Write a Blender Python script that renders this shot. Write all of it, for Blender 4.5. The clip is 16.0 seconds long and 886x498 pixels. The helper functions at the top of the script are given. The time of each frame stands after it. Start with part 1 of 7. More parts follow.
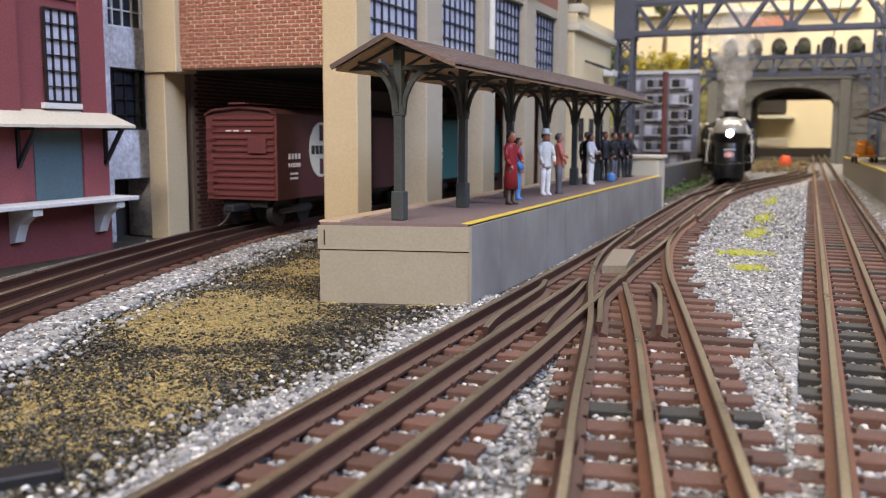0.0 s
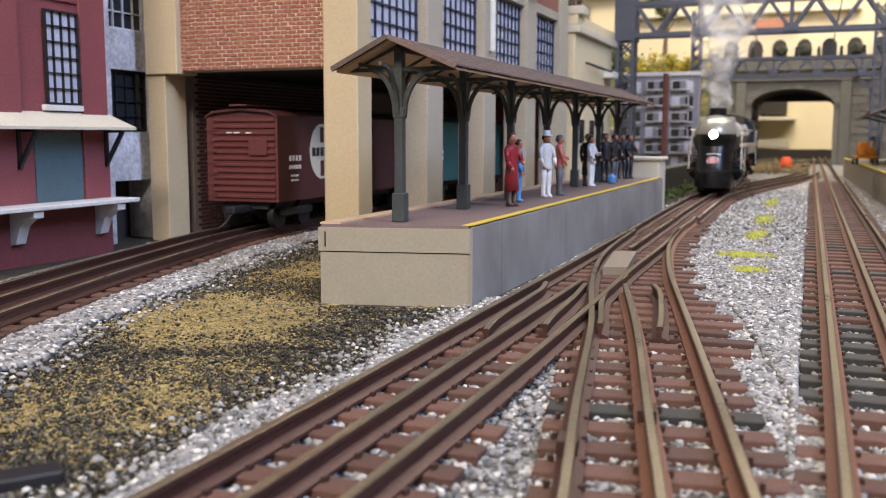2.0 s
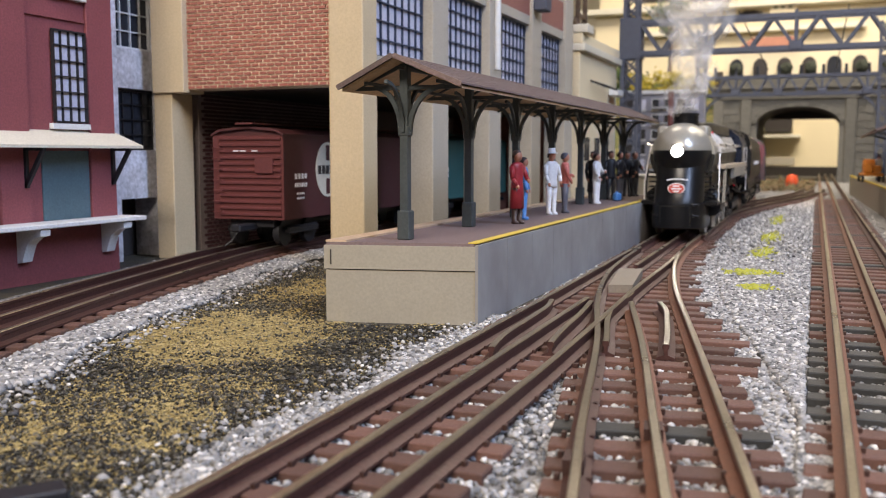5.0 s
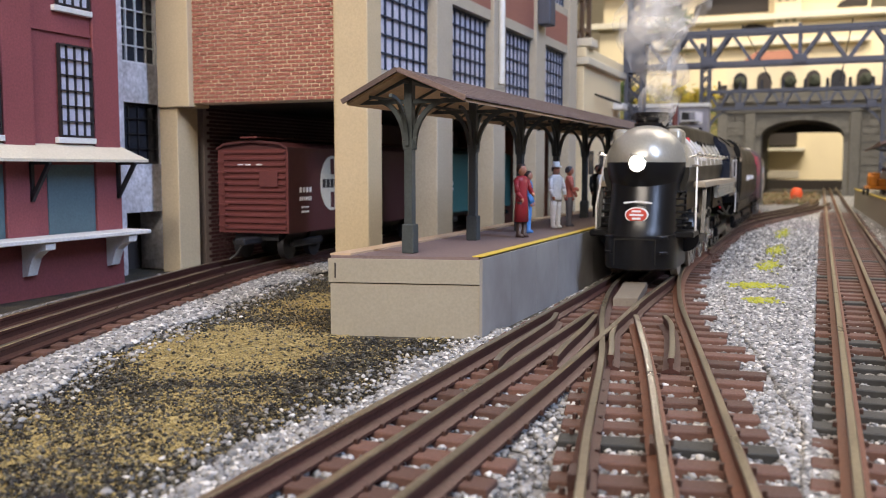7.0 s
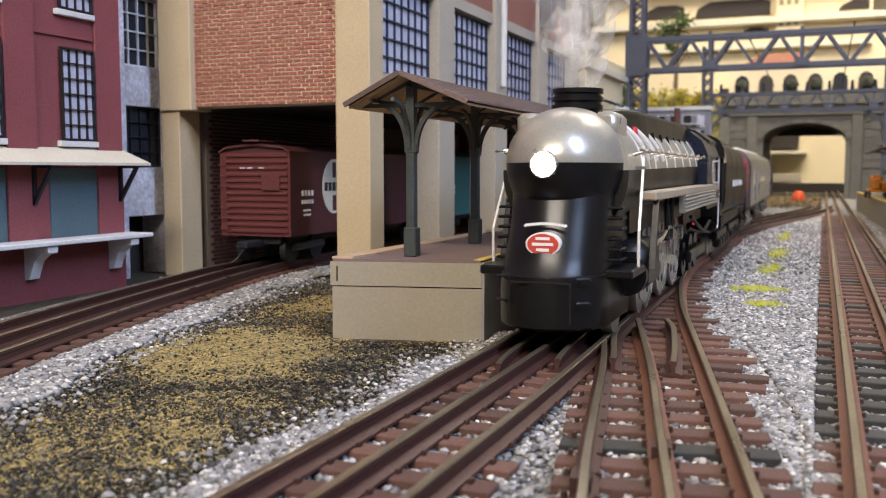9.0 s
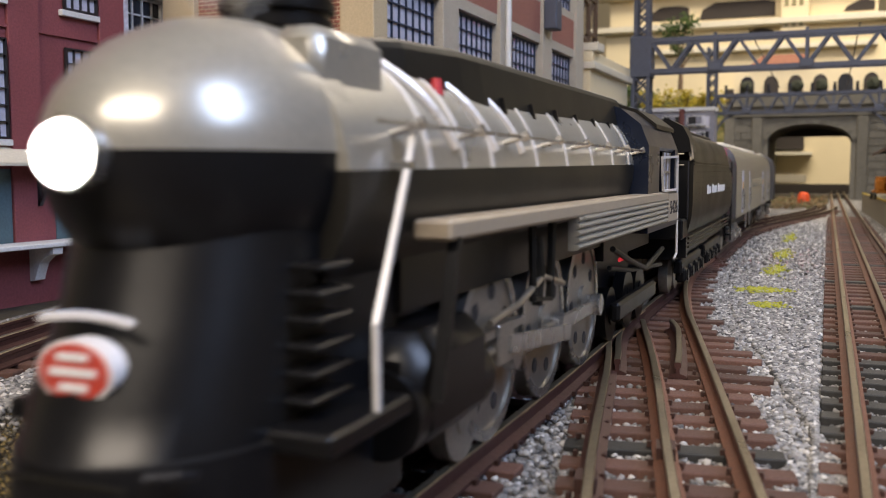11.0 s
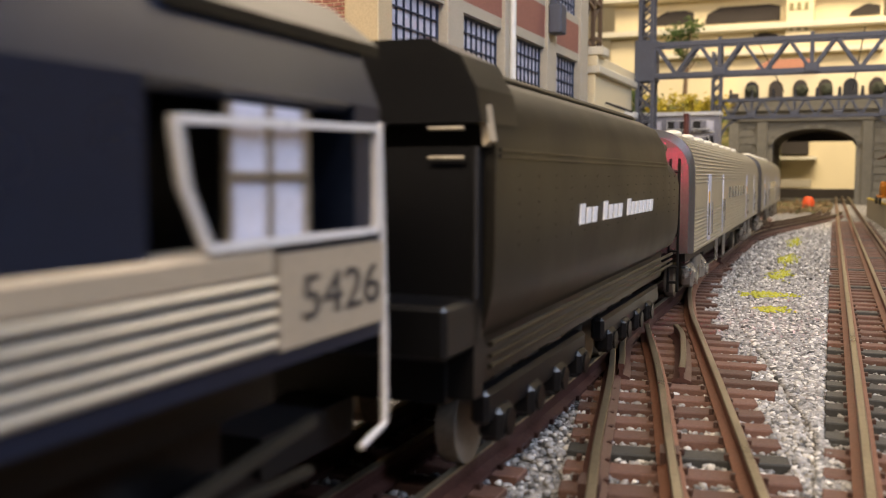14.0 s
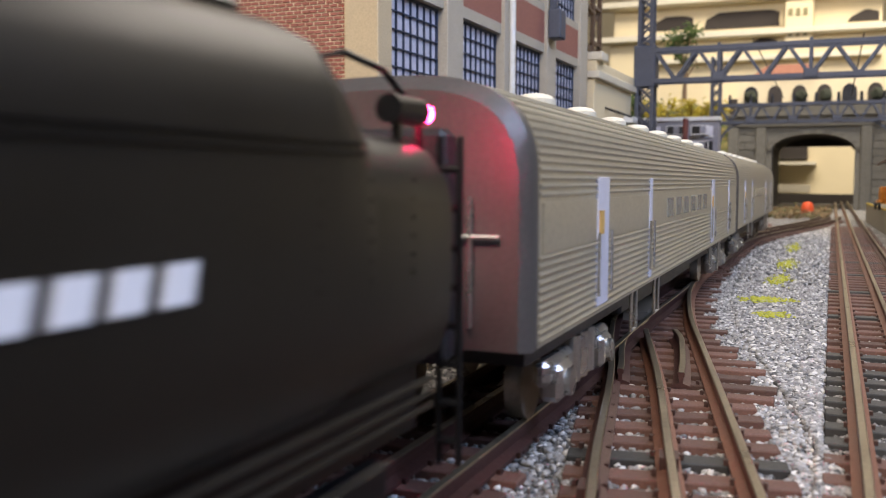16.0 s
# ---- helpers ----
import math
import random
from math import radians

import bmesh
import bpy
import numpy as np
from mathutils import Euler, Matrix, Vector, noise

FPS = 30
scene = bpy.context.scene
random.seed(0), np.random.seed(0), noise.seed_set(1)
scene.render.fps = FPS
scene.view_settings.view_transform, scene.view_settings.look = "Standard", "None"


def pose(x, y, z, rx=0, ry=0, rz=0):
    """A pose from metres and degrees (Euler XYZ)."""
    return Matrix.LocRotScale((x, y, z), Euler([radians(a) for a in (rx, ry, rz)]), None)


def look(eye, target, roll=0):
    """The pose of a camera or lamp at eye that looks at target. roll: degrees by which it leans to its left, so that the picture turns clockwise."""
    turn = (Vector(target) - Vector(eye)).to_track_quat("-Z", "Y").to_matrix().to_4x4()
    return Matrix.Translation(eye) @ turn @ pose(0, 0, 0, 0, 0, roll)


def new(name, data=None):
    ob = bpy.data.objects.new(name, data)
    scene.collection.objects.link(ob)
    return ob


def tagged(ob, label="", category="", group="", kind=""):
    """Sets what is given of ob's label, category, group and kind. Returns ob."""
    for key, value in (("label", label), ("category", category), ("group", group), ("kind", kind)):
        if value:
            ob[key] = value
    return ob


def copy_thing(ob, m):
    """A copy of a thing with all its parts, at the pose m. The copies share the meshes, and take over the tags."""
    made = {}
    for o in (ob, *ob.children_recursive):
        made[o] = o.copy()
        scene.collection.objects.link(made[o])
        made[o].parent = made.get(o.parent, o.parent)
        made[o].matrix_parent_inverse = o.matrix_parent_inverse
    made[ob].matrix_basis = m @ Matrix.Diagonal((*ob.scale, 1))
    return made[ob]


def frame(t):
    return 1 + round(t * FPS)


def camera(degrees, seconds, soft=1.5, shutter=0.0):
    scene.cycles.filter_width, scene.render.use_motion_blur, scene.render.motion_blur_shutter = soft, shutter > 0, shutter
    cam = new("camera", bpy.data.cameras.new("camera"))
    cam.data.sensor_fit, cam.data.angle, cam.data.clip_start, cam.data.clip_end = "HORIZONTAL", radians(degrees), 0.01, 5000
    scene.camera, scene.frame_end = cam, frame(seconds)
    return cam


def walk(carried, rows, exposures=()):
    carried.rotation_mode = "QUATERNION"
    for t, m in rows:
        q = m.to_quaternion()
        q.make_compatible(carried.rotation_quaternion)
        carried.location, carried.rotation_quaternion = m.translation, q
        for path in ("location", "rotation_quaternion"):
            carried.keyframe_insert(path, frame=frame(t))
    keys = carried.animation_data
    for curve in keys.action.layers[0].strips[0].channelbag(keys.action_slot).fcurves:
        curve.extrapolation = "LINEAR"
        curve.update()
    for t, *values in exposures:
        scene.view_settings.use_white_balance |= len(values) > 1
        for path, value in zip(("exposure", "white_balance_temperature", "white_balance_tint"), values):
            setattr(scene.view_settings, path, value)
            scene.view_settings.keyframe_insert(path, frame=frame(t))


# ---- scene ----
# A model railway in O scale (gauge 31.75 mm): metres are those of the model.
RAIL = 0.0085                                   # height of the rail heads over the ground sheet

# ---- camera ----
cam = camera(51.0, 16.0, soft=0.95, shutter=0.5)
cam.data.dof.use_dof, cam.data.dof.focus_distance, cam.data.dof.aperture_fstop = True, 0.35, 27.0
EYE = (0.0, 0.0, 0.0675)
TURNS = [(0, 82.962, -0.148, 21.944), (0.5, 82.998, -0.147, 21.937), (1, 83.0, -0.125, 21.933), (1.5, 83.058, -0.135, 21.962),
         (2, 83.07, -0.12, 21.985), (2.5, 83.121, -0.084, 22.052), (3, 83.171, -0.108, 22.088), (3.5, 83.375, -0.083, 22.126),
         (4, 83.553, -0.067, 22.168), (5.2, 84.3, -0.04, 22.35), (6.5, 84.944, -0.015, 22.539), (7, 84.991, 0, 22.584),
         (7.5, 85.073, 0.02, 22.612), (8, 85.146, 0, 22.641), (8.5, 85.192, 0.01, 22.678), (9, 85.19, 0.02, 22.70),
         (10.2, 85.22, 0.02, 22.87), (11.5, 85.299, 0, 23.056), (12, 85.392, -0.06, 23.15), (12.5, 85.487, -0.13, 23.163),
         (13, 85.484, -0.13, 23.171), (13.5, 85.512, -0.1, 23.207), (14, 85.482, -0.127, 23.237), (14.5, 85.507, -0.172, 23.253),
         (15, 85.48, -0.2, 23.21), (15.5, 85.571, -0.18, 23.15), (16, 85.773, -0.2, 23.2)]
walk(cam, [(t, pose(*EYE, a, b, c)) for t, a, b, c in TURNS], 
     [(0, 0.03, 6500, 10), (9, -0.06, 6500, 10), (10.2, -0.25, 6600, 10), (11.5, -0.44, 7000, 10), (12, -0.26, 7800, 10), (14, -0.06, 7800, 10), (14.5, -0.08, 7700, 10), (15.5, -0.14, 6450, 10), (16, -0.12, 6450, 10)])

# ---- light: ceiling lamps of the train room ----
world = bpy.data.worlds.new("room_air")
scene.world = world
world.use_nodes = True
world.node_tree.nodes["Background"].inputs[0].default_value = (1.0, 0.9, 0.78, 1)
world.node_tree.nodes["Background"].inputs[1].default_value = 0.05


def ceiling_lamp(eye, target, power, sx, sy, colour):
    d = bpy.data.lights.new("ceiling_lamp", "AREA")
    d.shape, d.size, d.size_y, d.energy, d.color = "RECTANGLE", sx, sy, power, colour
    ob = new("ceiling_lamp", d)
    ob.matrix_world = look(eye, target)
    return ob


ceiling_lamp((0.05, -1.15, 1.30), (-0.35, 0.6, 0.05), 47, 1.2, 0.3, (1.0, 0.88, 0.76))
ceiling_lamp((1.0, 0.05, 1.30), (-0.35, 0.45, 0.05), 40, 0.3, 1.2, (0.52, 0.66, 1.0))
ceiling_lamp((-0.2, 1.75, 1.38), (-0.2, 1.9, 0.0), 28, 1.4, 0.5, (1.0, 0.89, 0.78))
ceiling_lamp((0.4, 2.3, 1.38), (0.1, 3.0, 0.1), 38, 1.4, 0.4, (1.0, 0.88, 0.68))

# ---- materials ----


def mat(name, col, rough=0.6, metal=0.0, var=0.2, scale=120.0, bump=0.15, fine=900.0, col2=None, piece=0.0, emit=None, power=0.0, spec=None):
    """A surface with stains at one scale, grain at a finer one, and a fine relief."""
    m = bpy.data.materials.new(name)
    m.use_nodes = True
    nt = m.node_tree
    N, L = nt.nodes, nt.links
    p = N["Principled BSDF"]
    tc = N.new("ShaderNodeTexCoord")
    a = N.new("ShaderNodeTexNoise")
    a.inputs["Scale"].default_value, a.inputs["Detail"].default_value = scale, 5
    b = N.new("ShaderNodeTexNoise")
    b.inputs["Scale"].default_value, b.inputs["Detail"].default_value = fine, 3
    L.new(tc.outputs["Object"], a.inputs["Vector"])
    L.new(tc.outputs["Object"], b.inputs["Vector"])
    c2 = col2 or tuple(c * 0.55 for c in col)
    ramp = N.new("ShaderNodeValToRGB")
    ramp.color_ramp.elements[0].position, ramp.color_ramp.elements[1].position = 0.35, 0.7
    ramp.color_ramp.elements[0].color, ramp.color_ramp.elements[1].color = (1, 1, 1, 1), (0, 0, 0, 1)
    L.new(a.outputs["Fac"], ramp.inputs["Fac"])
    amount = N.new("ShaderNodeMath")
    amount.operation, amount.inputs[1].default_value = "MULTIPLY", var if not col2 else 1.0
    L.new(ramp.outputs["Color"], amount.inputs[0])
    mix = N.new("ShaderNodeMix")
    mix.data_type = "RGBA"
    mix.inputs["A"].default_value, mix.inputs["B"].default_value = (*col, 1), (*c2, 1)
    L.new(amount.outputs[0], mix.inputs["Factor"])
    hsv = N.new("ShaderNodeHueSaturation")
    L.new(mix.outputs["Result"], hsv.inputs["Color"])
    val = N.new("ShaderNodeMapRange")
    val.inputs["From Min"].default_value, val.inputs["From Max"].default_value = 0.3, 0.7
    val.inputs["To Min"].default_value, val.inputs["To Max"].default_value = 1 - var * 0.6, 1 + var * 0.6
    L.new(b.outputs["Fac"], val.inputs["Value"])
    last = val.outputs["Result"]
    if piece:
        info = N.new("ShaderNodeObjectInfo")
        r = N.new("ShaderNodeMapRange")
        r.inputs["To Min"].default_value, r.inputs["To Max"].default_value = 1 - piece, 1 + piece
        L.new(info.outputs["Random"], r.inputs["Value"])
        mul = N.new("ShaderNodeMath")
        mul.operation = "MULTIPLY"
        L.new(last, mul.inputs[0])
        L.new(r.outputs["Result"], mul.inputs[1])
        last = mul.outputs[0]
    L.new(last, hsv.inputs["Value"])
    L.new(hsv.outputs["Color"], p.inputs["Base Color"])
    p.inputs["Metallic"].default_value = metal
    rr = N.new("ShaderNodeMapRange")
    rr.inputs["To Min"].default_value, rr.inputs["To Max"].default_value = max(0.03, rough - 0.1), min(1, rough + 0.1)
    L.new(a.outputs["Fac"], rr.inputs["Value"])
    L.new(rr.outputs["Result"], p.inputs["Roughness"])
    if spec is not None:
        p.inputs["Specular IOR Level"].default_value = spec
    if bump:
        bn = N.new("ShaderNodeBump")
        bn.inputs["Strength"].default_value, bn.inputs["Distance"].default_value = bump, 0.0006
        L.new(b.outputs["Fac"], bn.inputs["Height"])
        L.new(bn.outputs["Normal"], p.inputs["Normal"])
    if emit:
        p.inputs["Emission Color"].default_value, p.inputs["Emission Strength"].default_value = (*emit, 1), power
    return m


def island_mat(name, cols, rough=0.8, bump=0.0):
    """Grains and stones: each island takes one of the colours."""
    m = bpy.data.materials.new(name)
    m.use_nodes = True
    nt = m.node_tree
    p = nt.nodes["Principled BSDF"]
    g = nt.nodes.new("ShaderNodeNewGeometry")
    ramp = nt.nodes.new("ShaderNodeValToRGB")
    els = ramp.color_ramp.elements
    while len(els) < len(cols):
        els.new(0.5)
    for i, c in enumerate(cols):
        els[i].position, els[i].color = i / (len(cols) - 1), (*c, 1)
    nt.links.new(g.outputs["Random Per Island"], ramp.inputs["Fac"])
    nt.links.new(ramp.outputs["Color"], p.inputs["Base Color"])
    p.inputs["Roughness"].default_value = rough
    return m


def clear_glass(name, tint=(0.8, 0.85, 0.9)):
    m = bpy.data.materials.new(name)
    m.use_nodes = True
    nt = m.node_tree
    p = nt.nodes["Principled BSDF"]
    p.inputs["Base Color"].default_value = (*tint, 1)
    p.inputs["Transmission Weight"].default_value = 1.0
    p.inputs["Roughness"].default_value = 0.05
    p.inputs["IOR"].default_value = 1.1
    return m


M = dict(
    rail_side=mat("rail_brown_oxide", (0.075, 0.032, 0.027), 0.5, 0.3, 0.35, 60, 0.2),
    rail_top=mat("rail_polished_head", (0.36, 0.31, 0.23), 0.30, 0.85, 0.25, 40, 0.05),
    rail_rust=mat("rail_rust", (0.175, 0.074, 0.045), 0.6, 0.2, 0.3, 60, 0.2),
    tie=mat("tie_brown_wood", (0.105, 0.050, 0.037), 0.75, 0, 0.35, 200, 0.35, 1500, piece=0.35),
    tie_black=mat("tie_black_plastic", (0.028, 0.028, 0.028), 0.65, 0, 0.3, 200, 0.3, piece=0.25),
    spike=mat("spike_dark_iron", (0.06, 0.03, 0.025), 0.6, 0.4),
    concrete=mat("platform_tan_paint", (0.31, 0.28, 0.22), 0.6, 0, 0.12, 40, 0.06),
    plat_side=mat("platform_weathered_side", (0.30, 0.295, 0.285), 0.6, 0, 0.10, 22, 0.05, 120, col2=(0.19, 0.175, 0.175)),
    deck=mat("platform_deck", (0.17, 0.12, 0.115), 0.75, 0, 0.25, 60, 0.2),
    yellow=mat("yellow_line_paint", (0.62, 0.45, 0.06), 0.55, 0, 0.2, 150),
    edge_tan=mat("platform_edge_tan", (0.50, 0.36, 0.24), 0.6, 0, 0.15, 80),
    post=mat("canopy_green_grey_paint", (0.050, 0.060, 0.062), 0.5, 0, 0.25, 150, 0.1),
    shingle=mat("canopy_brown_shingle", (0.15, 0.105, 0.095), 0.8, 0, 0.35, 200, 0.4, piece=0.25),
    soffit=mat("canopy_plywood", (0.58, 0.41, 0.25), 0.65, 0, 0.25, 90, 0.1),
    stucco=mat("pillar_tan_stucco", (0.52, 0.42, 0.27), 0.7, 0, 0.12, 50, 0.1),
    # greyed copy of the tan stucco, the long face's dimmer light in its colour
    stucco_grey=mat("stucco_shaded_grey", (0.42, 0.38, 0.31), 0.7, 0, 0.15, 50, 0.1),
    brick=mat("brick_red", (0.29, 0.098, 0.070), 0.75, 0, 0.2, 200, 0.2, piece=0.12),
    brick_far=mat("brick_red_far", (0.30, 0.12, 0.09), 0.8, 0, 0.3, 300, 0.2),
    # mortar and brick with the shade under the warehouse put into their colours
    mortar_shaded=mat("mortar_in_shade", (0.30, 0.25, 0.24), 0.9, 0, 0.2, 200, 0.1),
    brick_shaded=mat("brick_purple_red_shaded", (0.085, 0.036, 0.042), 0.85, 0, 0.3, 200, 0.2),
    mortar=mat("mortar_light", (0.74, 0.62, 0.46), 0.85, 0, 0.15, 200, 0.1),
    # near-black, also used where an inside lies in shade
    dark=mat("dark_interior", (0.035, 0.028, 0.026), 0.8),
    muntin=mat("window_blue_black_steel", (0.03, 0.045, 0.085), 0.5, 0.1),
    pane=mat("window_frosted_pane", (0.60, 0.60, 0.70), 0.25, 0, 0.12, 60, 0.02),
    pane_dark=mat("window_dark_pane", (0.03, 0.032, 0.04), 0.12, 0, 0.3, 60, 0.02),
    red_wall=mat("warehouse_red_paint", (0.245, 0.066, 0.074), 0.7, 0, 0.25, 60, 0.15),
    red_dark=mat("warehouse_base_red", (0.20, 0.05, 0.055), 0.7, 0, 0.25, 60, 0.15),
    blue_door=mat("warehouse_slate_blue_door", (0.085, 0.14, 0.165), 0.6, 0, 0.2, 60, 0.1),
    cream=mat("cream_trim_paint", (0.62, 0.58, 0.48), 0.6, 0, 0.15, 60, 0.05),
    white_trim=mat("white_trim_paint", (0.66, 0.67, 0.68), 0.55, 0, 0.15, 60, 0.05),
    black_iron=mat("black_iron", (0.018, 0.018, 0.022), 0.5, 0.2),
    loco_black=mat("locomotive_satin_black", (0.006, 0.006, 0.007), 0.33, 0.0, 0.2, 40, 0.03, spec=0.35),
    loco_grey=mat("locomotive_dark_grey", (0.012, 0.011, 0.009), 0.45, 0.0, 0.15, 40, 0.03, spec=0.35),
    # cab black with the blue reflection of the cool light in its base
    cab_blue_sheen=mat("cab_black_blue_reflection", (0.007, 0.012, 0.028), 0.30, 0.0, 0.2, 40, 0.03, spec=0.5),
    silver=mat("locomotive_silver_paint", (0.43, 0.415, 0.37), 0.30, 0.5, 0.1, 40, 0.02),
    light_grey=mat("locomotive_light_grey", (0.47, 0.395, 0.30), 0.4, 0.3, 0.1, 40, 0.02),
    steel=mat("bright_steel", (0.55, 0.54, 0.52), 0.28, 0.9, 0.15, 80, 0.02),
    bright=mat("bright_white_metal", (0.78, 0.77, 0.78), 0.3, 0.25, 0.08, 80, 0.02),
    door_pale=mat("coach_door_pale", (0.60, 0.61, 0.72), 0.35, 0.1, 0.1, 80, 0.02),
    wheel=mat("wheel_grey_metal", (0.46, 0.42, 0.36), 0.33, 0.8, 0.2, 80, 0.03),
    lamp=mat("headlight_glow", (1, 1, 1), 0.3, 0, 0, 10, 0, emit=(1.0, 0.97, 0.9), power=60),
    red_lamp=mat("red_marker_glow", (0.8, 0.05, 0.1), 0.3, 0, 0, 10, 0, emit=(1.0, 0.01, 0.09), power=480),
    herald=mat("herald_red", (0.50, 0.06, 0.04), 0.45, 0, 0.1),
    white=mat("white_lettering", (0.75, 0.75, 0.78), 0.5, 0, 0.05),
    tender=mat("tender_dark_olive_grey", (0.010, 0.0085, 0.0065), 0.42, 0, 0.2, 40, 0.03, spec=0.35),
    car_steel=mat("coach_stainless_steel", (0.52, 0.49, 0.40), 0.35, 0.7, 0.15, 60, 0.03),
    coach_pane=mat("coach_window_glass", (0.30, 0.30, 0.27), 0.15, 0.2, 0.2, 60, 0.02),
    car_end=mat("coach_grey_end", (0.085, 0.08, 0.08), 0.45, 0.3, 0.15, 60, 0.03),
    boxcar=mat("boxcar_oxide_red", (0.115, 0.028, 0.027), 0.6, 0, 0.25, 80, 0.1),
    # the same oxide darkened: shade on sides and roof put into the colour
    boxcar_side=mat("boxcar_oxide_shaded", (0.075, 0.020, 0.022), 0.6, 0, 0.25, 80, 0.1),
    teal=mat("boxcar_teal", (0.05, 0.16, 0.15), 0.6, 0, 0.25, 80, 0.1),
    lattice=mat("gantry_blue_grey_steel", (0.075, 0.085, 0.12), 0.55, 0.2, 0.25, 80),
    stone=mat("portal_grey_stone", (0.125, 0.118, 0.10), 0.85, 0, 0.3, 60, 0.5, 300, piece=0.2),
    cream_wall=mat("cream_building", (0.72, 0.62, 0.42), 0.75, 0, 0.12, 10, 0.05),
    room=mat("room_wall_paint", (0.72, 0.64, 0.47), 0.8, 0, 0.06, 3, 0.03),
    plank=mat("ceiling_white", (0.8, 0.78, 0.72), 0.8, 0, 0.05, 3),
    foliage=island_mat("foliage", [(0.02, 0.05, 0.012), (0.05, 0.09, 0.02), (0.09, 0.13, 0.03)]),
    foliage_y=island_mat("foliage_yellow", [(0.22, 0.2, 0.02), (0.45, 0.36, 0.03), (0.30, 0.22, 0.05)]),
    ballast=island_mat("ballast_grey", [(0.05, 0.05, 0.055), (0.15, 0.15, 0.15), (0.30, 0.295, 0.29), (0.20, 0.195, 0.20), (0.36, 0.35, 0.34), (0.66, 0.64, 0.62)], 0.75),
    turf=island_mat("turf_dark_grains", [(0.006, 0.006, 0.007), (0.014, 0.013, 0.012), (0.035, 0.028, 0.014), (0.010, 0.010, 0.012), (0.07, 0.06, 0.035), (0.16, 0.145, 0.12)], 0.38),
    sand=island_mat("turf_ochre_grains", [(0.40, 0.30, 0.115), (0.18, 0.14, 0.06), (0.32, 0.245, 0.095), (0.46, 0.36, 0.16), (0.27, 0.20, 0.08)], 0.85),
    moss=island_mat("moss_yellow_green", [(0.33, 0.34, 0.03), (0.42, 0.41, 0.04), (0.26, 0.28, 0.04)], 0.9),
)

# ---- mesh helpers ----


def box(bm, x0, x1, y0, y1, z0, z1, bev=0.0):
    vs = [bm.verts.new((x, y, z)) for x in (x0, x1) for y in (y0, y1) for z in (z0, z1)]
    fs = [bm.faces.new([vs[i] for i in q]) for q in ((0, 1, 3, 2), (4, 6, 7, 5), (0, 4, 5, 1), (2, 3, 7, 6), (0, 2, 6, 4), (1, 5, 7, 3))]
    if bev:
        es = list({e for f in fs for e in f.edges})
        bmesh.ops.bevel(bm, geom=es, offset=bev, segments=1, affect="EDGES", profile=0.5)


def bar(bm, a, b, r, sides=8, r2=None):
    """A round bar from a to b."""
    a, b = Vector(a), Vector(b)
    r2 = r if r2 is None else r2
    q = (b - a).to_track_quat("Z", "Y")
    rings = []
    for p, rr in ((a, r), (b, r2)):
        rings.append([bm.verts.new(p + q @ Vector((rr * math.cos(2 * math.pi * i / sides), rr * math.sin(2 * math.pi * i / sides), 0))) for i in range(sides)])
    for i in range(sides):
        j = (i + 1) % sides
        bm.faces.new((rings[0][i], rings[0][j], rings[1][j], rings[1][i]))
    bm.faces.new(rings[0][::-1])
    bm.faces.new(rings[1])


def strip(bm, a, b, w, h):
    """A square bar from a to b."""
    a, b = Vector(a), Vector(b)
    q = (b - a).to_track_quat("Z", "Y")
    rings = [[bm.verts.new(p + q @ Vector((x * w / 2, y * h / 2, 0))) for x, y in ((-1, -1), (1, -1), (1, 1), (-1, 1))] for p in (a, b)]
    for i in range(4):
        j = (i + 1) % 4
        bm.faces.new((rings[0][i], rings[0][j], rings[1][j], rings[1][i]))
    bm.faces.new(rings[0][::-1])
    bm.faces.new(rings[1])


def loft(bm, rings, closed=True, caps=True):
    vs = [[bm.verts.new(p) for p in r] for r in rings]
    n = len(rings[0])
    for a, b in zip(vs, vs[1:]):
        for i in range(n if closed else n - 1):
            j = (i + 1) % n
            bm.faces.new((a[i], a[j], b[j], b[i]))
    if caps:
        bm.faces.new(vs[0][::-1])
        bm.faces.new(vs[-1])


def finish(bm, name, material, smooth=False):
    bmesh.ops.recalc_face_normals(bm, faces=bm.faces)
    me = bpy.data.meshes.new(name)
    bm.to_mesh(me)
    bm.free()
    me.materials.append(material)
    if smooth:
        for p in me.polygons:
            p.use_smooth = True
        me.set_sharp_from_angle(angle=radians(38))
    return me


def part(name, bm, material, parent, label="", smooth=False):
    ob = new(name, finish(bm, name, material, smooth))
    ob.parent = parent
    return tagged(ob, label)


def piece(name, me, parent, m):
    ob = new(name, me)
    ob.parent = parent
    ob.matrix_basis = m
    return ob


def thing(name, m, label, category, group="", kind=""):
    ob = new(name)
    ob.empty_display_size = 0.01
    ob.matrix_basis = m
    return tagged(ob, label, category, group, kind)


def solid(name, bm, material, label, category, group="", kind="", smooth=False, m=None):
    ob = new(name, finish(bm, name, material, smooth))
    if m is not None:
        ob.matrix_basis = m
    return tagged(ob, label, category, group, kind)


def lerp_table(table, v):
    return float(np.interp(v, [a for a, b in table], [b for a, b in table]))


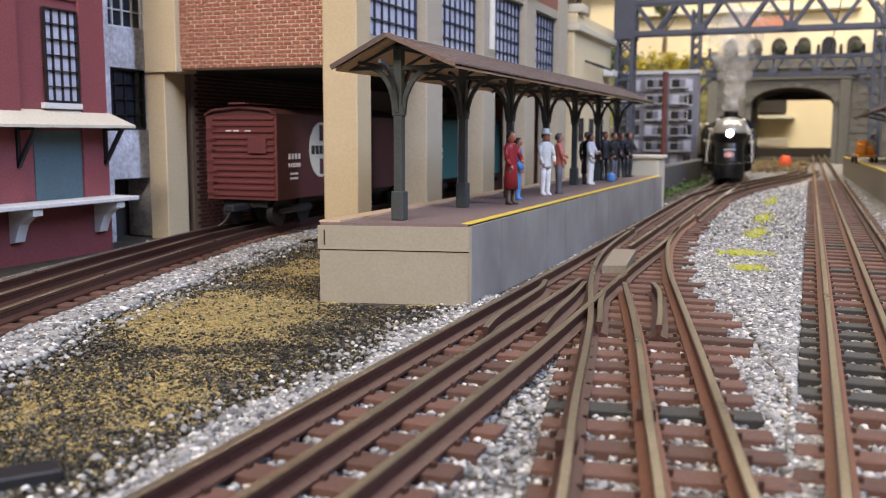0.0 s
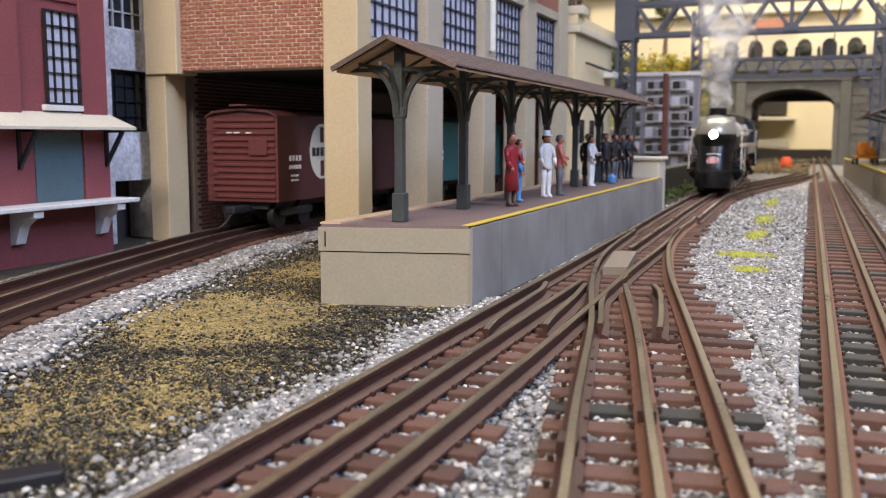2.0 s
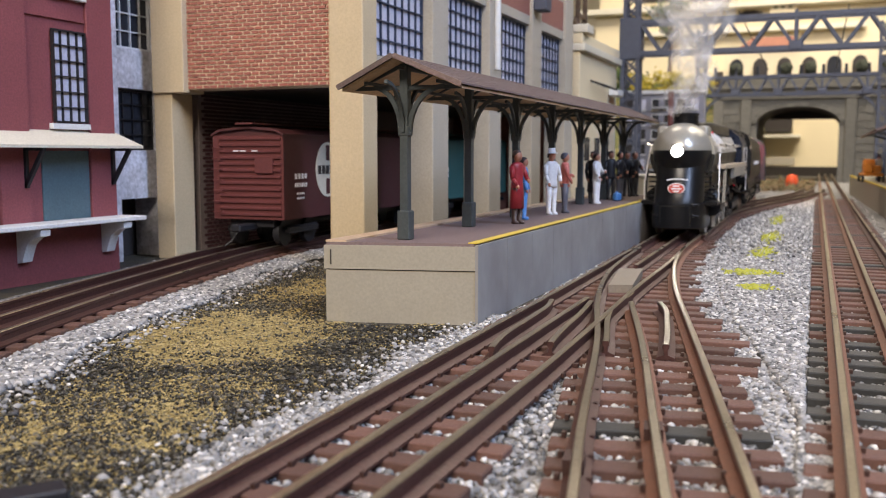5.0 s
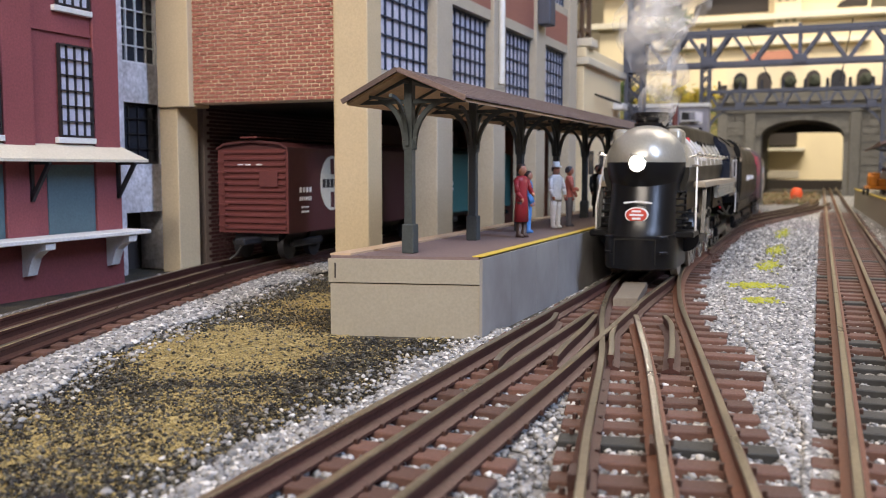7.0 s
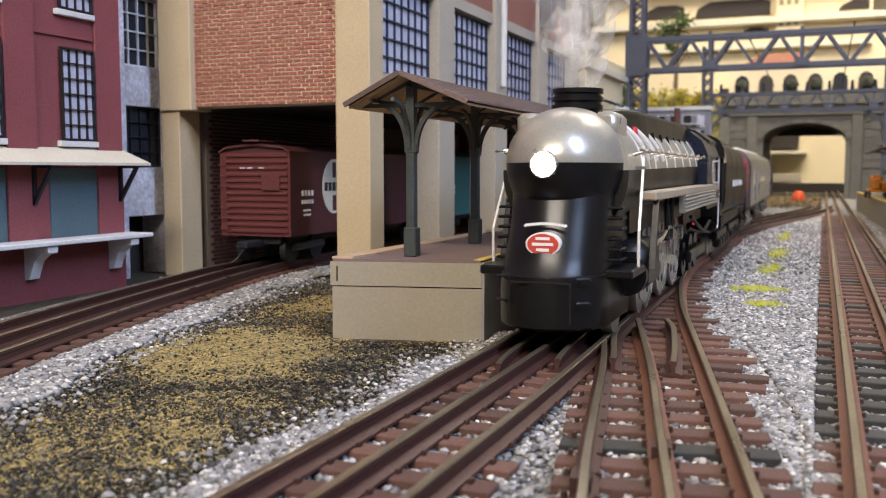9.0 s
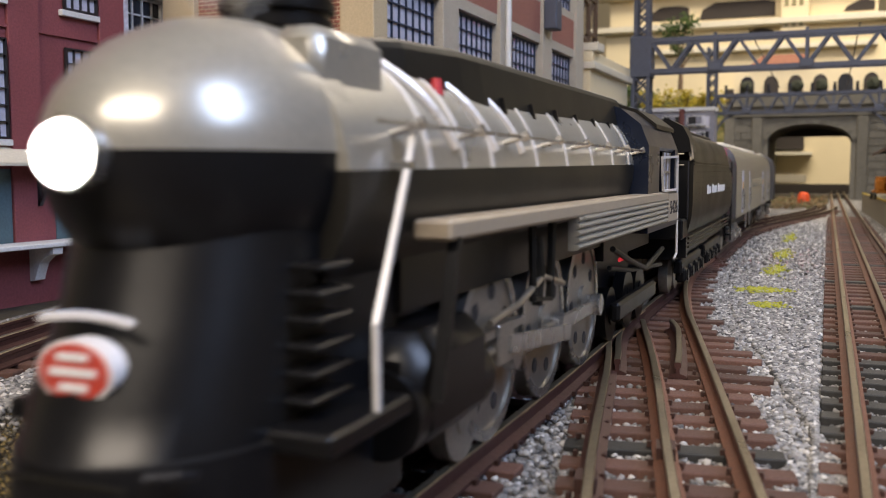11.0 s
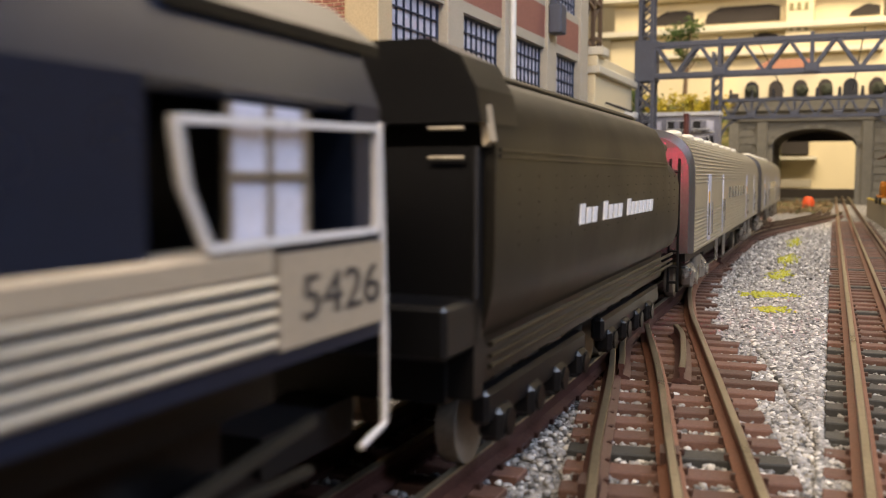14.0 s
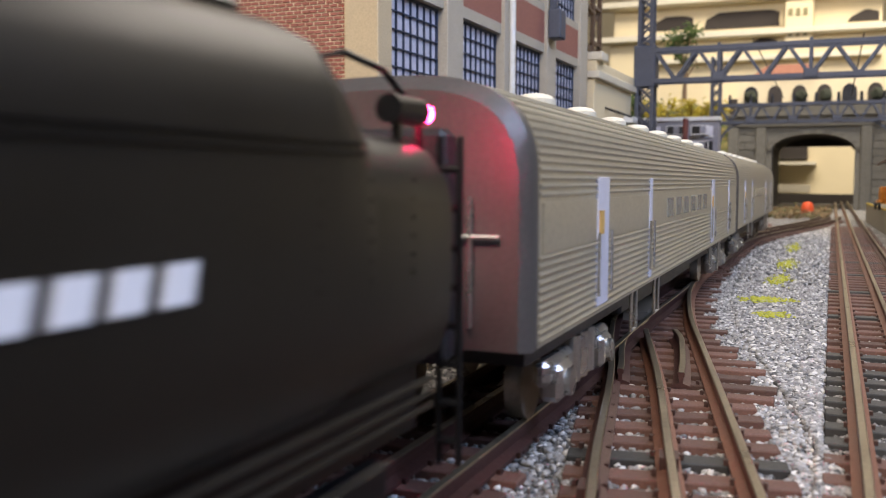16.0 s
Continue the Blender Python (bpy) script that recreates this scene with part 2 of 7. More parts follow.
def smooth_line(pts, step=0.006):
    """A smooth line through a few plan points."""
    P = [Vector((*p, 0)) for p in pts]
    P = [2 * P[0] - P[1]] + P + [2 * P[-1] - P[-2]]
    out = []
    for a, b, c, d in zip(P, P[1:], P[2:], P[3:]):
        h0, h1, h2 = (b - a).length, (c - b).length, (d - c).length
        tb = ((b - a) / h0 * h1 + (c - b) / h1 * h0) / (h0 + h1)
        tc = ((c - b) / h1 * h2 + (d - c) / h2 * h1) / (h1 + h2)
        n = max(2, int(h1 / step))
        for i in range(n):
            t = i / n
            out.append(b * (2 * t ** 3 - 3 * t * t + 1) + tb * (h1 * (t ** 3 - 2 * t * t + t)) + c * (3 * t * t - 2 * t ** 3) + tc * (h1 * (t ** 3 - t * t)))
    return out + [P[-2]]


def aside(line, d):
    """The line moved d metres to its right."""
    out = []
    for i, p in enumerate(line):
        t = (line[min(i + 1, len(line) - 1)] - line[max(i - 1, 0)]).normalized()
        out.append(p + Vector((t.y, -t.x, 0)) * d)
    return out


def grains(name, centres, sizes, material, label, category, flat=0.7, seed=1, faces8=False):
    """Many small stones in one mesh."""
    rng = np.random.default_rng(seed)
    if faces8:
        V = np.array([(1, 0, 0), (-1, 0, 0), (0, 1, 0), (0, -1, 0), (0, 0, 1), (0, 0, -1)], float)
        T = np.array([(0, 2, 4), (2, 1, 4), (1, 3, 4), (3, 0, 4), (2, 0, 5), (1, 2, 5), (3, 1, 5), (0, 3, 5)])
    else:
        g = (1 + 5 ** 0.5) / 2
        V = np.array([(-1, g, 0), (1, g, 0), (-1, -g, 0), (1, -g, 0), (0, -1, g), (0, 1, g), (0, -1, -g), (0, 1, -g), (g, 0, -1), (g, 0, 1), (-g, 0, -1), (-g, 0, 1)]) / 1.9
        T = np.array([(0, 11, 5), (0, 5, 1), (0, 1, 7), (0, 7, 10), (0, 10, 11), (1, 5, 9), (5, 11, 4), (11, 10, 2), (10, 7, 6), (7, 1, 8), (3, 9, 4), (3, 4, 2), (3, 2, 6), (3, 6, 8), (3, 8, 9), (4, 9, 5), (2, 4, 11), (6, 2, 10), (8, 6, 7), (9, 8, 1)])
    n = len(centres)
    ang = rng.uniform(0, 6.283, (n, 2))
    v = np.repeat(V[None], n, 0) * rng.uniform(0.5, 1.4, (n, len(V), 1))
    v *= rng.uniform(0.75, 1.25, (n, 1, 3))
    c, s = np.cos(ang[:, :1]), np.sin(ang[:, :1])
    x, y, z = v[..., 0], v[..., 1], v[..., 2]
    x, z = x * c - z * s, x * s + z * c
    c, s = np.cos(ang[:, 1:]), np.sin(ang[:, 1:])
    x, y = x * c - y * s, x * s + y * c
    v = np.stack([x, y, z * flat], -1) * sizes[:, None, None] + centres[:, None, :]
    me = bpy.data.meshes.new(name)
    f = (T[None] + (np.arange(n) * len(V))[:, None, None]).reshape(-1, 3)
    me.vertices.add(n * len(V))
    me.vertices.foreach_set("co", v.reshape(-1).astype(np.float32))
    me.loops.add(f.size)
    me.loops.foreach_set("vertex_index", f.reshape(-1).astype(np.int32))
    me.polygons.add(len(f))
    me.polygons.foreach_set("loop_start", np.arange(0, f.size, 3, dtype=np.int32))
    me.update(calc_edges=True)
    me.materials.append(material)
    return tagged(new(name, me), label, category, kind="stuff")


# ---- ground, room ----
bm = bmesh.new()
box(bm, -3.2, 3.2, -2.2, 6.0, -0.03, 0.0)
GROUND = mat("ground_dark_scatter", (0.055, 0.043, 0.022), 0.9, 0, 0.4, 90, 0.6, 900, col2=(0.018, 0.017, 0.016))
solid("ground", bm, GROUND, "dark scatter and ochre turf over the layout table", "ground", kind="structure")
for nm, q in (("wall_north", (-3.2, 3.2, 6.0, 6.1)), ("wall_south", (-3.2, 3.2, -2.3, -2.2)), ("wall_west", (-3.3, -3.2, -2.3, 6.1)), ("wall_east", (3.2, 3.3, -2.3, 6.1))):
    bm = bmesh.new()
    box(bm, *q, -0.03, 1.5)
    solid(nm, bm, M["room"], "plain warm cream wall of the train room", "wall", kind="structure")
bm = bmesh.new()
box(bm, -3.3, 3.3, -2.3, 6.1, 1.5, 1.55)
solid("ceiling", bm, M["plank"], "plain white ceiling of the train room", "ceiling", kind="structure")

# ---- tracks ----
MAIN = [(-0.080, -1.3), (-0.083, -0.5), (-0.0850, 0.0), (-0.0860, 0.15), (-0.0875, 0.25), (-0.0895, 0.37), (-0.0920, 0.49), (-0.0950, 0.62), (-0.0985, 0.75),
        (-0.1020, 0.95), (-0.1045, 1.135), (-0.108, 1.28), (-0.122, 1.48), (-0.165, 1.74), (-0.25, 2.02), (-0.39, 2.28), (-0.60, 2.52), (-0.9, 2.72), (-1.4, 2.9)]
MAIN_LINE = smooth_line(MAIN)
G = 0.0165


def rail(line, parent, material=None, z=RAIL, name="rail"):
    """A rail swept along a plan line: foot, web and head, the head's top of brighter metal."""
    prof = [(-0.0028, -0.0058), (0.0028, -0.0058), (0.0028, -0.0050), (0.0007, -0.0042), (0.0007, -0.0018), (0.00118, -0.0014), (0.00118, -0.0003), (0.0009, 0.0), (-0.0009, 0.0), (-0.00118, -0.0003), (-0.00118, -0.0014), (-0.0007, -0.0018), (-0.0007, -0.0042), (-0.0028, -0.0050)]
    prof = [(x * (0.88 if abs(x) < 0.002 else 1.0), y if y > -0.004 else y + 0.0007) for x, y in prof]
    verts, faces = [], []
    n = len(prof)
    offs = [aside(line, x) for x, y in prof]
    for i in range(len(line)):
        for k, (x, y) in enumerate(prof):
            p = offs[k][i]
            verts.append((p.x, p.y, z + y))
    mats = []
    for i in range(len(line) - 1):
        for k in range(n):
            l = (k + 1) % n
            faces.append((i * n + k, (i + 1) * n + k, (i + 1) * n + l, i * n + l))
            mats.append(1 if k in (6, 7, 8) else 0)
    faces.append(tuple(range(n)))
    faces.append(tuple((len(line) - 1) * n + k for k in range(n - 1, -1, -1)))
    mats += [0, 0]
    me = bpy.data.meshes.new(name)
    me.from_pydata(verts, [], faces)
    me.materials.append(material or M["rail_side"])
    me.materials.append(M["rail_top"])
    me.polygons.foreach_set("material_index", mats)
    ob = new(name, me)
    ob.parent = parent
    return ob


def tie_mesh(length, width=0.0069, black=False):
    bm = bmesh.new()
    box(bm, -length / 2, length / 2, -width / 2, width / 2, 0.0004, 0.0035, 0.0003)
    return finish(bm, "tie", M["tie_black"] if black else M["tie"])


def plate_mesh():
    bm = bmesh.new()
    for sx in (-1, 1):
        box(bm, sx * 0.0033 - 0.0005, sx * 0.0033 + 0.0005, -0.0008, 0.0008, 0.0030, 0.0043)
    return finish(bm, "spike", M["spike"])


TIE, TIE_B = tie_mesh(0.050), tie_mesh(0.050, 0.0072, True)


def sleepers(line, parent, gap, s0, s1, me=None, jit=0.0):
    """Ties along a line, from s0 to s1 metres of its length."""
    me = me or TIE
    acc, nxt = 0.0, s0
    for a, b in zip(line, line[1:]):
        d = (b - a).length
        while acc + d > nxt and nxt < s1:
            p = a + (b - a) * ((nxt - acc) / d)
            t = (b - a).normalized()
            piece("tie", me, parent, pose(p.x, p.y, 0, 0, 0, math.degrees(math.atan2(t.y, t.x)) - 90 + random.uniform(-jit, jit)))
            nxt += gap
        acc += d


def track(label):
    return thing("railway_track", Matrix(), label, "railway track", "tracks of the layout", "structure")


def cut(line, y0, y1):
    return [p for p in line if y0 <= p.y <= y1]


def along(*pts):
    return smooth_line(pts)


main = track("three-rail model track with brown rails on ties, train runs on it")
rail(aside(MAIN_LINE, -G), main)
rail([p for p in aside(MAIN_LINE, G) if p.y > 0.70 or p.x < -0.2], main)
rail(along((-0.064, -1.3), (-0.0685, 0.0), (-0.0700, 0.15), (-0.0710, 0.25), (-0.0730, 0.32), (-0.0765, 0.42), (-0.0780, 0.52), (-0.0815, 0.61)), main)
rail(cut(MAIN_LINE, -1.3, 0.382), main)
rail([p for p in MAIN_LINE if p.y > 0.495 or p.x < -0.2], main)

side = track("diverging three-rail leg of the turnout with rusty rails")
S_R = along((0.052, -0.15), (0.023, 0.0), (-0.007, 0.155), (-0.0365, 0.303), (-0.0475, 0.357), (-0.0580, 0.409), (-0.0665, 0.460), (-0.0745, 0.518), (-0.0795, 0.574), (-0.0822, 0.627), (-0.0835, 0.70), (-0.0843, 0.712))
S_L = along((0.018, -0.15), (-0.011, 0.0), (-0.0400, 0.16), (-0.0455, 0.186), (-0.0665, 0.294), (-0.0840, 0.371), (-0.0935, 0.421), (-0.1015, 0.479), (-0.1050, 0.526), (-0.1085, 0.60))
S_C = along((0.036, -0.15), (0.007, 0.0), (-0.0230, 0.157), (-0.0305, 0.192), (-0.0512, 0.29), (-0.0705, 0.372))
rail(S_R, side, M["rail_rust"])
rail(S_L, side, None, RAIL - 0.0003)
rail(S_C, side, M["rail_rust"])

# frog, guard and wing rails
for pts in (((-0.0938, 0.268), (-0.0955, 0.278), (-0.0985, 0.33), (-0.1000, 0.355), (-0.1025, 0.368)),
            ((-0.0788, 0.282), (-0.0802, 0.294), (-0.0835, 0.34), (-0.0865, 0.37)),
            ((-0.0442, 0.292), (-0.0456, 0.303), (-0.0505, 0.335), (-0.0560, 0.365), (-0.0600, 0.378)),
            ((-0.0628, 0.290), (-0.0640, 0.297), (-0.0700, 0.325), (-0.0735, 0.345), (-0.0755, 0.40))):
    rail(along(*pts), side, M["rail_side"], RAIL - 0.0004, "guard_rail")
bm = bmesh.new()
loft(bm, [[(-0.091, 0.424, z), (-0.0805, 0.428, z), (-0.0875, 0.492, z), (-0.099, 0.488, z)] for z in (0.003, 0.0072)])
part("frog_plate", bm, mat("frog_tan_plastic", (0.20, 0.165, 0.125), 0.6), side, "tan plate between the rails")

# the straight track beside the turnout, and the crossover that joins it
right = track("straight three-rail track with rusty rails and black ties")
T_C = along((0.0238, -1.3), (0.0232, 0.2), (0.0200, 0.55), (0.0150, 1.1), (0.006, 2.2), (-0.012, 4.2), (-0.03, 5.9))
for d, m in ((-G, "rail_rust"), (0.0, "rail_rust"), (G, "rail_side")):
    rail(aside(T_C, d), right, M[m])
cross = track("crossover track bending away over grey ballast")
X_R = along((-0.0855, 0.72), (-0.0865, 0.82), (-0.0855, 0.962), (-0.078, 1.083), (-0.061, 1.21), (-0.033, 1.388), (-0.012, 1.543), (0.0, 1.75))
for d in (0.0, -G, -2 * G):
    rail(cut(aside(X_R, d), 0.9, 1.75), cross)
back = track("brown three-rail siding that runs into the warehouse")
B_C = along((-0.11, -0.5), (-0.195, -0.05), (-0.2585, 0.19), (-0.277, 0.246), (-0.3005, 0.325), (-0.3195, 0.398), (-0.337, 0.47), (-0.349, 0.56), (-0.352, 1.4))
for d in (-G, 0.0, G):
    rail(aside(B_C, d), back)

# ---- ballast and turf ----
rng = np.random.default_rng(7)


def band(n, fx0, fx1, y0, y1, z, size, spread, power=1.0):
    y = y0 + (y1 - y0) * rng.random(n) ** power
    a, b = np.array([fx0(v) for v in y]), np.array([fx1(v) for v in y])
    x = a + (b - a) * rng.random(n)
    s = size * rng.uniform(1 - spread, 1 + spread, n)
    return np.stack([x, y, np.full(n, z) + rng.random(n) * size * 0.5], 1), s


def table(line):
    ys, xs = [p.y for p in line], [p.x for p in line]
    o = np.argsort(ys)
    return lambda v: float(np.interp(v, np.array(ys)[o], np.array(xs)[o]))


f_main, f_sr, f_t, f_b, f_xr = table(cut(MAIN_LINE, -1.3, 1.6)), table(S_R), table(T_C), table(B_C), table(X_R)
f_right = lambda v: f_sr(v) if v < 0.71 else f_xr(v)


def bed(name, f0, f1, y0, y1, z, n=60):
    """A sheet of fine stone dust under the loose stones."""
    bm = bmesh.new()
    rows = []
    for i in range(n + 1):
        y = y0 + (y1 - y0) * i / n
        rows.append((bm.verts.new((f0(y), y, z)), bm.verts.new((f1(y), y, z)), bm.verts.new((f1(y) + 0.004, y, -0.004)), bm.verts.new((f0(y) - 0.004, y, -0.004))))
    for p, q in zip(rows, rows[1:]):
        for k in (0, 1, 3):
            l = (k + 1) % 4
            bm.faces.new((p[k], p[l], q[l], q[k]))
    return solid(name, bm, BED, "grey stone dust bed under the tracks", "ballast", kind="structure")


BED = mat("ballast_dust", (0.26, 0.25, 0.24), 0.9, 0, 0.5, 500, 0.6, 1500, col2=(0.08, 0.075, 0.075))
bed("track_bed", lambda v: f_main(v) - 0.030, lambda v: f_t(v) + 0.05, -1.2, 1.6, 0.0010)
bed("track_bed_far", lambda v: f_main(1.59) - 0.03, lambda v: f_t(v) + 0.05, 1.6, 4.5, 0.0010)
bed("siding_bed", lambda v: f_b(v) - 0.05, lambda v: f_b(v) + 0.034 + 0.004 * math.sin(v * 50), 0.0, 1.3, 0.0010)
batches = [band(32000, lambda v: f_main(v) - 0.030, lambda v: f_t(v) + 0.032, 0.09, 0.62, 0.0014, 0.00085, 0.4, 1.35),
           band(17000, lambda v: f_right(v) + 0.022, lambda v: f_t(v) - 0.026, 0.12, 0.62, 0.0020, 0.00092, 0.45, 1.1),
           band(4600, lambda v: f_right(v) + 0.010, lambda v: f_right(v) + 0.022, 0.12, 0.60, 0.0014, 0.00090, 0.45, 1.1),
           band(14000, lambda v: f_b(v) + 0.026, lambda v: f_b(v) + 0.046 + 0.003 * math.sin(v * 40) + 0.003 * math.sin(v * 97), 0.12, 0.56, 0.0014, 0.00105, 0.45),
           band(5200, lambda v: f_b(v) - 0.045, lambda v: f_b(v) + 0.028, 0.12, 0.60, 0.0008, 0.00110, 0.4),
           band(1300, lambda v: f_b(v) + 0.043, lambda v: f_b(v) + 0.043 + 0.022 * rng.random(), 0.12, 0.50, 0.0008, 0.00080, 0.45),
           band(3000, lambda v: f_main(v) - 0.037 + 0.004 * math.sin(v * 61), lambda v: f_main(v) - 0.026, 0.09, 0.36, 0.0010, 0.00095, 0.45),
           band(700, lambda v: f_main(v) - 0.038 - 0.018 * rng.random(), lambda v: f_main(v) - 0.036, 0.09, 0.34, 0.0008, 0.00075, 0.45)]
grains("ballast", np.concatenate([c for c, s in batches]), np.concatenate([s for c, s in batches]), M["ballast"], "loose grey and white ballast stones between the tracks", "ballast")
batches = [band(9000, lambda v: f_right(v) + 0.012, lambda v: f_t(v) - 0.024, 0.6, 1.5, 0.0018, 0.0014, 0.4),
           band(6500, lambda v: f_main(v) - 0.034, lambda v: f_t(v) + 0.034, 0.6, 1.6, 0.0008, 0.0013, 0.4)]
grains("far_ballast", np.concatenate([c for c, s in batches]), np.concatenate([s for c, s in batches]), M["ballast"], "loose grey ballast stones further down the line", "ballast", seed=9, faces8=True)


def turf_field(x, y):
    d = 1.15 - ((x + 0.205 + 0.15 * (y - 0.29)) / 0.043) ** 2 - ((y - 0.285) / 0.052) ** 2
    e = 1.0 - ((x + 0.232) / 0.026) ** 2 - ((y - 0.40) / 0.05) ** 2
    f = 1.0 - ((x + 0.165) / 0.030) ** 2 - ((y - 0.185) / 0.05) ** 2
    return max(d, 0.60 * e, 0.35 * f, -0.30) + 0.5 * noise.noise((x * 60, y * 60, 0)) + 0.4 * noise.noise((x * 160, y * 160, 3))


def turf(n, want):
    y = 0.08 + 0.42 * rng.random(n) ** 1.3
    out = []
    for v in y:
        lo, hi = f_b(v) + 0.038, f_main(v) - 0.032
        u = lo + (hi - lo) * rng.random()
        if u > -0.188 and v > 0.3185 + (u + 0.1845) * 0.24:      # nothing under the platform or against its front
            continue
        t = turf_field(u, v)
        keep = t > rng.normal(0.0, 0.45) if want else t < rng.normal(0.22, 0.34) or rng.random() < 0.06
        if keep:
            out.append((u, v, 0.0002 + 0.0009 * rng.random()))
    return np.array(out)


c = turf(60000, False)
grains("turf", c, rng.uniform(0.0003, 0.0009, len(c)), M["turf"], "coarse black cinder grains strewn over the ground", "scatter", seed=3, faces8=True)
c = turf(50000, True)
grains("sand_scatter", c, rng.uniform(0.00022, 0.0005, len(c)), M["sand"], "ochre turf grains in a worn patch", "scatter", seed=4, faces8=True)
# fine ochre powder between the grains: many tiny flakes lying on the ground
flakes = bmesh.new()
cell = 0.0011
for i in range(150):
    for j in range(260):
        u, v = -0.30 + cell * i, 0.10 + cell * j * 1.3
        if not f_b(v) + 0.045 < u < f_main(v) - 0.036:
            continue
        if turf_field(u, v) > rng.normal(0.06, 0.34):
            w = cell * rng.uniform(0.5, 1.0)
            q = [(u + w * math.cos(k * 1.57 + 0.8 + rng.uniform(-0.4, 0.4)), v + w * 1.3 * math.sin(k * 1.57 + 0.8 + rng.uniform(-0.4, 0.4)), 0.0003 + rng.uniform(0, 0.0002)) for k in range(4)]
            top = [flakes.verts.new(p) for p in q]
            flakes.faces.new(top)
fl = finish(flakes, "sand_powder", M["sand"])
tagged(new("sand_powder", fl), "fine ochre powder dusted on the ground", "scatter", kind="stuff")
pts = []
for x, y, rx, ry, n in ((-0.036, 0.535, 0.014, 0.013, 420), (-0.030, 0.475, 0.009, 0.012, 160), (-0.036, 0.65, 0.008, 0.04, 240), (-0.038, 0.78, 0.007, 0.05, 200), (-0.042, 0.98, 0.008, 0.07, 170)):
    a = rng.normal(0, 0.42, (n, 2))
    pts += [(x + rx * u, y + ry * v, 0.0028) for u, v in a]
pts = np.array(pts)
grains("moss", pts, rng.uniform(0.0005, 0.0012, len(pts)), M["moss"], "bright yellow-green moss tufts on the ballast", "moss", seed=5)

# ---- platform ----
PX0, PX1, PY0, PY1, PH = -0.1845, -0.1245, 0.330, 0.815, 0.0324
plat = thing("station_platform", Matrix(), "tan box-built station platform with a yellow edge line", "platform")


def quadbox(bm, c, z0, z1):
    loft(bm, [[(x, y, z) for x, y in c] for z in (z0, z1)])


bm = bmesh.new()
quadbox(bm, [(PX0, 0.3255), (PX1 - 0.0012, 0.3400), (PX1 - 0.0012, PY1), (PX0, PY1)], 0.0, 0.0212)
part("base", bm, M["concrete"], plat)
bm = bmesh.new()
quadbox(bm, [(PX0 - 0.0006, 0.3250), (PX1 - 0.0012, 0.3394), (PX1 - 0.0012, PY1), (PX0 - 0.0006, PY1)], 0.0217, PH - 0.0012)
part("fascia_board", bm, M["concrete"], plat)
bm = bmesh.new()
quadbox(bm, [(PX0, 0.3262), (PX1 - 0.002, 0.3408), (PX1 - 0.002, PY1), (PX0, PY1)], PH - 0.0012, PH)
part("deck", bm, M["deck"], plat, "brown-grey planked deck")
for k in range(13):
    bm = bmesh.new()
    a = 0.3394 + k * (PY1 - 0.3394) / 13
    box(bm, PX1 - 0.0012, PX1, a + 0.0002, a + (PY1 - 0.3394) / 13 - 0.0002, 0.0, PH - 0.0006)
    part("side_panel", bm, M["plat_side"], plat, "grey stained side panel")
bm = bmesh.new()
quadbox(bm, [(PX1 - 0.0045, 0.3402), (PX1 - 0.0006, 0.3408), (PX1 - 0.0006, PY1), (PX1 - 0.0045, PY1)], PH, PH + 0.0004)
part("yellow_line", bm, M["yellow"], plat)
bm = bmesh.new()
quadbox(bm, [(PX0 - 0.0004, 0.3262), (PX0 + 0.008, 0.3282), (PX0 + 0.008, PY1), (PX0 - 0.0004, PY1)], PH, PH + 0.0008)
part("edge_board", bm, M["edge_tan"], plat, "light tan edge board")
bm = bmesh.new()
strip(bm, (PX0 + 0.0022, 0.3256, 0.0295), (PX0 + 0.0022, 0.3256, 0.0235), 0.0005, 0.0005)
part("crack", bm, M["dark"], plat)

# ---- canopy ----
canopy = thing("platform_canopy", pose(0, 0, 0), "dark timber canopy with shingled gable roof on posts", "canopy")
CX, EAVE, RIDGE = -0.1590, 0.0950, 0.1070
CY0, CY1 = 0.336, 0.800
POSTS = [0.347 + 0.0735 * k for k in range(7)]


def curved(bm, pts, h):
    """A square bar bent through the points."""
    P = [Vector(p) for p in pts]
    rings = []
    for i, p in enumerate(P):
        t = (P[min(i + 1, len(P) - 1)] - P[max(i - 1, 0)]).normalized()
        w = t.cross(Vector((0, 1, 0))) if abs(t.y) < 0.7 and abs(P[0].y - P[-1].y) < 1e-6 else t.cross(Vector((1, 0, 0)))
        w.normalize()
        o = t.cross(w)
        rings.append([p + w * h * a + o * h * b for a, b in ((-1, -1), (1, -1), (1, 1), (-1, 1))])
    loft(bm, rings)


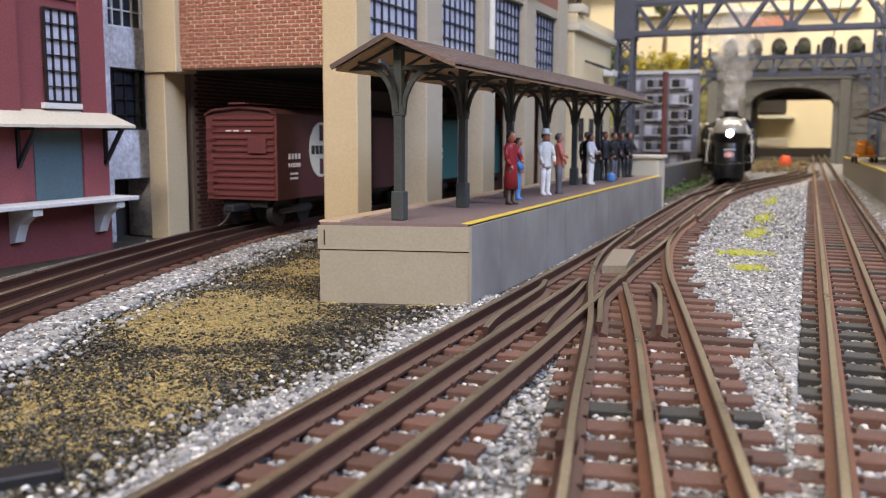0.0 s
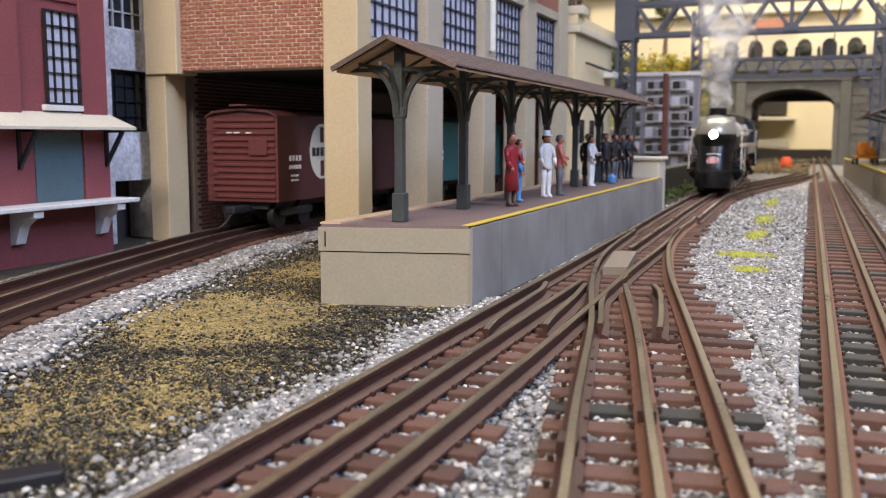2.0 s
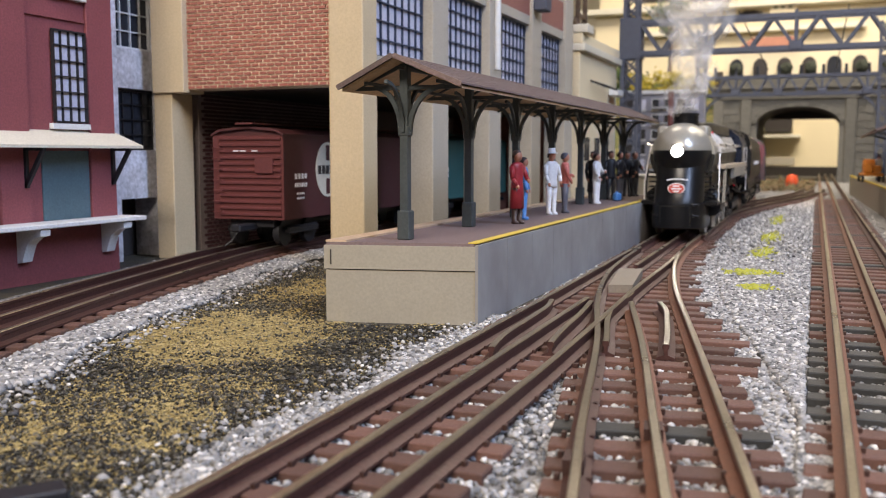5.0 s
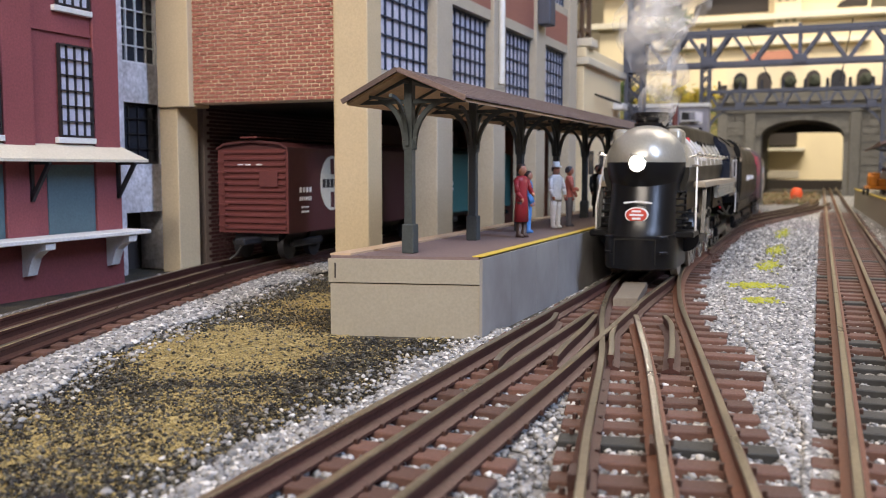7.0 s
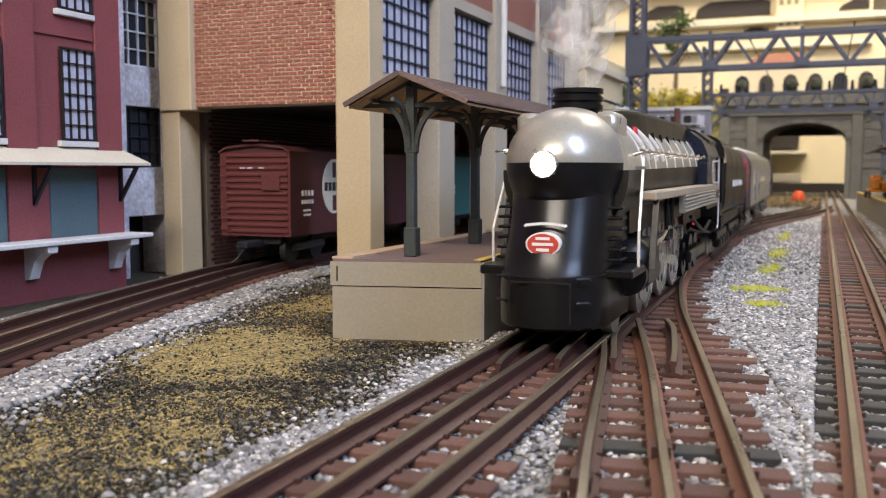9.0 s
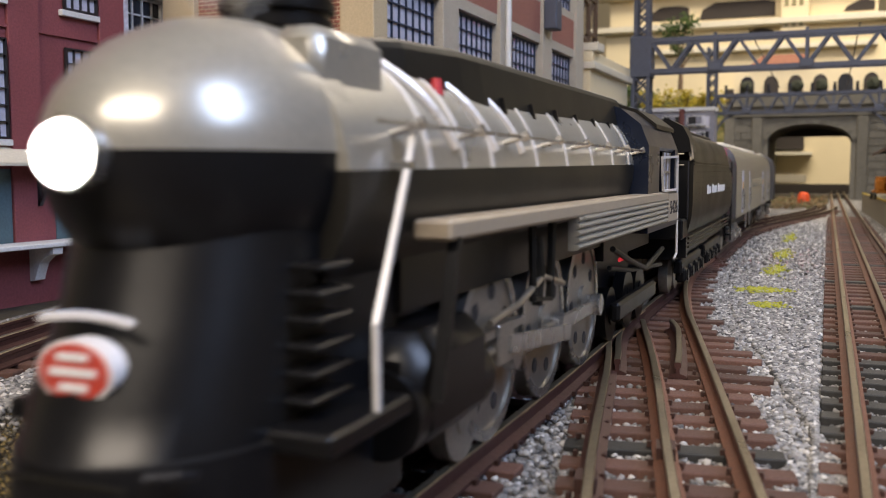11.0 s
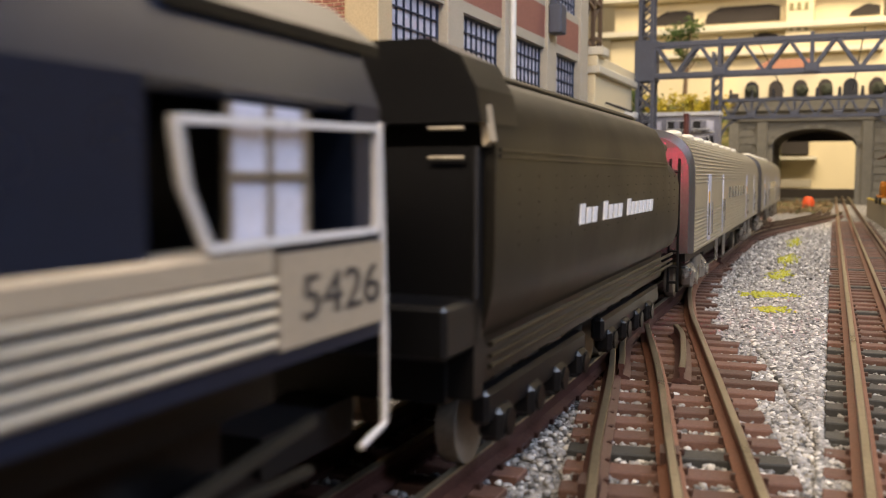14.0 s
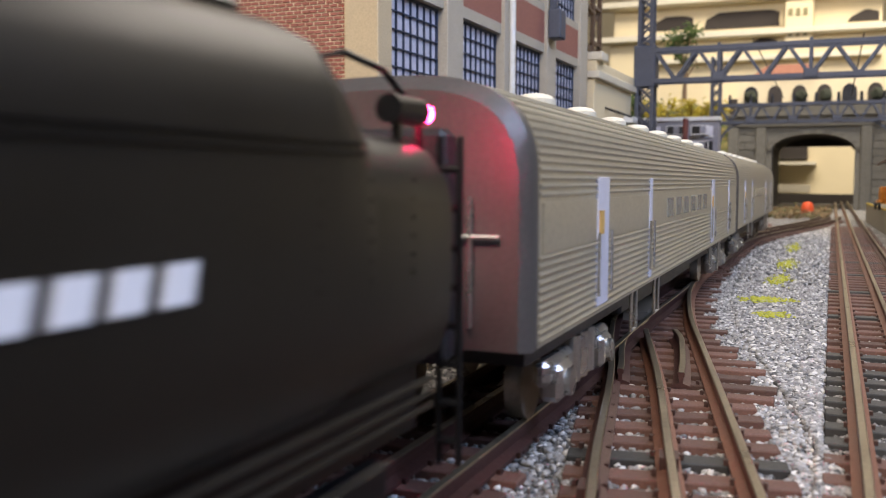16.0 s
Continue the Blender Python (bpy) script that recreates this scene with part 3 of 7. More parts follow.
def post_at(y):
    z0 = PH
    bm = bmesh.new()
    box(bm, CX - 0.0018, CX + 0.0018, y - 0.0018, y + 0.0018, z0, RIDGE - 0.004, 0.0002)
    box(bm, CX - 0.0027, CX + 0.0027, y - 0.0027, y + 0.0027, z0, z0 + 0.012, 0.0004)
    box(bm, CX - 0.0026, CX + 0.0026, y - 0.0020, y + 0.0020, 0.0745, 0.0790, 0.0006)
    p = part("post", bm, M["post"], canopy)
    for sx in (-1, 1):
        bm = bmesh.new()
        curved(bm, [(CX + sx * (0.002 + (0.0150 if sx > 0 else 0.0120) * (1 - math.cos(math.pi * i / 16))), y, 0.0765 + 0.0180 * math.sin(math.pi * i / 16)) for i in range(9)], 0.0009)
        part("brace", bm, M["post"], p)
    for sy in (-1, 1):
        bm = bmesh.new()
        curved(bm, [(CX, y + sy * (0.002 + 0.016 * (1 - math.cos(math.pi * i / 12))), 0.0765 + 0.0190 * math.sin(math.pi * i / 12)) for i in range(7)], 0.0007)
        part("brace", bm, M["post"], p)
    bm = bmesh.new()
    strip(bm, (CX - 0.0225, y, EAVE - 0.0008), (CX + 0.0260, y, EAVE - 0.0008), 0.0013, 0.0016)
    for sx, e in ((-1, 0.0230), (1, 0.0270)):
        strip(bm, (CX, y, RIDGE - 0.0033), (CX + sx * e, y, EAVE - 0.001), 0.0012, 0.0014)
    part("truss", bm, M["post"], p)


for y in POSTS:
    post_at(y)
bm = bmesh.new()
for sx, e in ((-1, 0.0240), (1, 0.0282)):
    loft(bm, [[(CX, y, RIDGE - 0.0022), (CX + sx * e, y, EAVE - 0.0022), (CX + sx * e, y, EAVE - 0.0012), (CX, y, RIDGE - 0.0012)] for y in (CY0 + 0.002, CY1 - 0.002)])
part("soffit", bm, M["soffit"], canopy, "bare plywood underside")
for sx, e in ((-1, 0.0248), (1, 0.0290)):
    bm = bmesh.new()
    rows, n = 9, 110
    for r in range(rows):
        u0, u1 = r / rows, (r + 1.12) / rows
        for k in range(n):
            ya, yb = CY0 + (CY1 - CY0) * (k + (r % 2) * 0.5 - 0.25) / n, CY0 + (CY1 - CY0) * (k + 0.94 + (r % 2) * 0.5 - 0.25) / n
            j = random.uniform(0, 0.0003)
            pa, pb = (CX + sx * e * u0, RIDGE + (EAVE - RIDGE) * u0 - 0.0002), (CX + sx * e * u1, RIDGE + (EAVE - RIDGE) * u1 + 0.0001 + j * 0.7)
            loft(bm, [[(pa[0], y, pa[1] - 0.0009), (pb[0], y, pb[1] - 0.0009), (pb[0], y, pb[1]), (pa[0], y, pa[1])] for y in (ya, yb)])
    tagged(part("roof_slope", bm, M["shingle"], canopy, "weathered brown shingles"), kind="stuff")
    bm = bmesh.new()
    strip(bm, (CX + sx * 0.0004, CY0 - 0.0008, RIDGE - 0.0009), (CX + sx * e, CY0 - 0.0008, EAVE - 0.0009), 0.0010, 0.0020)
    part("bargeboard", bm, M["shingle"], canopy)
for x, z in ((CX - 0.0145, EAVE + 0.0022), (CX + 0.0170, EAVE + 0.0022), (CX, RIDGE - 0.0040)):
    bm = bmesh.new()
    strip(bm, (x, CY0 + 0.004, z - 0.0012), (x, CY1 - 0.004, z - 0.0012), 0.0012, 0.0012)
    part("purlin", bm, M["post"], canopy)
for k in range(6):                    # light rafters half way between the posts
    y = POSTS[k] + 0.0368
    for sx, e in ((-1, 0.0235), (1, 0.0276)):
        bm = bmesh.new()
        strip(bm, (CX, y, RIDGE - 0.0028), (CX + sx * e, y, EAVE - 0.0026), 0.0009, 0.0011)
        part("rafter", bm, M["post"], canopy)

# ---- brick warehouse over the siding ----
WX, WY = -0.249, 0.485             # its near corner
ware = thing("brick_warehouse", Matrix(), "brick warehouse on tan pillars with steel windows", "building")
TOP = 0.46
PITCH = 0.1155
for k in range(5):                    # pillars of the long face, all but the corner one coloured as shaded
    y0 = WY + k * PITCH
    bm = bmesh.new()
    box(bm, WX - 0.022, WX, y0 - (0 if k == 0 else 0.012), y0 + 0.0185 if k == 0 else y0 + 0.0165, 0, TOP, 0.0006)
    part("pillar", bm, M["stucco"] if k == 0 else M["stucco_grey"], ware, "tan stucco pillar")
for z0, z1, m in ((0.119, 0.1265, "stucco_grey"), (0.1835, 0.1915, "stucco_grey"), (0.1915, 0.2200, "brick_far"), (0.2200, 0.2270, "stucco_grey"), (0.2870, 0.2950, "stucco_grey"), (0.2950, 0.3200, "brick_far"), (0.3200, TOP, "brick_far")):
    for k in range(4):
        bm = bmesh.new()
        box(bm, WX - 0.018, WX - 0.003, WY + k * PITCH + 0.0185 - (0.002 if k else 0), WY + (k + 1) * PITCH - 0.012, z0, z1)
        part("spandrel", bm, M[m], ware)


def steel_window(parent, w, h, nx, ny, m, frame_m="muntin", pane_m="pane", t=0.0014, mw=0.0004):
    """A steel window in its own x-z plane, facing -y."""
    fr = bmesh.new()
    box(fr, 0, t, -0.001, 0.001, 0, h)
    box(fr, w - t, w, -0.001, 0.001, 0, h)
    box(fr, t, w - t, -0.001, 0.001, 0, t)
    box(fr, t, w - t, -0.001, 0.001, h - t, h)
    win = part("window", fr, M[frame_m], parent, "many-paned dark steel window")
    win.matrix_basis = m
    bm = bmesh.new()
    for i in range(1, nx):
        x = w * i / nx
        box(bm, x - mw, x + mw, -0.0007, 0.0007, t, h - t)
    for j in range(1, ny):
        z = h * j / ny
        box(bm, t, w - t, -0.0009, 0.0005, z - mw, z + mw)
    part("muntins", bm, M[frame_m], win)
    bm = bmesh.new()
    box(bm, t, w - t, 0.0008, 0.0014, t, h - t)
    part("pane", bm, M[pane_m], win)
    return win


for k in range(4):
    for z in (0.1265, 0.2270):
        y0, y1 = WY + k * PITCH + 0.0190, WY + (k + 1) * PITCH - 0.0125
        steel_window(ware, y1 - y0, 0.0565, 8, 5, Matrix.Translation((WX - 0.008, y0, z)) @ pose(0, 0, 0, 0, 0, 90))
# the end wall with the opening for the siding
bm = bmesh.new()
box(bm, -0.271, WX - 0.0221, WY + 0.0004, WY + 0.022, 0, TOP, 0.0004)
part("pillar", bm, M["stucco"], ware, "tan stucco pillar")
bm = bmesh.new()
box(bm, -0.3980, -0.3840, WY - 0.001, WY + 0.020, 0, 0.1055, 0.0005)
part("pillar", bm, M["stucco"], ware, "tan stucco pillar")
bm = bmesh.new()
box(bm, -0.3975, -0.3731, WY - 0.003, WY + 0.018, 0.1055, TOP, 0.0005)
part("pillar", bm, M["stucco"], ware, "tan stucco pillar")
bm = bmesh.new()
box(bm, -0.3731, -0.271, WY + 0.0022, WY + 0.020, 0.1078, TOP)
end_wall = part("end_wall", bm, M["mortar"], ware, "red brick end wall with light mortar")
# the near-black ceiling slab and dimmed side wall carry painted shade
for q, m in (((-0.400, -0.388, WY + 0.031, 0.98, 0.0, TOP), "mortar_shaded"), ((-0.396, WX - 0.02, 0.975, 0.99, 0, TOP), "brick_far"), ((-0.396, WX - 0.019, WY + 0.021, 0.974, 0.1075, 0.1185), "dark")):
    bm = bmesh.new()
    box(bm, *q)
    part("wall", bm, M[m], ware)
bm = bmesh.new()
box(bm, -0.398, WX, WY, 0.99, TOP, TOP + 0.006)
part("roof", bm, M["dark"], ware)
# brick lining beside the siding, its colour darkened for the shade there
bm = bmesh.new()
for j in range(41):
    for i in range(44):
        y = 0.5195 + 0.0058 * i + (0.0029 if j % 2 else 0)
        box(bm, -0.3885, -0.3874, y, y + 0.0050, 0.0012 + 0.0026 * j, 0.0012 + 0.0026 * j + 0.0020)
tagged(part("brick_lining", bm, M["brick_shaded"], ware, "purple-red brick lining, darkened for the shade under the warehouse"), kind="stuff")

# ---- streamlined steam locomotive; its own space: nose at y = 0, rear towards +y, rail heads at z = 0 ----
LOCO_L, TENDER_L, CAR_L = 0.312, 0.232, 0.485


def arc(cx, cz, r, a0, a1, n, rx=None):
    """Points of an arc across the vehicle; degrees from the top."""
    rx = rx or r
    return [(cx + rx * math.sin(radians(a0 + (a1 - a0) * i / n)), cz + r * math.cos(radians(a0 + (a1 - a0) * i / n))) for i in range(n + 1)]


def tube(bm, sections, prof):
    """Loft a cross profile (x, z) along y: sections are (y, scale x, scale z, lift)."""
    loft(bm, [[(x * sx, y, z * sz + dz) for x, z in prof] for y, sx, sz, dz in sections])


def path_bar(bm, pts, r, sides=8):
    """One round bar bent through the points."""
    P = [Vector(p) for p in pts]
    u = None
    rings = []
    for i, p in enumerate(P):
        t = (P[min(i + 1, len(P) - 1)] - P[max(i - 1, 0)]).normalized()
        u = t.orthogonal() if u is None else u - t * u.dot(t)
        u.normalize()
        w = t.cross(u)
        rings.append([p + (u * math.cos(2 * math.pi * k / sides) + w * math.sin(2 * math.pi * k / sides)) * r for k in range(sides)])
    loft(bm, rings)


def spoked(r, w, seed=0):
    """A disc driving wheel with rim, holes and a crank boss, its axle along x."""
    bm = bmesh.new()
    bar(bm, (-w / 2, 0, 0), (w / 2, 0, 0), r, 36)
    for sx in (1, -1):
        bar(bm, (sx * w / 2, 0, 0), (sx * (w / 2 + 0.0006), 0, 0), r * 0.30, 20)
    return bm


def ring(bm, x0, x1, r0, r1, n=36):
    q = [[(x0, r0), (x1, r0), (x1, r1), (x0, r1)]][0]
    loft(bm, [[(x, r * math.cos(2 * math.pi * i / n), r * math.sin(2 * math.pi * i / n)) for x, r in q] for i in range(n + 1)], caps=False)


loco = thing("steam_locomotive", Matrix(), "streamlined black and silver steam locomotive on the main track", "locomotive", "train")
BC, BR = 0.0575, 0.0232             # boiler centre height and radius
SPLIT = 0.0592
NOSE_SPLIT = 0.0618
RISE = 0.0024                        # by which the boiler rises towards the cab
a_split = math.degrees(math.acos((SPLIT - BC) / BR))
up = arc(0, BC, BR, -a_split, a_split, 24)
low = arc(0, BC, BR, a_split, 360 - a_split, 24)
bm = bmesh.new()
tube(bm, [(0.034, 1, 1, 0), (0.252, 1.04, 1.0, RISE)], up)
boiler = part("boiler_jacket", bm, M["silver"], loco, "brushed silver upper boiler jacket", True)
bm = bmesh.new()
tube(bm, [(0.034, 1, 1, 0), (0.252, 1.04, 1.0, RISE)], low)
part("boiler_lower", bm, M["loco_grey"], loco, "satin black lower boiler", True)
for k, y in enumerate((0.062, 0.078, 0.094, 0.125, 0.152, 0.180, 0.208, 0.234)):
    bm = bmesh.new()
    up_y, wide = RISE * (y - 0.034) / 0.218, 1 + 0.04 * (y - 0.034) / 0.218
    loft(bm, [[(x * wide, yy, z + up_y) for x, z in arc(0, BC, BR + 0.0003, -a_split, a_split, 24)] + [(x * wide, yy, z + up_y) for x, z in arc(0, BC, BR - 0.001, a_split, -a_split, 24)] for yy in (y, y + 0.0018)])
    part("boiler_band", bm, M["bright"], boiler, "", True)
# the round nose, silver above and black below
for lab, m, sgn in (("silver upper half of the bullet nose", "silver", 1), ("black lower half of the bullet nose", "loco_black", -1)):
    bm = bmesh.new()
    rings = []
    for i in range(13):
        a = math.pi / 2 * i / 12
        r, y = math.sin(a) if i else 0.01, 0.040 - 0.0335 * math.cos(a)
        pts = []
        for k in range(25):
            b = math.pi * k / 24
            pts.append((0.0216 * r * math.cos(b), y, NOSE_SPLIT + sgn * (0.0203 if sgn > 0 else 0.0235) * r * math.sin(b)))
        rings.append(pts)
    loft(bm, rings, closed=True)
    part("nose", bm, M[m], loco, lab, True)
bm = bmesh.new()
bar(bm, (0, 0.014, 0.0612), (0, 0.0045, 0.0612), 0.0046, 24)
part("headlight_housing", bm, M["steel"], loco, "", True)
bm = bmesh.new()
bar(bm, (0, 0.0046, 0.0612), (0, 0.0034, 0.0612), 0.0041, 24, 0.0035)
part("headlight", bm, M["lamp"], loco, "glowing white headlight", True)
# the smooth pilot shroud
bm = bmesh.new()
rings = []
for z, hw, y0, dep in ((0.0052, 0.0184, 0.004, 0.021), (0.0065, 0.0190, 0.001, 0.022), (0.018, 0.0190, 0.0005, 0.022), (0.0235, 0.0188, 0.0012, 0.022), (0.0240, 0.0182, 0.0018, 0.022), (0.030, 0.0180, 0.004, 0.021), (0.040, 0.0178, 0.009, 0.022), (0.052, 0.0185, 0.013, 0.022)):
    pts = [(hw * math.sin(radians(a)), y0 + dep * (1 - math.cos(radians(a))) , z) for a in range(-90, 91, 9)]
    rings.append(pts + [(hw, 0.060, z), (-hw, 0.060, z)])
loft(bm, rings)
shroud = part("pilot_shroud", bm, M["loco_black"], loco, "smooth black pilot shroud", True)
bm = bmesh.new()
strip(bm, (0.0105, 0.0010, 0.0085), (0.0105, 0.0012, 0.022), 0.0004, 0.0006)
strip(bm, (-0.0105, 0.0010, 0.0085), (-0.0105, 0.0012, 0.022), 0.0004, 0.0006)
strip(bm, (-0.0105, 0.0010, 0.022), (0.0105, 0.0012, 0.022), 0.0004, 0.0006)
part("coupler_door_seam", bm, M["loco_grey"], shroud)
for sx in (-1, 1):
    bm = bmesh.new()
    box(bm, sx * 0.0220 - 0.0055, sx * 0.0220 + 0.0055, 0.020, 0.046, 0.0220, 0.0252, 0.0006)
    part("pilot_step", bm, M["loco_black"], shroud)
    for k in range(6):
        bm = bmesh.new()
        z = 0.0275 + 0.0036 * k
        box(bm, sx * 0.0198 - 0.0028, sx * 0.0198 + 0.0028, 0.024 + 0.0006 * k, 0.036, z, z + 0.0010, 0.0003)
        part("louvre", bm, M["loco_black"], shroud)
    for z in (0.0145, 0.0225):
        bm = bmesh.new()
        path_bar(bm, [(sx * 0.0125, 0.0052, z), (sx * 0.0125, 0.0026, z + 0.001), (sx * 0.0158, 0.0048, z + 0.001), (sx * 0.0158, 0.0078, z)], 0.0005)
        part("step_iron", bm, M["black_iron"], shroud)
    bm = bmesh.new()
    hp = [(sx * 0.0252, 0.0520, 0.0662), (sx * 0.0258, 0.0482, 0.0602), (sx * 0.0270, 0.0342, 0.0375), (sx * 0.0270, 0.0345, 0.0250)]
    for u, v in zip(hp, hp[1:]):
        strip(bm, u, v, 0.0009, 0.0009)
    part("handrail", bm, M["bright"], loco, "bright steel front handrail")
    bm = bmesh.new()
    box(bm, sx * 0.0245 - 0.0020, sx * 0.0245 + 0.0020, 0.0472, 0.0488, 0.0595, 0.0606)
    part("handrail_bracket", bm, M["steel"], loco)
    bm = bmesh.new()
    box(bm, sx * 0.0142 - 0.0042, sx * 0.0142 + 0.0042, 0.034, 0.056, 0.0690, 0.0800, 0.0018)
    part("shoulder_fairing", bm, M["silver"], loco, "rounded silver shoulder fairing", True)
    # boiler handrail with stanchions
    bm = bmesh.new()
    bar(bm, (sx * 0.0268, 0.036, 0.0662), (sx * 0.0275, 0.246, 0.0662), 0.00042, 6)
    path_bar(bm, [(sx * 0.0275, 0.246, 0.0662), (sx * 0.0280, 0.250, 0.0690), (sx * 0.0282, 0.262, 0.0690)], 0.0005)
    hr = part("boiler_handrail", bm, M["steel"], loco)
    for k in range(8):
        bm = bmesh.new()
        y = 0.050 + 0.0275 * k
        bar(bm, (sx * 0.0208, y, 0.0645), (sx * 0.0272, y, 0.0664), 0.0006, 8)
        bar(bm, (sx * 0.0266, y, 0.0662), (sx * 0.0278, y, 0.0667), 0.0011, 8)
        part("stanchion", bm, M["steel"], hr, "", True)
    # pipes over the smokebox
    for y in (0.060, 0.082, 0.100):
        bm = bmesh.new()
        pts = [(sx * (BR + 0.0008) * math.sin(radians(a)), y + 0.00022 * (a - 10), BC + (BR + 0.0008) * math.cos(radians(a))) for a in range(10, 82, 6)]
        path_bar(bm, pts, 0.0010)
        part("steam_pipe", bm, M["bright"], loco)
    # running board, its drop and the fluted casing
    bm = bmesh.new()
    box(bm, sx * 0.0264 - 0.0034, sx * 0.0264 + 0.0034, 0.056, 0.286, 0.0478, 0.0513, 0.0006)
    board = part("running_board", bm, M["light_grey"], loco, "light grey running board edge")
    bm = bmesh.new()
    strip(bm, (sx * 0.0290, 0.060, 0.0482), (sx * 0.0290, 0.052, 0.0225), 0.0022, 0.0014)
    part("board_bracket", bm, M["loco_black"], loco)
    bm = bmesh.new()
    n, z1, z0 = 5, 0.0482, 0.0395
    prof = []
    for k in range(n):
        zc = z1 - (z1 - z0) * (k + 0.5) / n
        h = (z1 - z0) / n / 2
        for i in range(7):
            a = math.pi * i / 6
            prof.append((sx * (0.0284 + 0.0016 * math.sin(a)), zc + h * math.cos(a) * 0.98))
    prof += [(sx * 0.0270, z0), (sx * 0.0270, z1)]
    loft(bm, [[(x, y, z) for x, z in prof] for y in (0.1415, 0.286)])
    part("fluted_casing", bm, M["silver"], loco, "ribbed silver side casing", True)
# skyline casing, stack, dome
bm = bmesh.new()
prof = [(-0.0186, 0.0712), (-0.0166, 0.0820), (-0.0158, 0.0832), (-0.0140, 0.0840), (0.0140, 0.0840), (0.0158, 0.0832), (0.0166, 0.0820), (0.0186, 0.0712)]
loft(bm, [[(x * s, y, z + dz) for x, z in prof] for y, s, dz in ((0.060, 0.55, -0.002), (0.074, 0.80, -0.0006), (0.095, 0.96, 0), (0.105, 1, 0), (0.252, 1.0, 0.0012))])
sky = part("skyline_casing", bm, M["loco_grey"], loco, "dark grey casing along the boiler top")
for sx in (-1, 1):
    for k in range(6):
        bm = bmesh.new()
        y = 0.115 + 0.022 * k
        strip(bm, (sx * 0.0190, y, 0.0716), (sx * 0.0182, y, 0.0752), 0.0010, 0.0016)
        part("casing_clip", bm, M["loco_black"], sky)
bm = bmesh.new()
for k in range(4):
    bar(bm, (0, 0.052 + 0.0004 * k, 0.0790 + 0.0030 * k), (0, 0.052 + 0.0004 * k, 0.0806 + 0.0030 * k), 0.0096, 28)
    bar(bm, (0, 0.052 + 0.0004 * k, 0.0760 + 0.0030 * k), (0, 0.052 + 0.0004 * k, 0.0792 + 0.0030 * k), 0.0088, 28)
part("smoke_stack", bm, M["loco_black"], loco, "ringed black smoke stack", True)
bm = bmesh.new()
bar(bm, (0.0165, 0.082, 0.0735), (0.0165, 0.082, 0.0766), 0.0015, 10, 0.0010)
part("bell", bm, mat("red_bell", (0.45, 0.03, 0.04), 0.4), loco, "small red fitting", True)
# cab
bm = bmesh.new()
cab_prof = [(-0.0292, 0.0375), (-0.0292, 0.0680), (-0.0262, 0.0755), (-0.0190, 0.0812), (-0.0090, 0.0842), (0.0090, 0.0842), (0.0190, 0.0812), (0.0262, 0.0755), (0.0292, 0.0680), (0.0292, 0.0375)]
shell_in = [(x * 0.955, z - 0.0012) for x, z in cab_prof]
for y0, y1 in ((0.305, 0.312), (0.243, 0.266)):
    loft(bm, [[(x, y, z) for x, z in cab_prof] for y in (y0, y1)], caps=True)
loft(bm, [[(x, y, z) for x, z in cab_prof[1:-1]] + [(x, y, z) for x, z in shell_in[1:-1]][::-1] for y in (0.266, 0.305)])
for sx in (-1, 1):
    box(bm, sx * 0.0285 - 0.0007, sx * 0.0285 + 0.0007, 0.266, 0.305, 0.0375, 0.0512)
cab = part("cab", bm, M["cab_blue_sheen"], loco, "black cab tinted with a blue reflection, with silver-edged window")
bm = bmesh.new()
loft(bm, [[(x * 1.03, y, z + 0.0012) for x, z in cab_prof[2:-2]] + [(x * 1.03, y, z - 0.0004) for x, z in cab_prof[2:-2]][::-1] for y in (0.272, 0.316)])
part("cab_roof", bm, M["tender"], cab)
for sx in (-1, 1):
    x = sx * 0.0296
    bm = bmesh.new()
    q = [(x, 0.2695, 0.0642), (x, 0.3100, 0.0652), (x, 0.3100, 0.0518), (x, 0.2742, 0.0518), (x, 0.2708, 0.0578)]
    for a, b in zip(q, q[1:] + q[:1]):
        strip(bm, a, b, 0.0008, 0.0009)
    part("window_frame", bm, M["bright"], cab, "bright silver window frame")
    bm = bmesh.new()
    for y in (0.279, 0.2865, 0.294):
        strip(bm, (sx * 0.0286, y, 0.0515), (sx * 0.0286, y, 0.0665), 0.0007, 0.0008)
    strip(bm, (sx * 0.0286, 0.279, 0.0590), (sx * 0.0286, 0.294, 0.0590), 0.0007, 0.0008)
    part("window_sash", bm, M["wheel"], cab)
    bm = bmesh.new()
    box(bm, sx * 0.0282 - 0.0001, sx * 0.0282 + 0.0001, 0.279, 0.294, 0.0515, 0.0665)
    part("window_pane", bm, M["pane"], cab, "frosted cab window pane")
    bm = bmesh.new()
    box(bm, sx * 0.0294 - 0.0003, sx * 0.0294 + 0.0003, 0.2865, 0.3122, 0.0395, 0.0503)
    part("number_panel", bm, M["light_grey"], cab, "light grey cab side panel")
    bm = bmesh.new()
    path_bar(bm, [(sx * 0.0292, 0.3118, 0.0660), (sx * 0.0294, 0.3128, 0.0370), (sx * 0.0294, 0.3128, 0.0250), (sx * 0.0294, 0.3060, 0.0235)], 0.0005)
    part("cab_grab_rail", bm, M["bright"], cab)


def lettering(text, size, m, parent, material, name="lettering"):
    cu = bpy.data.curves.new(name, "FONT")
    cu.body, cu.size, cu.extrude, cu.align_x = text, size, 0.00008, "CENTER"
    tmp = bpy.data.objects.new(name, cu)
    scene.collection.objects.link(tmp)
    me = bpy.data.meshes.new_from_object(tmp.evaluated_get(bpy.context.evaluated_depsgraph_get()))
    bpy.data.objects.remove(tmp)
    me.materials.clear()
    me.materials.append(material)
    ob = new(name, me)
    ob.parent, ob.matrix_basis = parent, m
    return ob


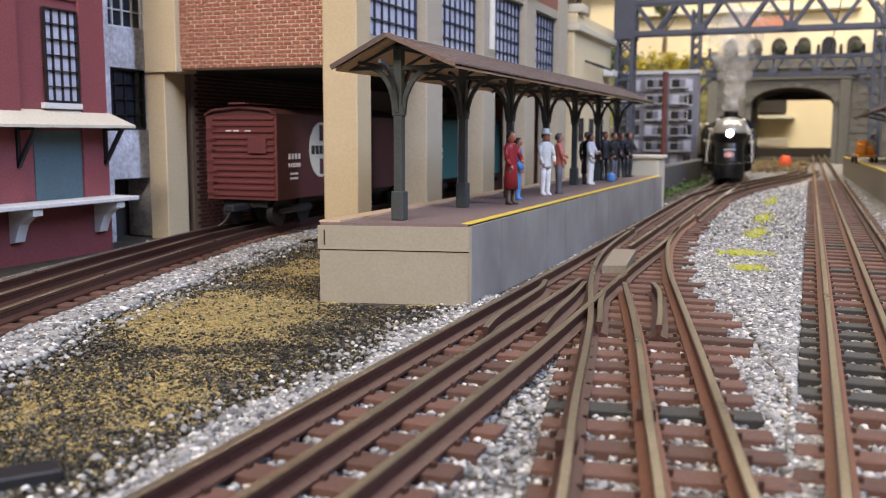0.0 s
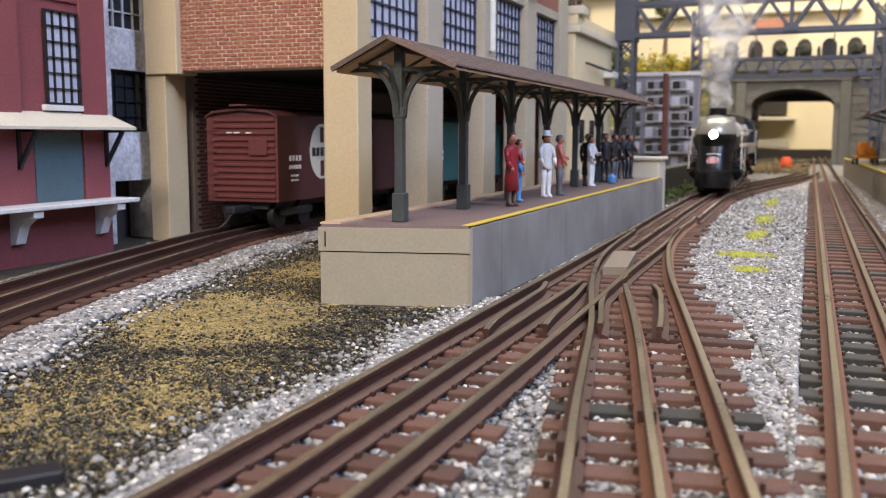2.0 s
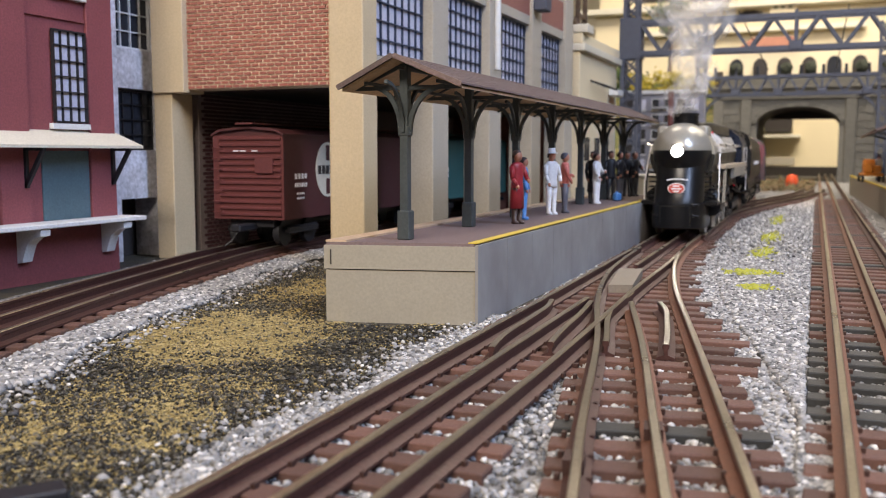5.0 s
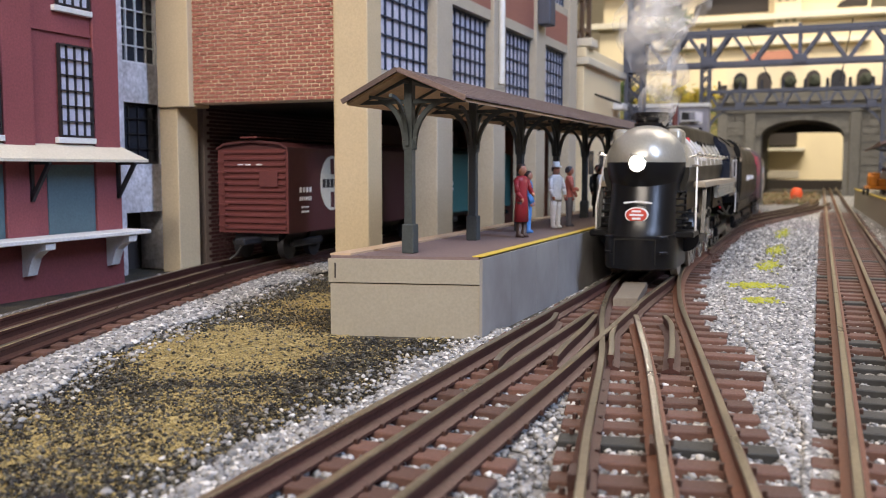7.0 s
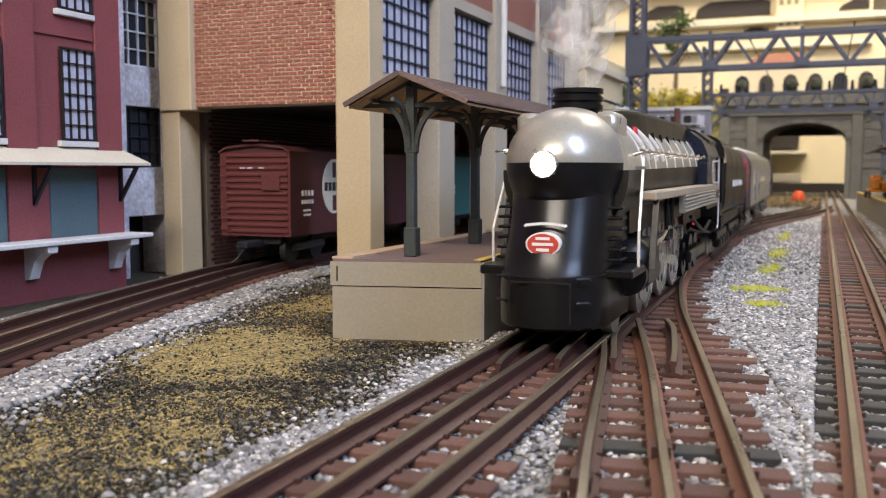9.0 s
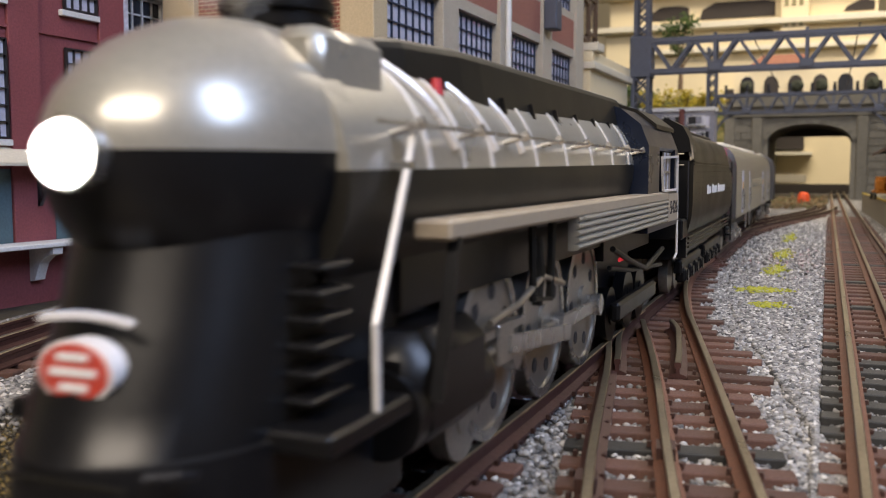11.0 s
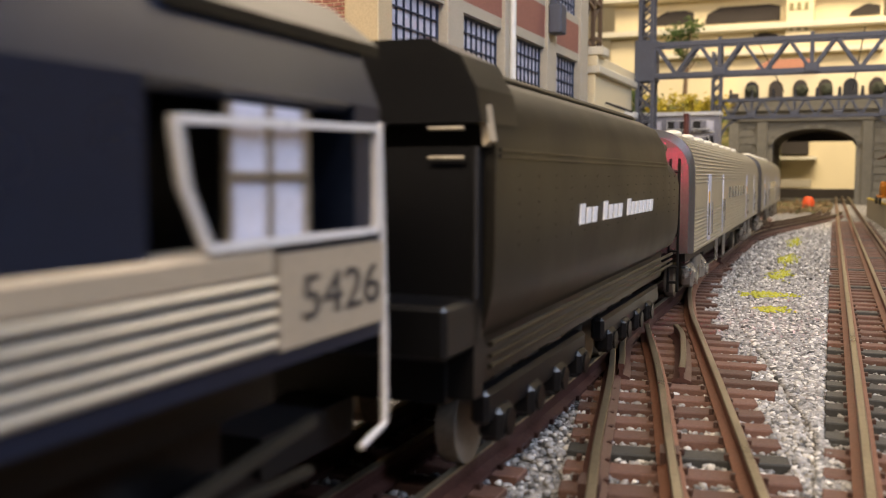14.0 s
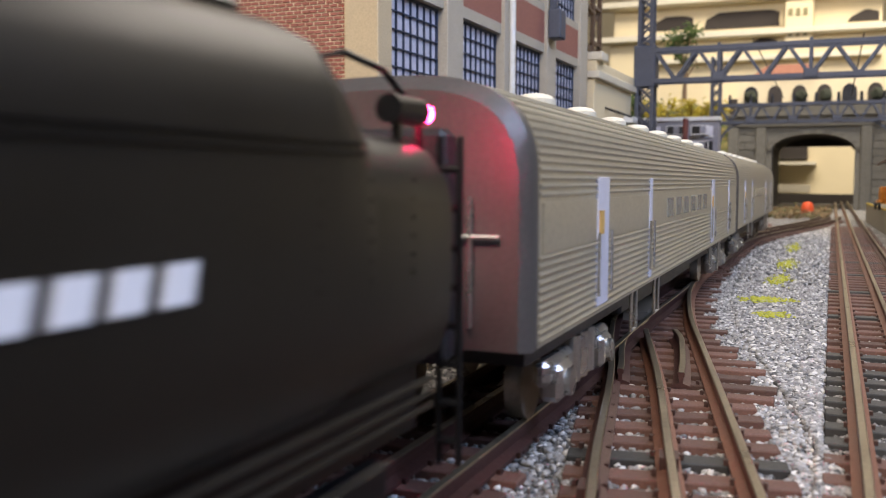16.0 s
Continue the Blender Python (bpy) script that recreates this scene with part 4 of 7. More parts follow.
lettering("5426", 0.0074, Matrix.Translation((0.0298, 0.3008, 0.0424)) @ pose(0, 0, 0, 90, 0, 90) @ Matrix.Diagonal((1.36, 1, 1, 1)), cab, M["dark"], "cab_number")
# herald: an oval with plain bars, and a plain band above it
def oval(bm, rx, rz, z, y0, y1):
    loft(bm, [[(rx * math.cos(2 * math.pi * i / 32), y, z + rz * math.sin(2 * math.pi * i / 32)) for i in range(32)] for y in (y0, y1)])


bm = bmesh.new()
oval(bm, 0.0060, 0.0040, 0.0345, 0.0085, 0.0052)
plate = part("herald_plate", bm, M["white"], shroud, "red oval herald with white rim")
bm = bmesh.new()
oval(bm, 0.0054, 0.0035, 0.0345, 0.0085, 0.0049)
part("herald_field", bm, M["herald"], plate)
bm = bmesh.new()
for x0, x1, z in ((-0.0036, 0.0036, 0.0345), (-0.0024, 0.0024, 0.0364), (-0.0022, 0.0022, 0.0326)):
    box(bm, x0, x1, 0.0047, 0.0052, z - 0.0005, z + 0.0005)
part("herald_bars", bm, M["white"], plate)
bm = bmesh.new()
for k in range(14):
    x = -0.0068 + 0.00105 * k
    strip(bm, (x, 0.0068, 0.0402 + 0.0008 * math.cos(x * 200)), (x + 0.0008, 0.0068, 0.0408 + 0.0008 * math.cos(x * 200)), 0.0007, 0.0008)
part("nameplate_bars", bm, M["white"], shroud)
# running gear
bm = bmesh.new()
box(bm, -0.0115, 0.0115, 0.046, 0.300, 0.010, 0.034)
box(bm, -0.0200, 0.0200, 0.215, 0.300, 0.030, 0.046)
box(bm, -0.0190, 0.0190, 0.060, 0.290, 0.0350, 0.0480)
part("frame", bm, M["loco_black"], loco)
DRIVERS = (0.109, 0.152, 0.195)
DR = 0.0200
drivers = []
for y in DRIVERS:
    bm = bmesh.new()
    bar(bm, (-0.014, 0, 0), (0.014, 0, 0), 0.002, 10)
    ax = part("driving_wheelset", bm, M["loco_black"], loco, "disc driving wheels with bright tyres")
    for sx in (-1, 1):
        bm = bmesh.new()
        ring(bm, sx * 0.0140, sx * 0.0182, DR * 0.88, DR)
        part("tyre", bm, M["steel"], ax, "", True)
        bm = bmesh.new()
        bar(bm, (sx * 0.0145, 0, 0), (sx * 0.0176, 0, 0), DR * 0.89, 32)
        bar(bm, (sx * 0.0176, 0, 0), (sx * 0.0186, 0, 0), DR * 0.22, 20)
        bar(bm, (sx * 0.0176, 0.0075, 0), (sx * 0.0192, 0.0075, 0), 0.0028, 16)
        part("wheel_disc", bm, M["wheel"], ax, "", True)
        for k in range(7):
            a = 2 * math.pi * (k + 0.9) / 7
            bm = bmesh.new()
            bar(bm, (sx * 0.0174, 0.0128 * math.cos(a), 0.0128 * math.sin(a)), (sx * 0.0178, 0.0128 * math.cos(a), 0.0128 * math.sin(a)), 0.0019, 12)
            part("wheel_hole", bm, M["dark"], ax)
    ax.location = (0, y, DR)
    drivers.append((ax, y))
rods = []
for sx in (-1, 1):
    bm = bmesh.new()
    box(bm, sx * 0.0202 - 0.0008, sx * 0.0202 + 0.0008, DRIVERS[0] - 0.003, DRIVERS[2] + 0.003, -0.0021, 0.0021, 0.0004)
    for y in DRIVERS:
        bar(bm, (sx * 0.0192, y, 0), (sx * 0.0222, y, 0), 0.0034, 14)
    rods.append((part("side_rod", bm, M["steel"], loco, "bright side rod"), sx))
    bm = bmesh.new()
    box(bm, sx * 0.0200 - 0.0085, sx * 0.0200 + 0.0075, 0.050, 0.083, 0.0130, 0.0330, 0.0040)
    bar(bm, (sx * 0.0200, 0.049, 0.0200), (sx * 0.0200, 0.085, 0.0200), 0.0075, 20)
    part("cylinder_block", bm, M["loco_black"], loco, "", True)
    bm = bmesh.new()
    box(bm, sx * 0.0215 - 0.0010, sx * 0.0215 + 0.0010, 0.084, 0.120, 0.0245, 0.0262)
    box(bm, sx * 0.0215 - 0.0018, sx * 0.0215 + 0.0018, 0.100, 0.110, 0.0180, 0.0270, 0.0004)
    bar(bm, (sx * 0.0215, 0.085, 0.0215), (sx * 0.0215, 0.102, 0.0215), 0.0010, 8)
    part("crosshead", bm, M["wheel"], loco, "grey metal crosshead and guide")
    bm = bmesh.new()
    strip(bm, (sx * 0.0232, 0.106, 0.0220), (sx * 0.0232, 0.158, 0.0165), 0.0014, 0.0040)
    part("main_rod", bm, M["steel"], loco, "bright main rod")
    bm = bmesh.new()
    path_bar(bm, [(sx * 0.0245, 0.119, 0.0470), (sx * 0.0245, 0.120, 0.0300), (sx * 0.0245, 0.134, 0.0285), (sx * 0.0245, 0.136, 0.0470)], 0.0010, 6)
    part("link_frame", bm, M["loco_grey"], loco)
    bm = bmesh.new()
    path_bar(bm, [(sx * 0.0235, 0.126, 0.0440), (sx * 0.0240, 0.127, 0.0360), (sx * 0.0240, 0.125, 0.0280)], 0.0013)
    part("expansion_link", bm, M["loco_grey"], loco, "", True)
    bm = bmesh.new()
    path_bar(bm, [(sx * 0.0245, 0.090, 0.0290), (sx * 0.0245, 0.110, 0.0305), (sx * 0.0245, 0.128, 0.0345), (sx * 0.0245, 0.146, 0.0310)], 0.0008)
    part("valve_rod", bm, M["wheel"], loco, "bright valve rod", True)
    bm = bmesh.new()
    path_bar(bm, [(sx * 0.0250, 0.205, 0.0350), (sx * 0.0262, 0.225, 0.0300), (sx * 0.0262, 0.258, 0.0240), (sx * 0.0255, 0.300, 0.0280)], 0.0010)
    part("injector_pipe", bm, M["loco_grey"], loco)
    bm = bmesh.new()
    path_bar(bm, [(sx * 0.0240, 0.205, 0.0290), (sx * 0.0250, 0.235, 0.0255), (sx * 0.0250, 0.300, 0.0215)], 0.0008)
    part("injector_pipe", bm, M["loco_grey"], loco)
    bm = bmesh.new()
    box(bm, sx * 0.0215 - 0.0018, sx * 0.0215 + 0.0018, 0.226, 0.300, 0.0085, 0.0150, 0.0010)
    part("trailing_truck_side", bm, M["loco_black"], loco)
    bm = bmesh.new()
    box(bm, sx * 0.0248 - 0.0003, sx * 0.0248 + 0.0003, 0.216, 0.224, 0.0300, 0.0312)
    part("ash_pan_glow", bm, mat("ash_glow", (0.5, 0.02, 0.03), 0.4, 0, 0, 10, 0, emit=(1.0, 0.03, 0.06), power=0.6), loco, "red glow below the firebox")
    for y in (0.040, 0.092, 0.237, 0.268, 0.292):
        bm = bmesh.new()
        r = 0.0095 if y < 0.1 else (0.0095 if y < 0.25 else 0.011)
        bar(bm, (sx * 0.0140, y, r), (sx * 0.0180, y, r), r, 24)
        bar(bm, (sx * 0.0180, y, r), (sx * 0.0186, y, r), r * 0.4, 12)
        part("small_wheel", bm, M["loco_black"] if y > 0.1 else M["wheel"], loco, "", True)

# ---- tender ----
tender = thing("tender", Matrix(), "dark olive-grey tender with white lettering bars behind the locomotive", "tender", "train")
T_P = [(-0.0262, 0.0290), (-0.0290, 0.0318), (-0.0306, 0.0385), (-0.0310, 0.0460), (-0.0310, 0.0640), (-0.0300, 0.0700), (-0.0270, 0.0755), (-0.0210, 0.0785), (0.0210, 0.0785), (0.0270, 0.0755), (0.0300, 0.0700), (0.0310, 0.0640), (0.0310, 0.0460), (0.0306, 0.0385), (0.0290, 0.0318), (0.0262, 0.0290)]
bm = bmesh.new()
loft(bm, [[(x, y, z) for x, z in T_P] for y in (0.006, 0.194)])
loft(bm, [[(x * s, y, 0.0335 + (z - 0.0335) * k) for x, z in T_P] for y, s, k in ((0.194, 0.9995, 1.0), (0.198, 0.999, 0.95), (0.202, 0.998, 0.84), (0.2045, 0.997, 0.735), (0.229, 0.99, 0.715), (0.232, 0.96, 0.70))])
body = part("tank", bm, M["tender"], tender, "dark grey riveted tank", True)
bm = bmesh.new()
loft(bm, [[(x * 0.985, y, z + dz) for x, z in T_P[4:-4]] for y, dz in ((0.000, 0.0040), (0.020, 0.0040))])
part("coal_bunker_front", bm, M["loco_black"], tender)
bm = bmesh.new()
loft(bm, [[(x * s, y, z + 0.0010) for x, z in T_P[4:-4]] + [(x * 0.96 * s, y, z) for x, z in T_P[4:-4]][::-1] for y, s in ((0.003, 1.0), (0.0062, 1.006))])
part("front_flange", bm, M["light_grey"], tender, "pale edge of the tank front")
bm = bmesh.new()
box(bm, -0.0200, 0.0200, 0.030, 0.190, 0.0785, 0.0805, 0.0008)
part("coal_deck", bm, M["tender"], tender)
for y in (0.13, 0.165):
    bm = bmesh.new()
    bar(bm, (0.006, y, 0.080), (0.006, y, 0.0822), 0.006, 16)
    part("tank_hatch", bm, M["tender"], tender)
for sx in (-1, 1):
    bm = bmesh.new()
    for z, r in ((0.0284, 0.0006), (0.0262, 0.0005), (0.0243, 0.0005)):
        bm = bmesh.new()
        bar(bm, (sx * 0.0288, 0.010, z), (sx * 0.0288, 0.226, z), r, 8)
        part("sill_pipe", bm, M["tender"], tender, "", True)
    bm = bmesh.new()
    for z in (0.0636, 0.0624):
        strip(bm, (sx * 0.0311, 0.008, z), (sx * 0.0311, 0.200, z), 0.0006, 0.0004)
    part("seam", bm, M["loco_black"], body)
    rv = bmesh.new()
    for y in np.arange(0.020, 0.224, 0.013):
        for z in np.arange(0.046, 0.0615, 0.0026):
            box(rv, sx * 0.0310 - 0.00012, sx * 0.0310 + 0.00012, y - 0.0002, y + 0.0002, z - 0.0002, z + 0.0002)
    tagged(part("rivets", rv, M["tender"], body), kind="stuff")
    x, y = sx * 0.0311 - (0.0003 if sx < 0 else 0), 0.066
    for word in (3, 4, 7):
        for k in range(word):
            bm = bmesh.new()
            loft(bm, [[(xx, y + d, zz) for xx, d in ((x, lean), (x, lean + 0.0043), (x + 0.0003, lean + 0.0043), (x + 0.0003, lean))] for zz, lean in ((0.0476, 0.0), (0.0524 if k == 0 else 0.0514, 0.0010))])
            part("letter_bar", bm, M["white"], body)
            y += 0.0064
        y += 0.0058
    bm = bmesh.new()
    bar(bm, (sx * 0.0292, 0.0012, 0.0640), (sx * 0.0292, 0.0012, 0.0380), 0.0005)
    part("grab_iron", bm, M["black_iron"], tender)
    for z in (0.0620, 0.0670):
        bm = bmesh.new()
        bar(bm, (sx * 0.021, -0.0004, z), (sx * 0.0275, -0.0004, z), 0.0004, 6)
        part("grab_iron", bm, M["wheel"], tender)
    bm = bmesh.new()
    for x in (0.0262, 0.0298):
        bar(bm, (sx * x, 0.2352, 0.012), (sx * x, 0.2352, 0.0660), 0.0006, 6)
    for k in range(8):
        bar(bm, (sx * 0.0262, 0.2352, 0.016 + 0.0064 * k), (sx * 0.0298, 0.2352, 0.016 + 0.0064 * k), 0.0007, 6)
    part("ladder", bm, M["loco_black"], tender)
bm = bmesh.new()
box(bm, -0.0240, 0.0240, 0.0, 0.2310, 0.0190, 0.0335)
box(bm, -0.0290, 0.0290, -0.012, 0.004, 0.0290, 0.0380, 0.0008)
box(bm, -0.0290, 0.0290, 0.001, 0.0055, 0.0200, 0.0640)
box(bm, -0.0060, 0.0060, -0.030, 0.0, 0.0120, 0.0190)
box(bm, -0.0040, 0.0040, 0.2310, 0.262, 0.0130, 0.0180)
part("underframe", bm, M["loco_black"], tender)
for sx in (-1, 1):
    for y0, y1 in ((0.020, 0.100), (0.122, 0.219)):
        bm = bmesh.new()
        box(bm, sx * 0.0230 - 0.0020, sx * 0.0230 + 0.0020, y0, y1, 0.0100, 0.0170, 0.0010)
        part("bogie_side", bm, M["loco_black"], tender)
        for y in np.arange(y0 + 0.008, y1 - 0.004, 0.0215):
            bm = bmesh.new()
            box(bm, sx * 0.0240 - 0.0026, sx * 0.0240 + 0.0026, y - 0.0045, y + 0.0045, 0.0060, 0.0130, 0.0012)
            bar(bm, (sx * 0.0265, y, 0.0095), (sx * 0.0272, y, 0.0095), 0.0028, 12)
            part("journal_box", bm, M["loco_black"], tender)
        for y in np.arange(y0 + 0.008, y1 - 0.004, 0.0215):
            bm = bmesh.new()
            bar(bm, (sx * 0.0140, y, 0.0088), (sx * 0.0182, y, 0.0088), 0.0088, 20)
            part("small_wheel", bm, M["wheel"], tender, "", True)
bm = bmesh.new()
bar(bm, (0.0225, 0.2240, 0.0700), (0.0225, 0.2350, 0.0700), 0.0023, 14)
strip(bm, (0.0225, 0.2270, 0.0640), (0.0225, 0.2270, 0.0690), 0.0012, 0.0012)
part("marker_housing", bm, M["loco_black"], tender, "", True)
bm = bmesh.new()
bar(bm, (0.0225, 0.2350, 0.0700), (0.0225, 0.2368, 0.0700), 0.0018, 14)
part("marker_lamp", bm, M["red_lamp"], tender, "glowing red marker lamp")
bm = bmesh.new()
path_bar(bm, [(0.016, 0.214, 0.0650), (0.016, 0.2150, 0.0770), (0.017, 0.2200, 0.0782), (0.019, 0.2290, 0.0765), (0.021, 0.2380, 0.0700), (0.021, 0.2390, 0.0640)], 0.0006)
part("vent_pipe", bm, M["loco_black"], tender)

# ---- stainless steel passenger cars ----


def coach():
    c = thing("passenger_car", Matrix(), "corrugated stainless steel passenger car behind the tender", "passenger car", "train")
    W = 0.0312
    E, ZR, HR = 0.66, 0.0558, 0.0240
    roof = []
    for i in range(25):
        a = radians(-90 + 7.5 * i)
        roof.append((W * math.copysign(abs(math.sin(a)) ** E, math.sin(a)), ZR + HR * abs(math.cos(a)) ** E))
    out = [(-W, 0.0250)] + [(-W, 0.0250 + 0.0295 * i / 4) for i in range(1, 4)] + roof + [(W, 0.0545 - 0.0295 * i / 4) for i in range(1, 4)] + [(W, 0.0250)]
    bm = bmesh.new()
    loft(bm, [[(x, y, z) for x, z in out] for y in (0.006, CAR_L - 0.006)])
    b = part("car_body", bm, M["car_steel"], c, "ribbed stainless steel body", True)
    for sx in (-1, 1):
        bm = bmesh.new()
        zs = [0.0262 + 0.0017 * k for k in range(11)] + [0.0562 + 0.0017 * k for k in range(14)]
        for z in zs:
            x = W if z < ZR else W * max(0.02, 1 - ((z - ZR) / HR) ** (2 / E)) ** (E / 2)
            bar(bm, (sx * (x - 0.0001), 0.0075, z), (sx * (x - 0.0001), CAR_L - 0.0075, z), 0.00062, 6)
        tagged(part("corrugation", bm, M["car_steel"], b), kind="stuff")
        bm = bmesh.new()
        box(bm, sx * W - 0.0002, sx * W + 0.0003, 0.010, CAR_L - 0.010, 0.0440, 0.0545)
        part("letter_band", bm, M["car_steel"], b, "plain window band")
        for y, w in ((0.059, 0.013), (0.136, 0.005), (0.325, 0.013), (0.420, 0.005)):
            bm = bmesh.new()
            box(bm, sx * (W + 0.0002) - 0.0004, sx * (W + 0.0002) + 0.0004, y, y + w, 0.0270, 0.0600, 0.0002)
            d = part("door", bm, M["door_pale"], b, "pale blue-grey car door")
            bm = bmesh.new()
            for yy in (y - 0.0012, y + w + 0.0012):
                bar(bm, (sx * (W + 0.0012), yy, 0.030), (sx * (W + 0.0012), yy, 0.046), 0.0004, 6)
            part("grab_iron", bm, M["steel"], d)
            if w > 0.01:
                bm = bmesh.new()
                box(bm, sx * (W + 0.0007) - 0.0002, sx * (W + 0.0007) + 0.0002, y + 0.001, y + 0.006, 0.0455, 0.0515)
                part("door_window", bm, mat("warm_lit_window", (0.6, 0.35, 0.08), 0.3), d, "amber door window")
        for k in range(6):
            y = 0.175 + 0.0225 * k
            bm = bmesh.new()
            box(bm, sx * (W + 0.0003) - 0.0002, sx * (W + 0.0003) + 0.0002, y, y + 0.014, 0.0458, 0.0528)
            part("window", bm, M["coach_pane"], b)
    for sgn, y in ((-1, 0.006), (1, CAR_L - 0.006)):
        bm = bmesh.new()
        loft(bm, [[(x * s, yy, 0.03 + (z - 0.03) * s) for x, z in out] for yy, s in ((y, 1.012), (y + sgn * 0.004, 1.012), (y + sgn * 0.007, 0.95))])
        e = part("car_end", bm, M["car_end"], c, "smooth grey car end", True)
        bm = bmesh.new()
        box(bm, -0.0170, 0.0170, min(y + sgn * 0.0072, y + sgn * 0.014), max(y + sgn * 0.0072, y + sgn * 0.014), 0.0230, 0.0690, 0.0015)
        part("diaphragm", bm, M["black_iron"], e)
        bm = bmesh.new()
        for sx in (-1, 1):
            bar(bm, (sx * 0.020, y + sgn * 0.0085, 0.030), (sx * 0.020, y + sgn * 0.0085, 0.056), 0.0005, 6)
            bar(bm, (sx * 0.018, y + sgn * 0.0085, 0.048), (sx * 0.026, y + sgn * 0.0085, 0.048), 0.0005, 6)
        part("grab_iron", bm, M["steel"], e)
    for k in range(8):
        bm = bmesh.new()
        y = 0.070 + 0.049 * k
        loft(bm, [[(0.0120 + r * math.cos(2 * math.pi * i / 14), y + r * 1.5 * math.sin(2 * math.pi * i / 14), z) for i in range(14)] for r, z in ((0.0050, 0.0770), (0.0050, 0.0806), (0.0038, 0.0818), (0.002, 0.0822))])
        part("roof_vent", bm, M["cream"], c, "pale domed roof vent", True)
    bm = bmesh.new()
    box(bm, -0.0270, 0.0270, 0.012, CAR_L - 0.012, 0.0200, 0.0250)
    box(bm, -0.0200, 0.0200, 0.150, CAR_L - 0.150, 0.0120, 0.0200, 0.001)
    part("underframe", bm, M["black_iron"], c)
    for y in (0.070, CAR_L - 0.070):
        for sx in (-1, 1):
            bm = bmesh.new()
            box(bm, sx * 0.0235 - 0.0020, sx * 0.0235 + 0.0020, y - 0.034, y + 0.034, 0.0100, 0.0165, 0.0014)
            for yy in (y - 0.023, y + 0.023):
                box(bm, sx * 0.0245 - 0.0030, sx * 0.0245 + 0.0030, yy - 0.0060, yy + 0.0060, 0.0055, 0.0150, 0.0014)
                bar(bm, (sx * 0.0275, yy, 0.0100), (sx * 0.0288, yy, 0.0100), 0.0034, 12)
            for k in range(3):
                bar(bm, (sx * 0.0250, y - 0.008 + 0.008 * k, 0.0070), (sx * 0.0250, y - 0.008 + 0.008 * k, 0.0190), 0.0020, 10)
            part("bogie_side", bm, M["steel"], c, "bright cast bogie side")
            for yy in (y - 0.023, y + 0.023):
                bm = bmesh.new()
                bar(bm, (sx * 0.0140, yy, 0.0092), (sx * 0.0182, yy, 0.0092), 0.0092, 20)
                part("small_wheel", bm, M["wheel"], c, "", True)
    for sx in (-1, 1):
        for y in (0.112, 0.155, CAR_L - 0.155, CAR_L - 0.112):
            bm = bmesh.new()
            path_bar(bm, [(sx * 0.0305, y, 0.0250), (sx * 0.0305, y, 0.0130), (sx * 0.0305, y + 0.008, 0.0130), (sx * 0.0305, y + 0.008, 0.0250)], 0.0006)
            part("step_iron", bm, M["steel"], c)
    return c


car_a = coach()
car_b = copy_thing(car_a, Matrix())
tagged(car_b, "corrugated stainless steel passenger car at the train's end")

# ---- smoke ----
scene.cycles.transparent_max_bounces = 32
smoke_m = bpy.data.materials.new("thin_smoke")
smoke_m.use_nodes = True
nt = smoke_m.node_tree
for n in list(nt.nodes):
    nt.nodes.remove(n)
so, sm, st, sd = (nt.nodes.new(k) for k in ("ShaderNodeOutputMaterial", "ShaderNodeMixShader", "ShaderNodeBsdfTransparent", "ShaderNodeBsdfDiffuse"))
sn, sr, sc = nt.nodes.new("ShaderNodeTexNoise"), nt.nodes.new("ShaderNodeMapRange"), nt.nodes.new("ShaderNodeTexCoord")
sd.inputs["Color"].default_value = (0.85, 0.83, 0.80, 1)
sn.inputs["Scale"].default_value, sn.inputs["Detail"].default_value = 55, 4
sr.inputs["From Min"].default_value, sr.inputs["From Max"].default_value, sr.inputs["To Min"].default_value, sr.inputs["To Max"].default_value = 0.40, 0.78, 0.0, 0.42
nt.links.new(sc.outputs["Object"], sn.inputs["Vector"])
nt.links.new(sn.outputs["Fac"], sr.inputs["Value"])
nt.links.new(sr.outputs["Result"], sm.inputs["Fac"])
nt.links.new(st.outputs[0], sm.inputs[1])
nt.links.new(sd.outputs[0], sm.inputs[2])
nt.links.new(sm.outputs[0], so.inputs["Surface"])
plume = thing("smoke_plume", Matrix(), "thin grey smoke drifting up from the stack", "smoke")
puffs = []
for k in range(8):
    bm = bmesh.new()
    bmesh.ops.create_icosphere(bm, subdivisions=3, radius=1.0)
    r = 0.0095 + 0.0032 * k + random.uniform(-0.001, 0.002)
    for v in bm.verts:
        v.co *= r * (1 + 0.45 * noise.noise(v.co * 1.3 + Vector((k * 7, 0, 0))) + 0.2 * noise.noise(v.co * 3.1 + Vector((0, k * 5, 0))))
        v.co.z *= 1.25
    p = part("puff", bm, smoke_m, plume, "", True)
    at = Vector((0.0018 * k * math.sin(k * 1.9), 0.052 + 0.0085 * k + 0.003 * math.sin(k * 2.7), 0.098 + 0.0160 * k))
    p.location = at
    puffs.append((p, at, k))

# ---- motion of the train ----
NOSE = [(0, 1.205), (1.5, 1.050), (2.5, 0.942), (3.5, 0.830), (4, 0.773), (5.2, 0.652), (6.5, 0.526), (7, 0.478), (7.5, 0.431), (8, 0.386), (8.5, 0.340), (9, 0.2935), (10.2, 0.165), (11.5, 0.030), (12, -0.0130), (12.5, -0.0585), (13, -0.1045), (13.5, -0.1500), (14, -0.2005), (14.5, -0.2535), (15, -0.3140), (15.5, -0.3795), (16, -0.4430)]
ARC = [0.0]
for a, b in zip(MAIN_LINE, MAIN_LINE[1:]):
    ARC.append(ARC[-1] + (b - a).length)
ARC0 = float(np.interp(0.0, [p.y for p in MAIN_LINE], ARC))
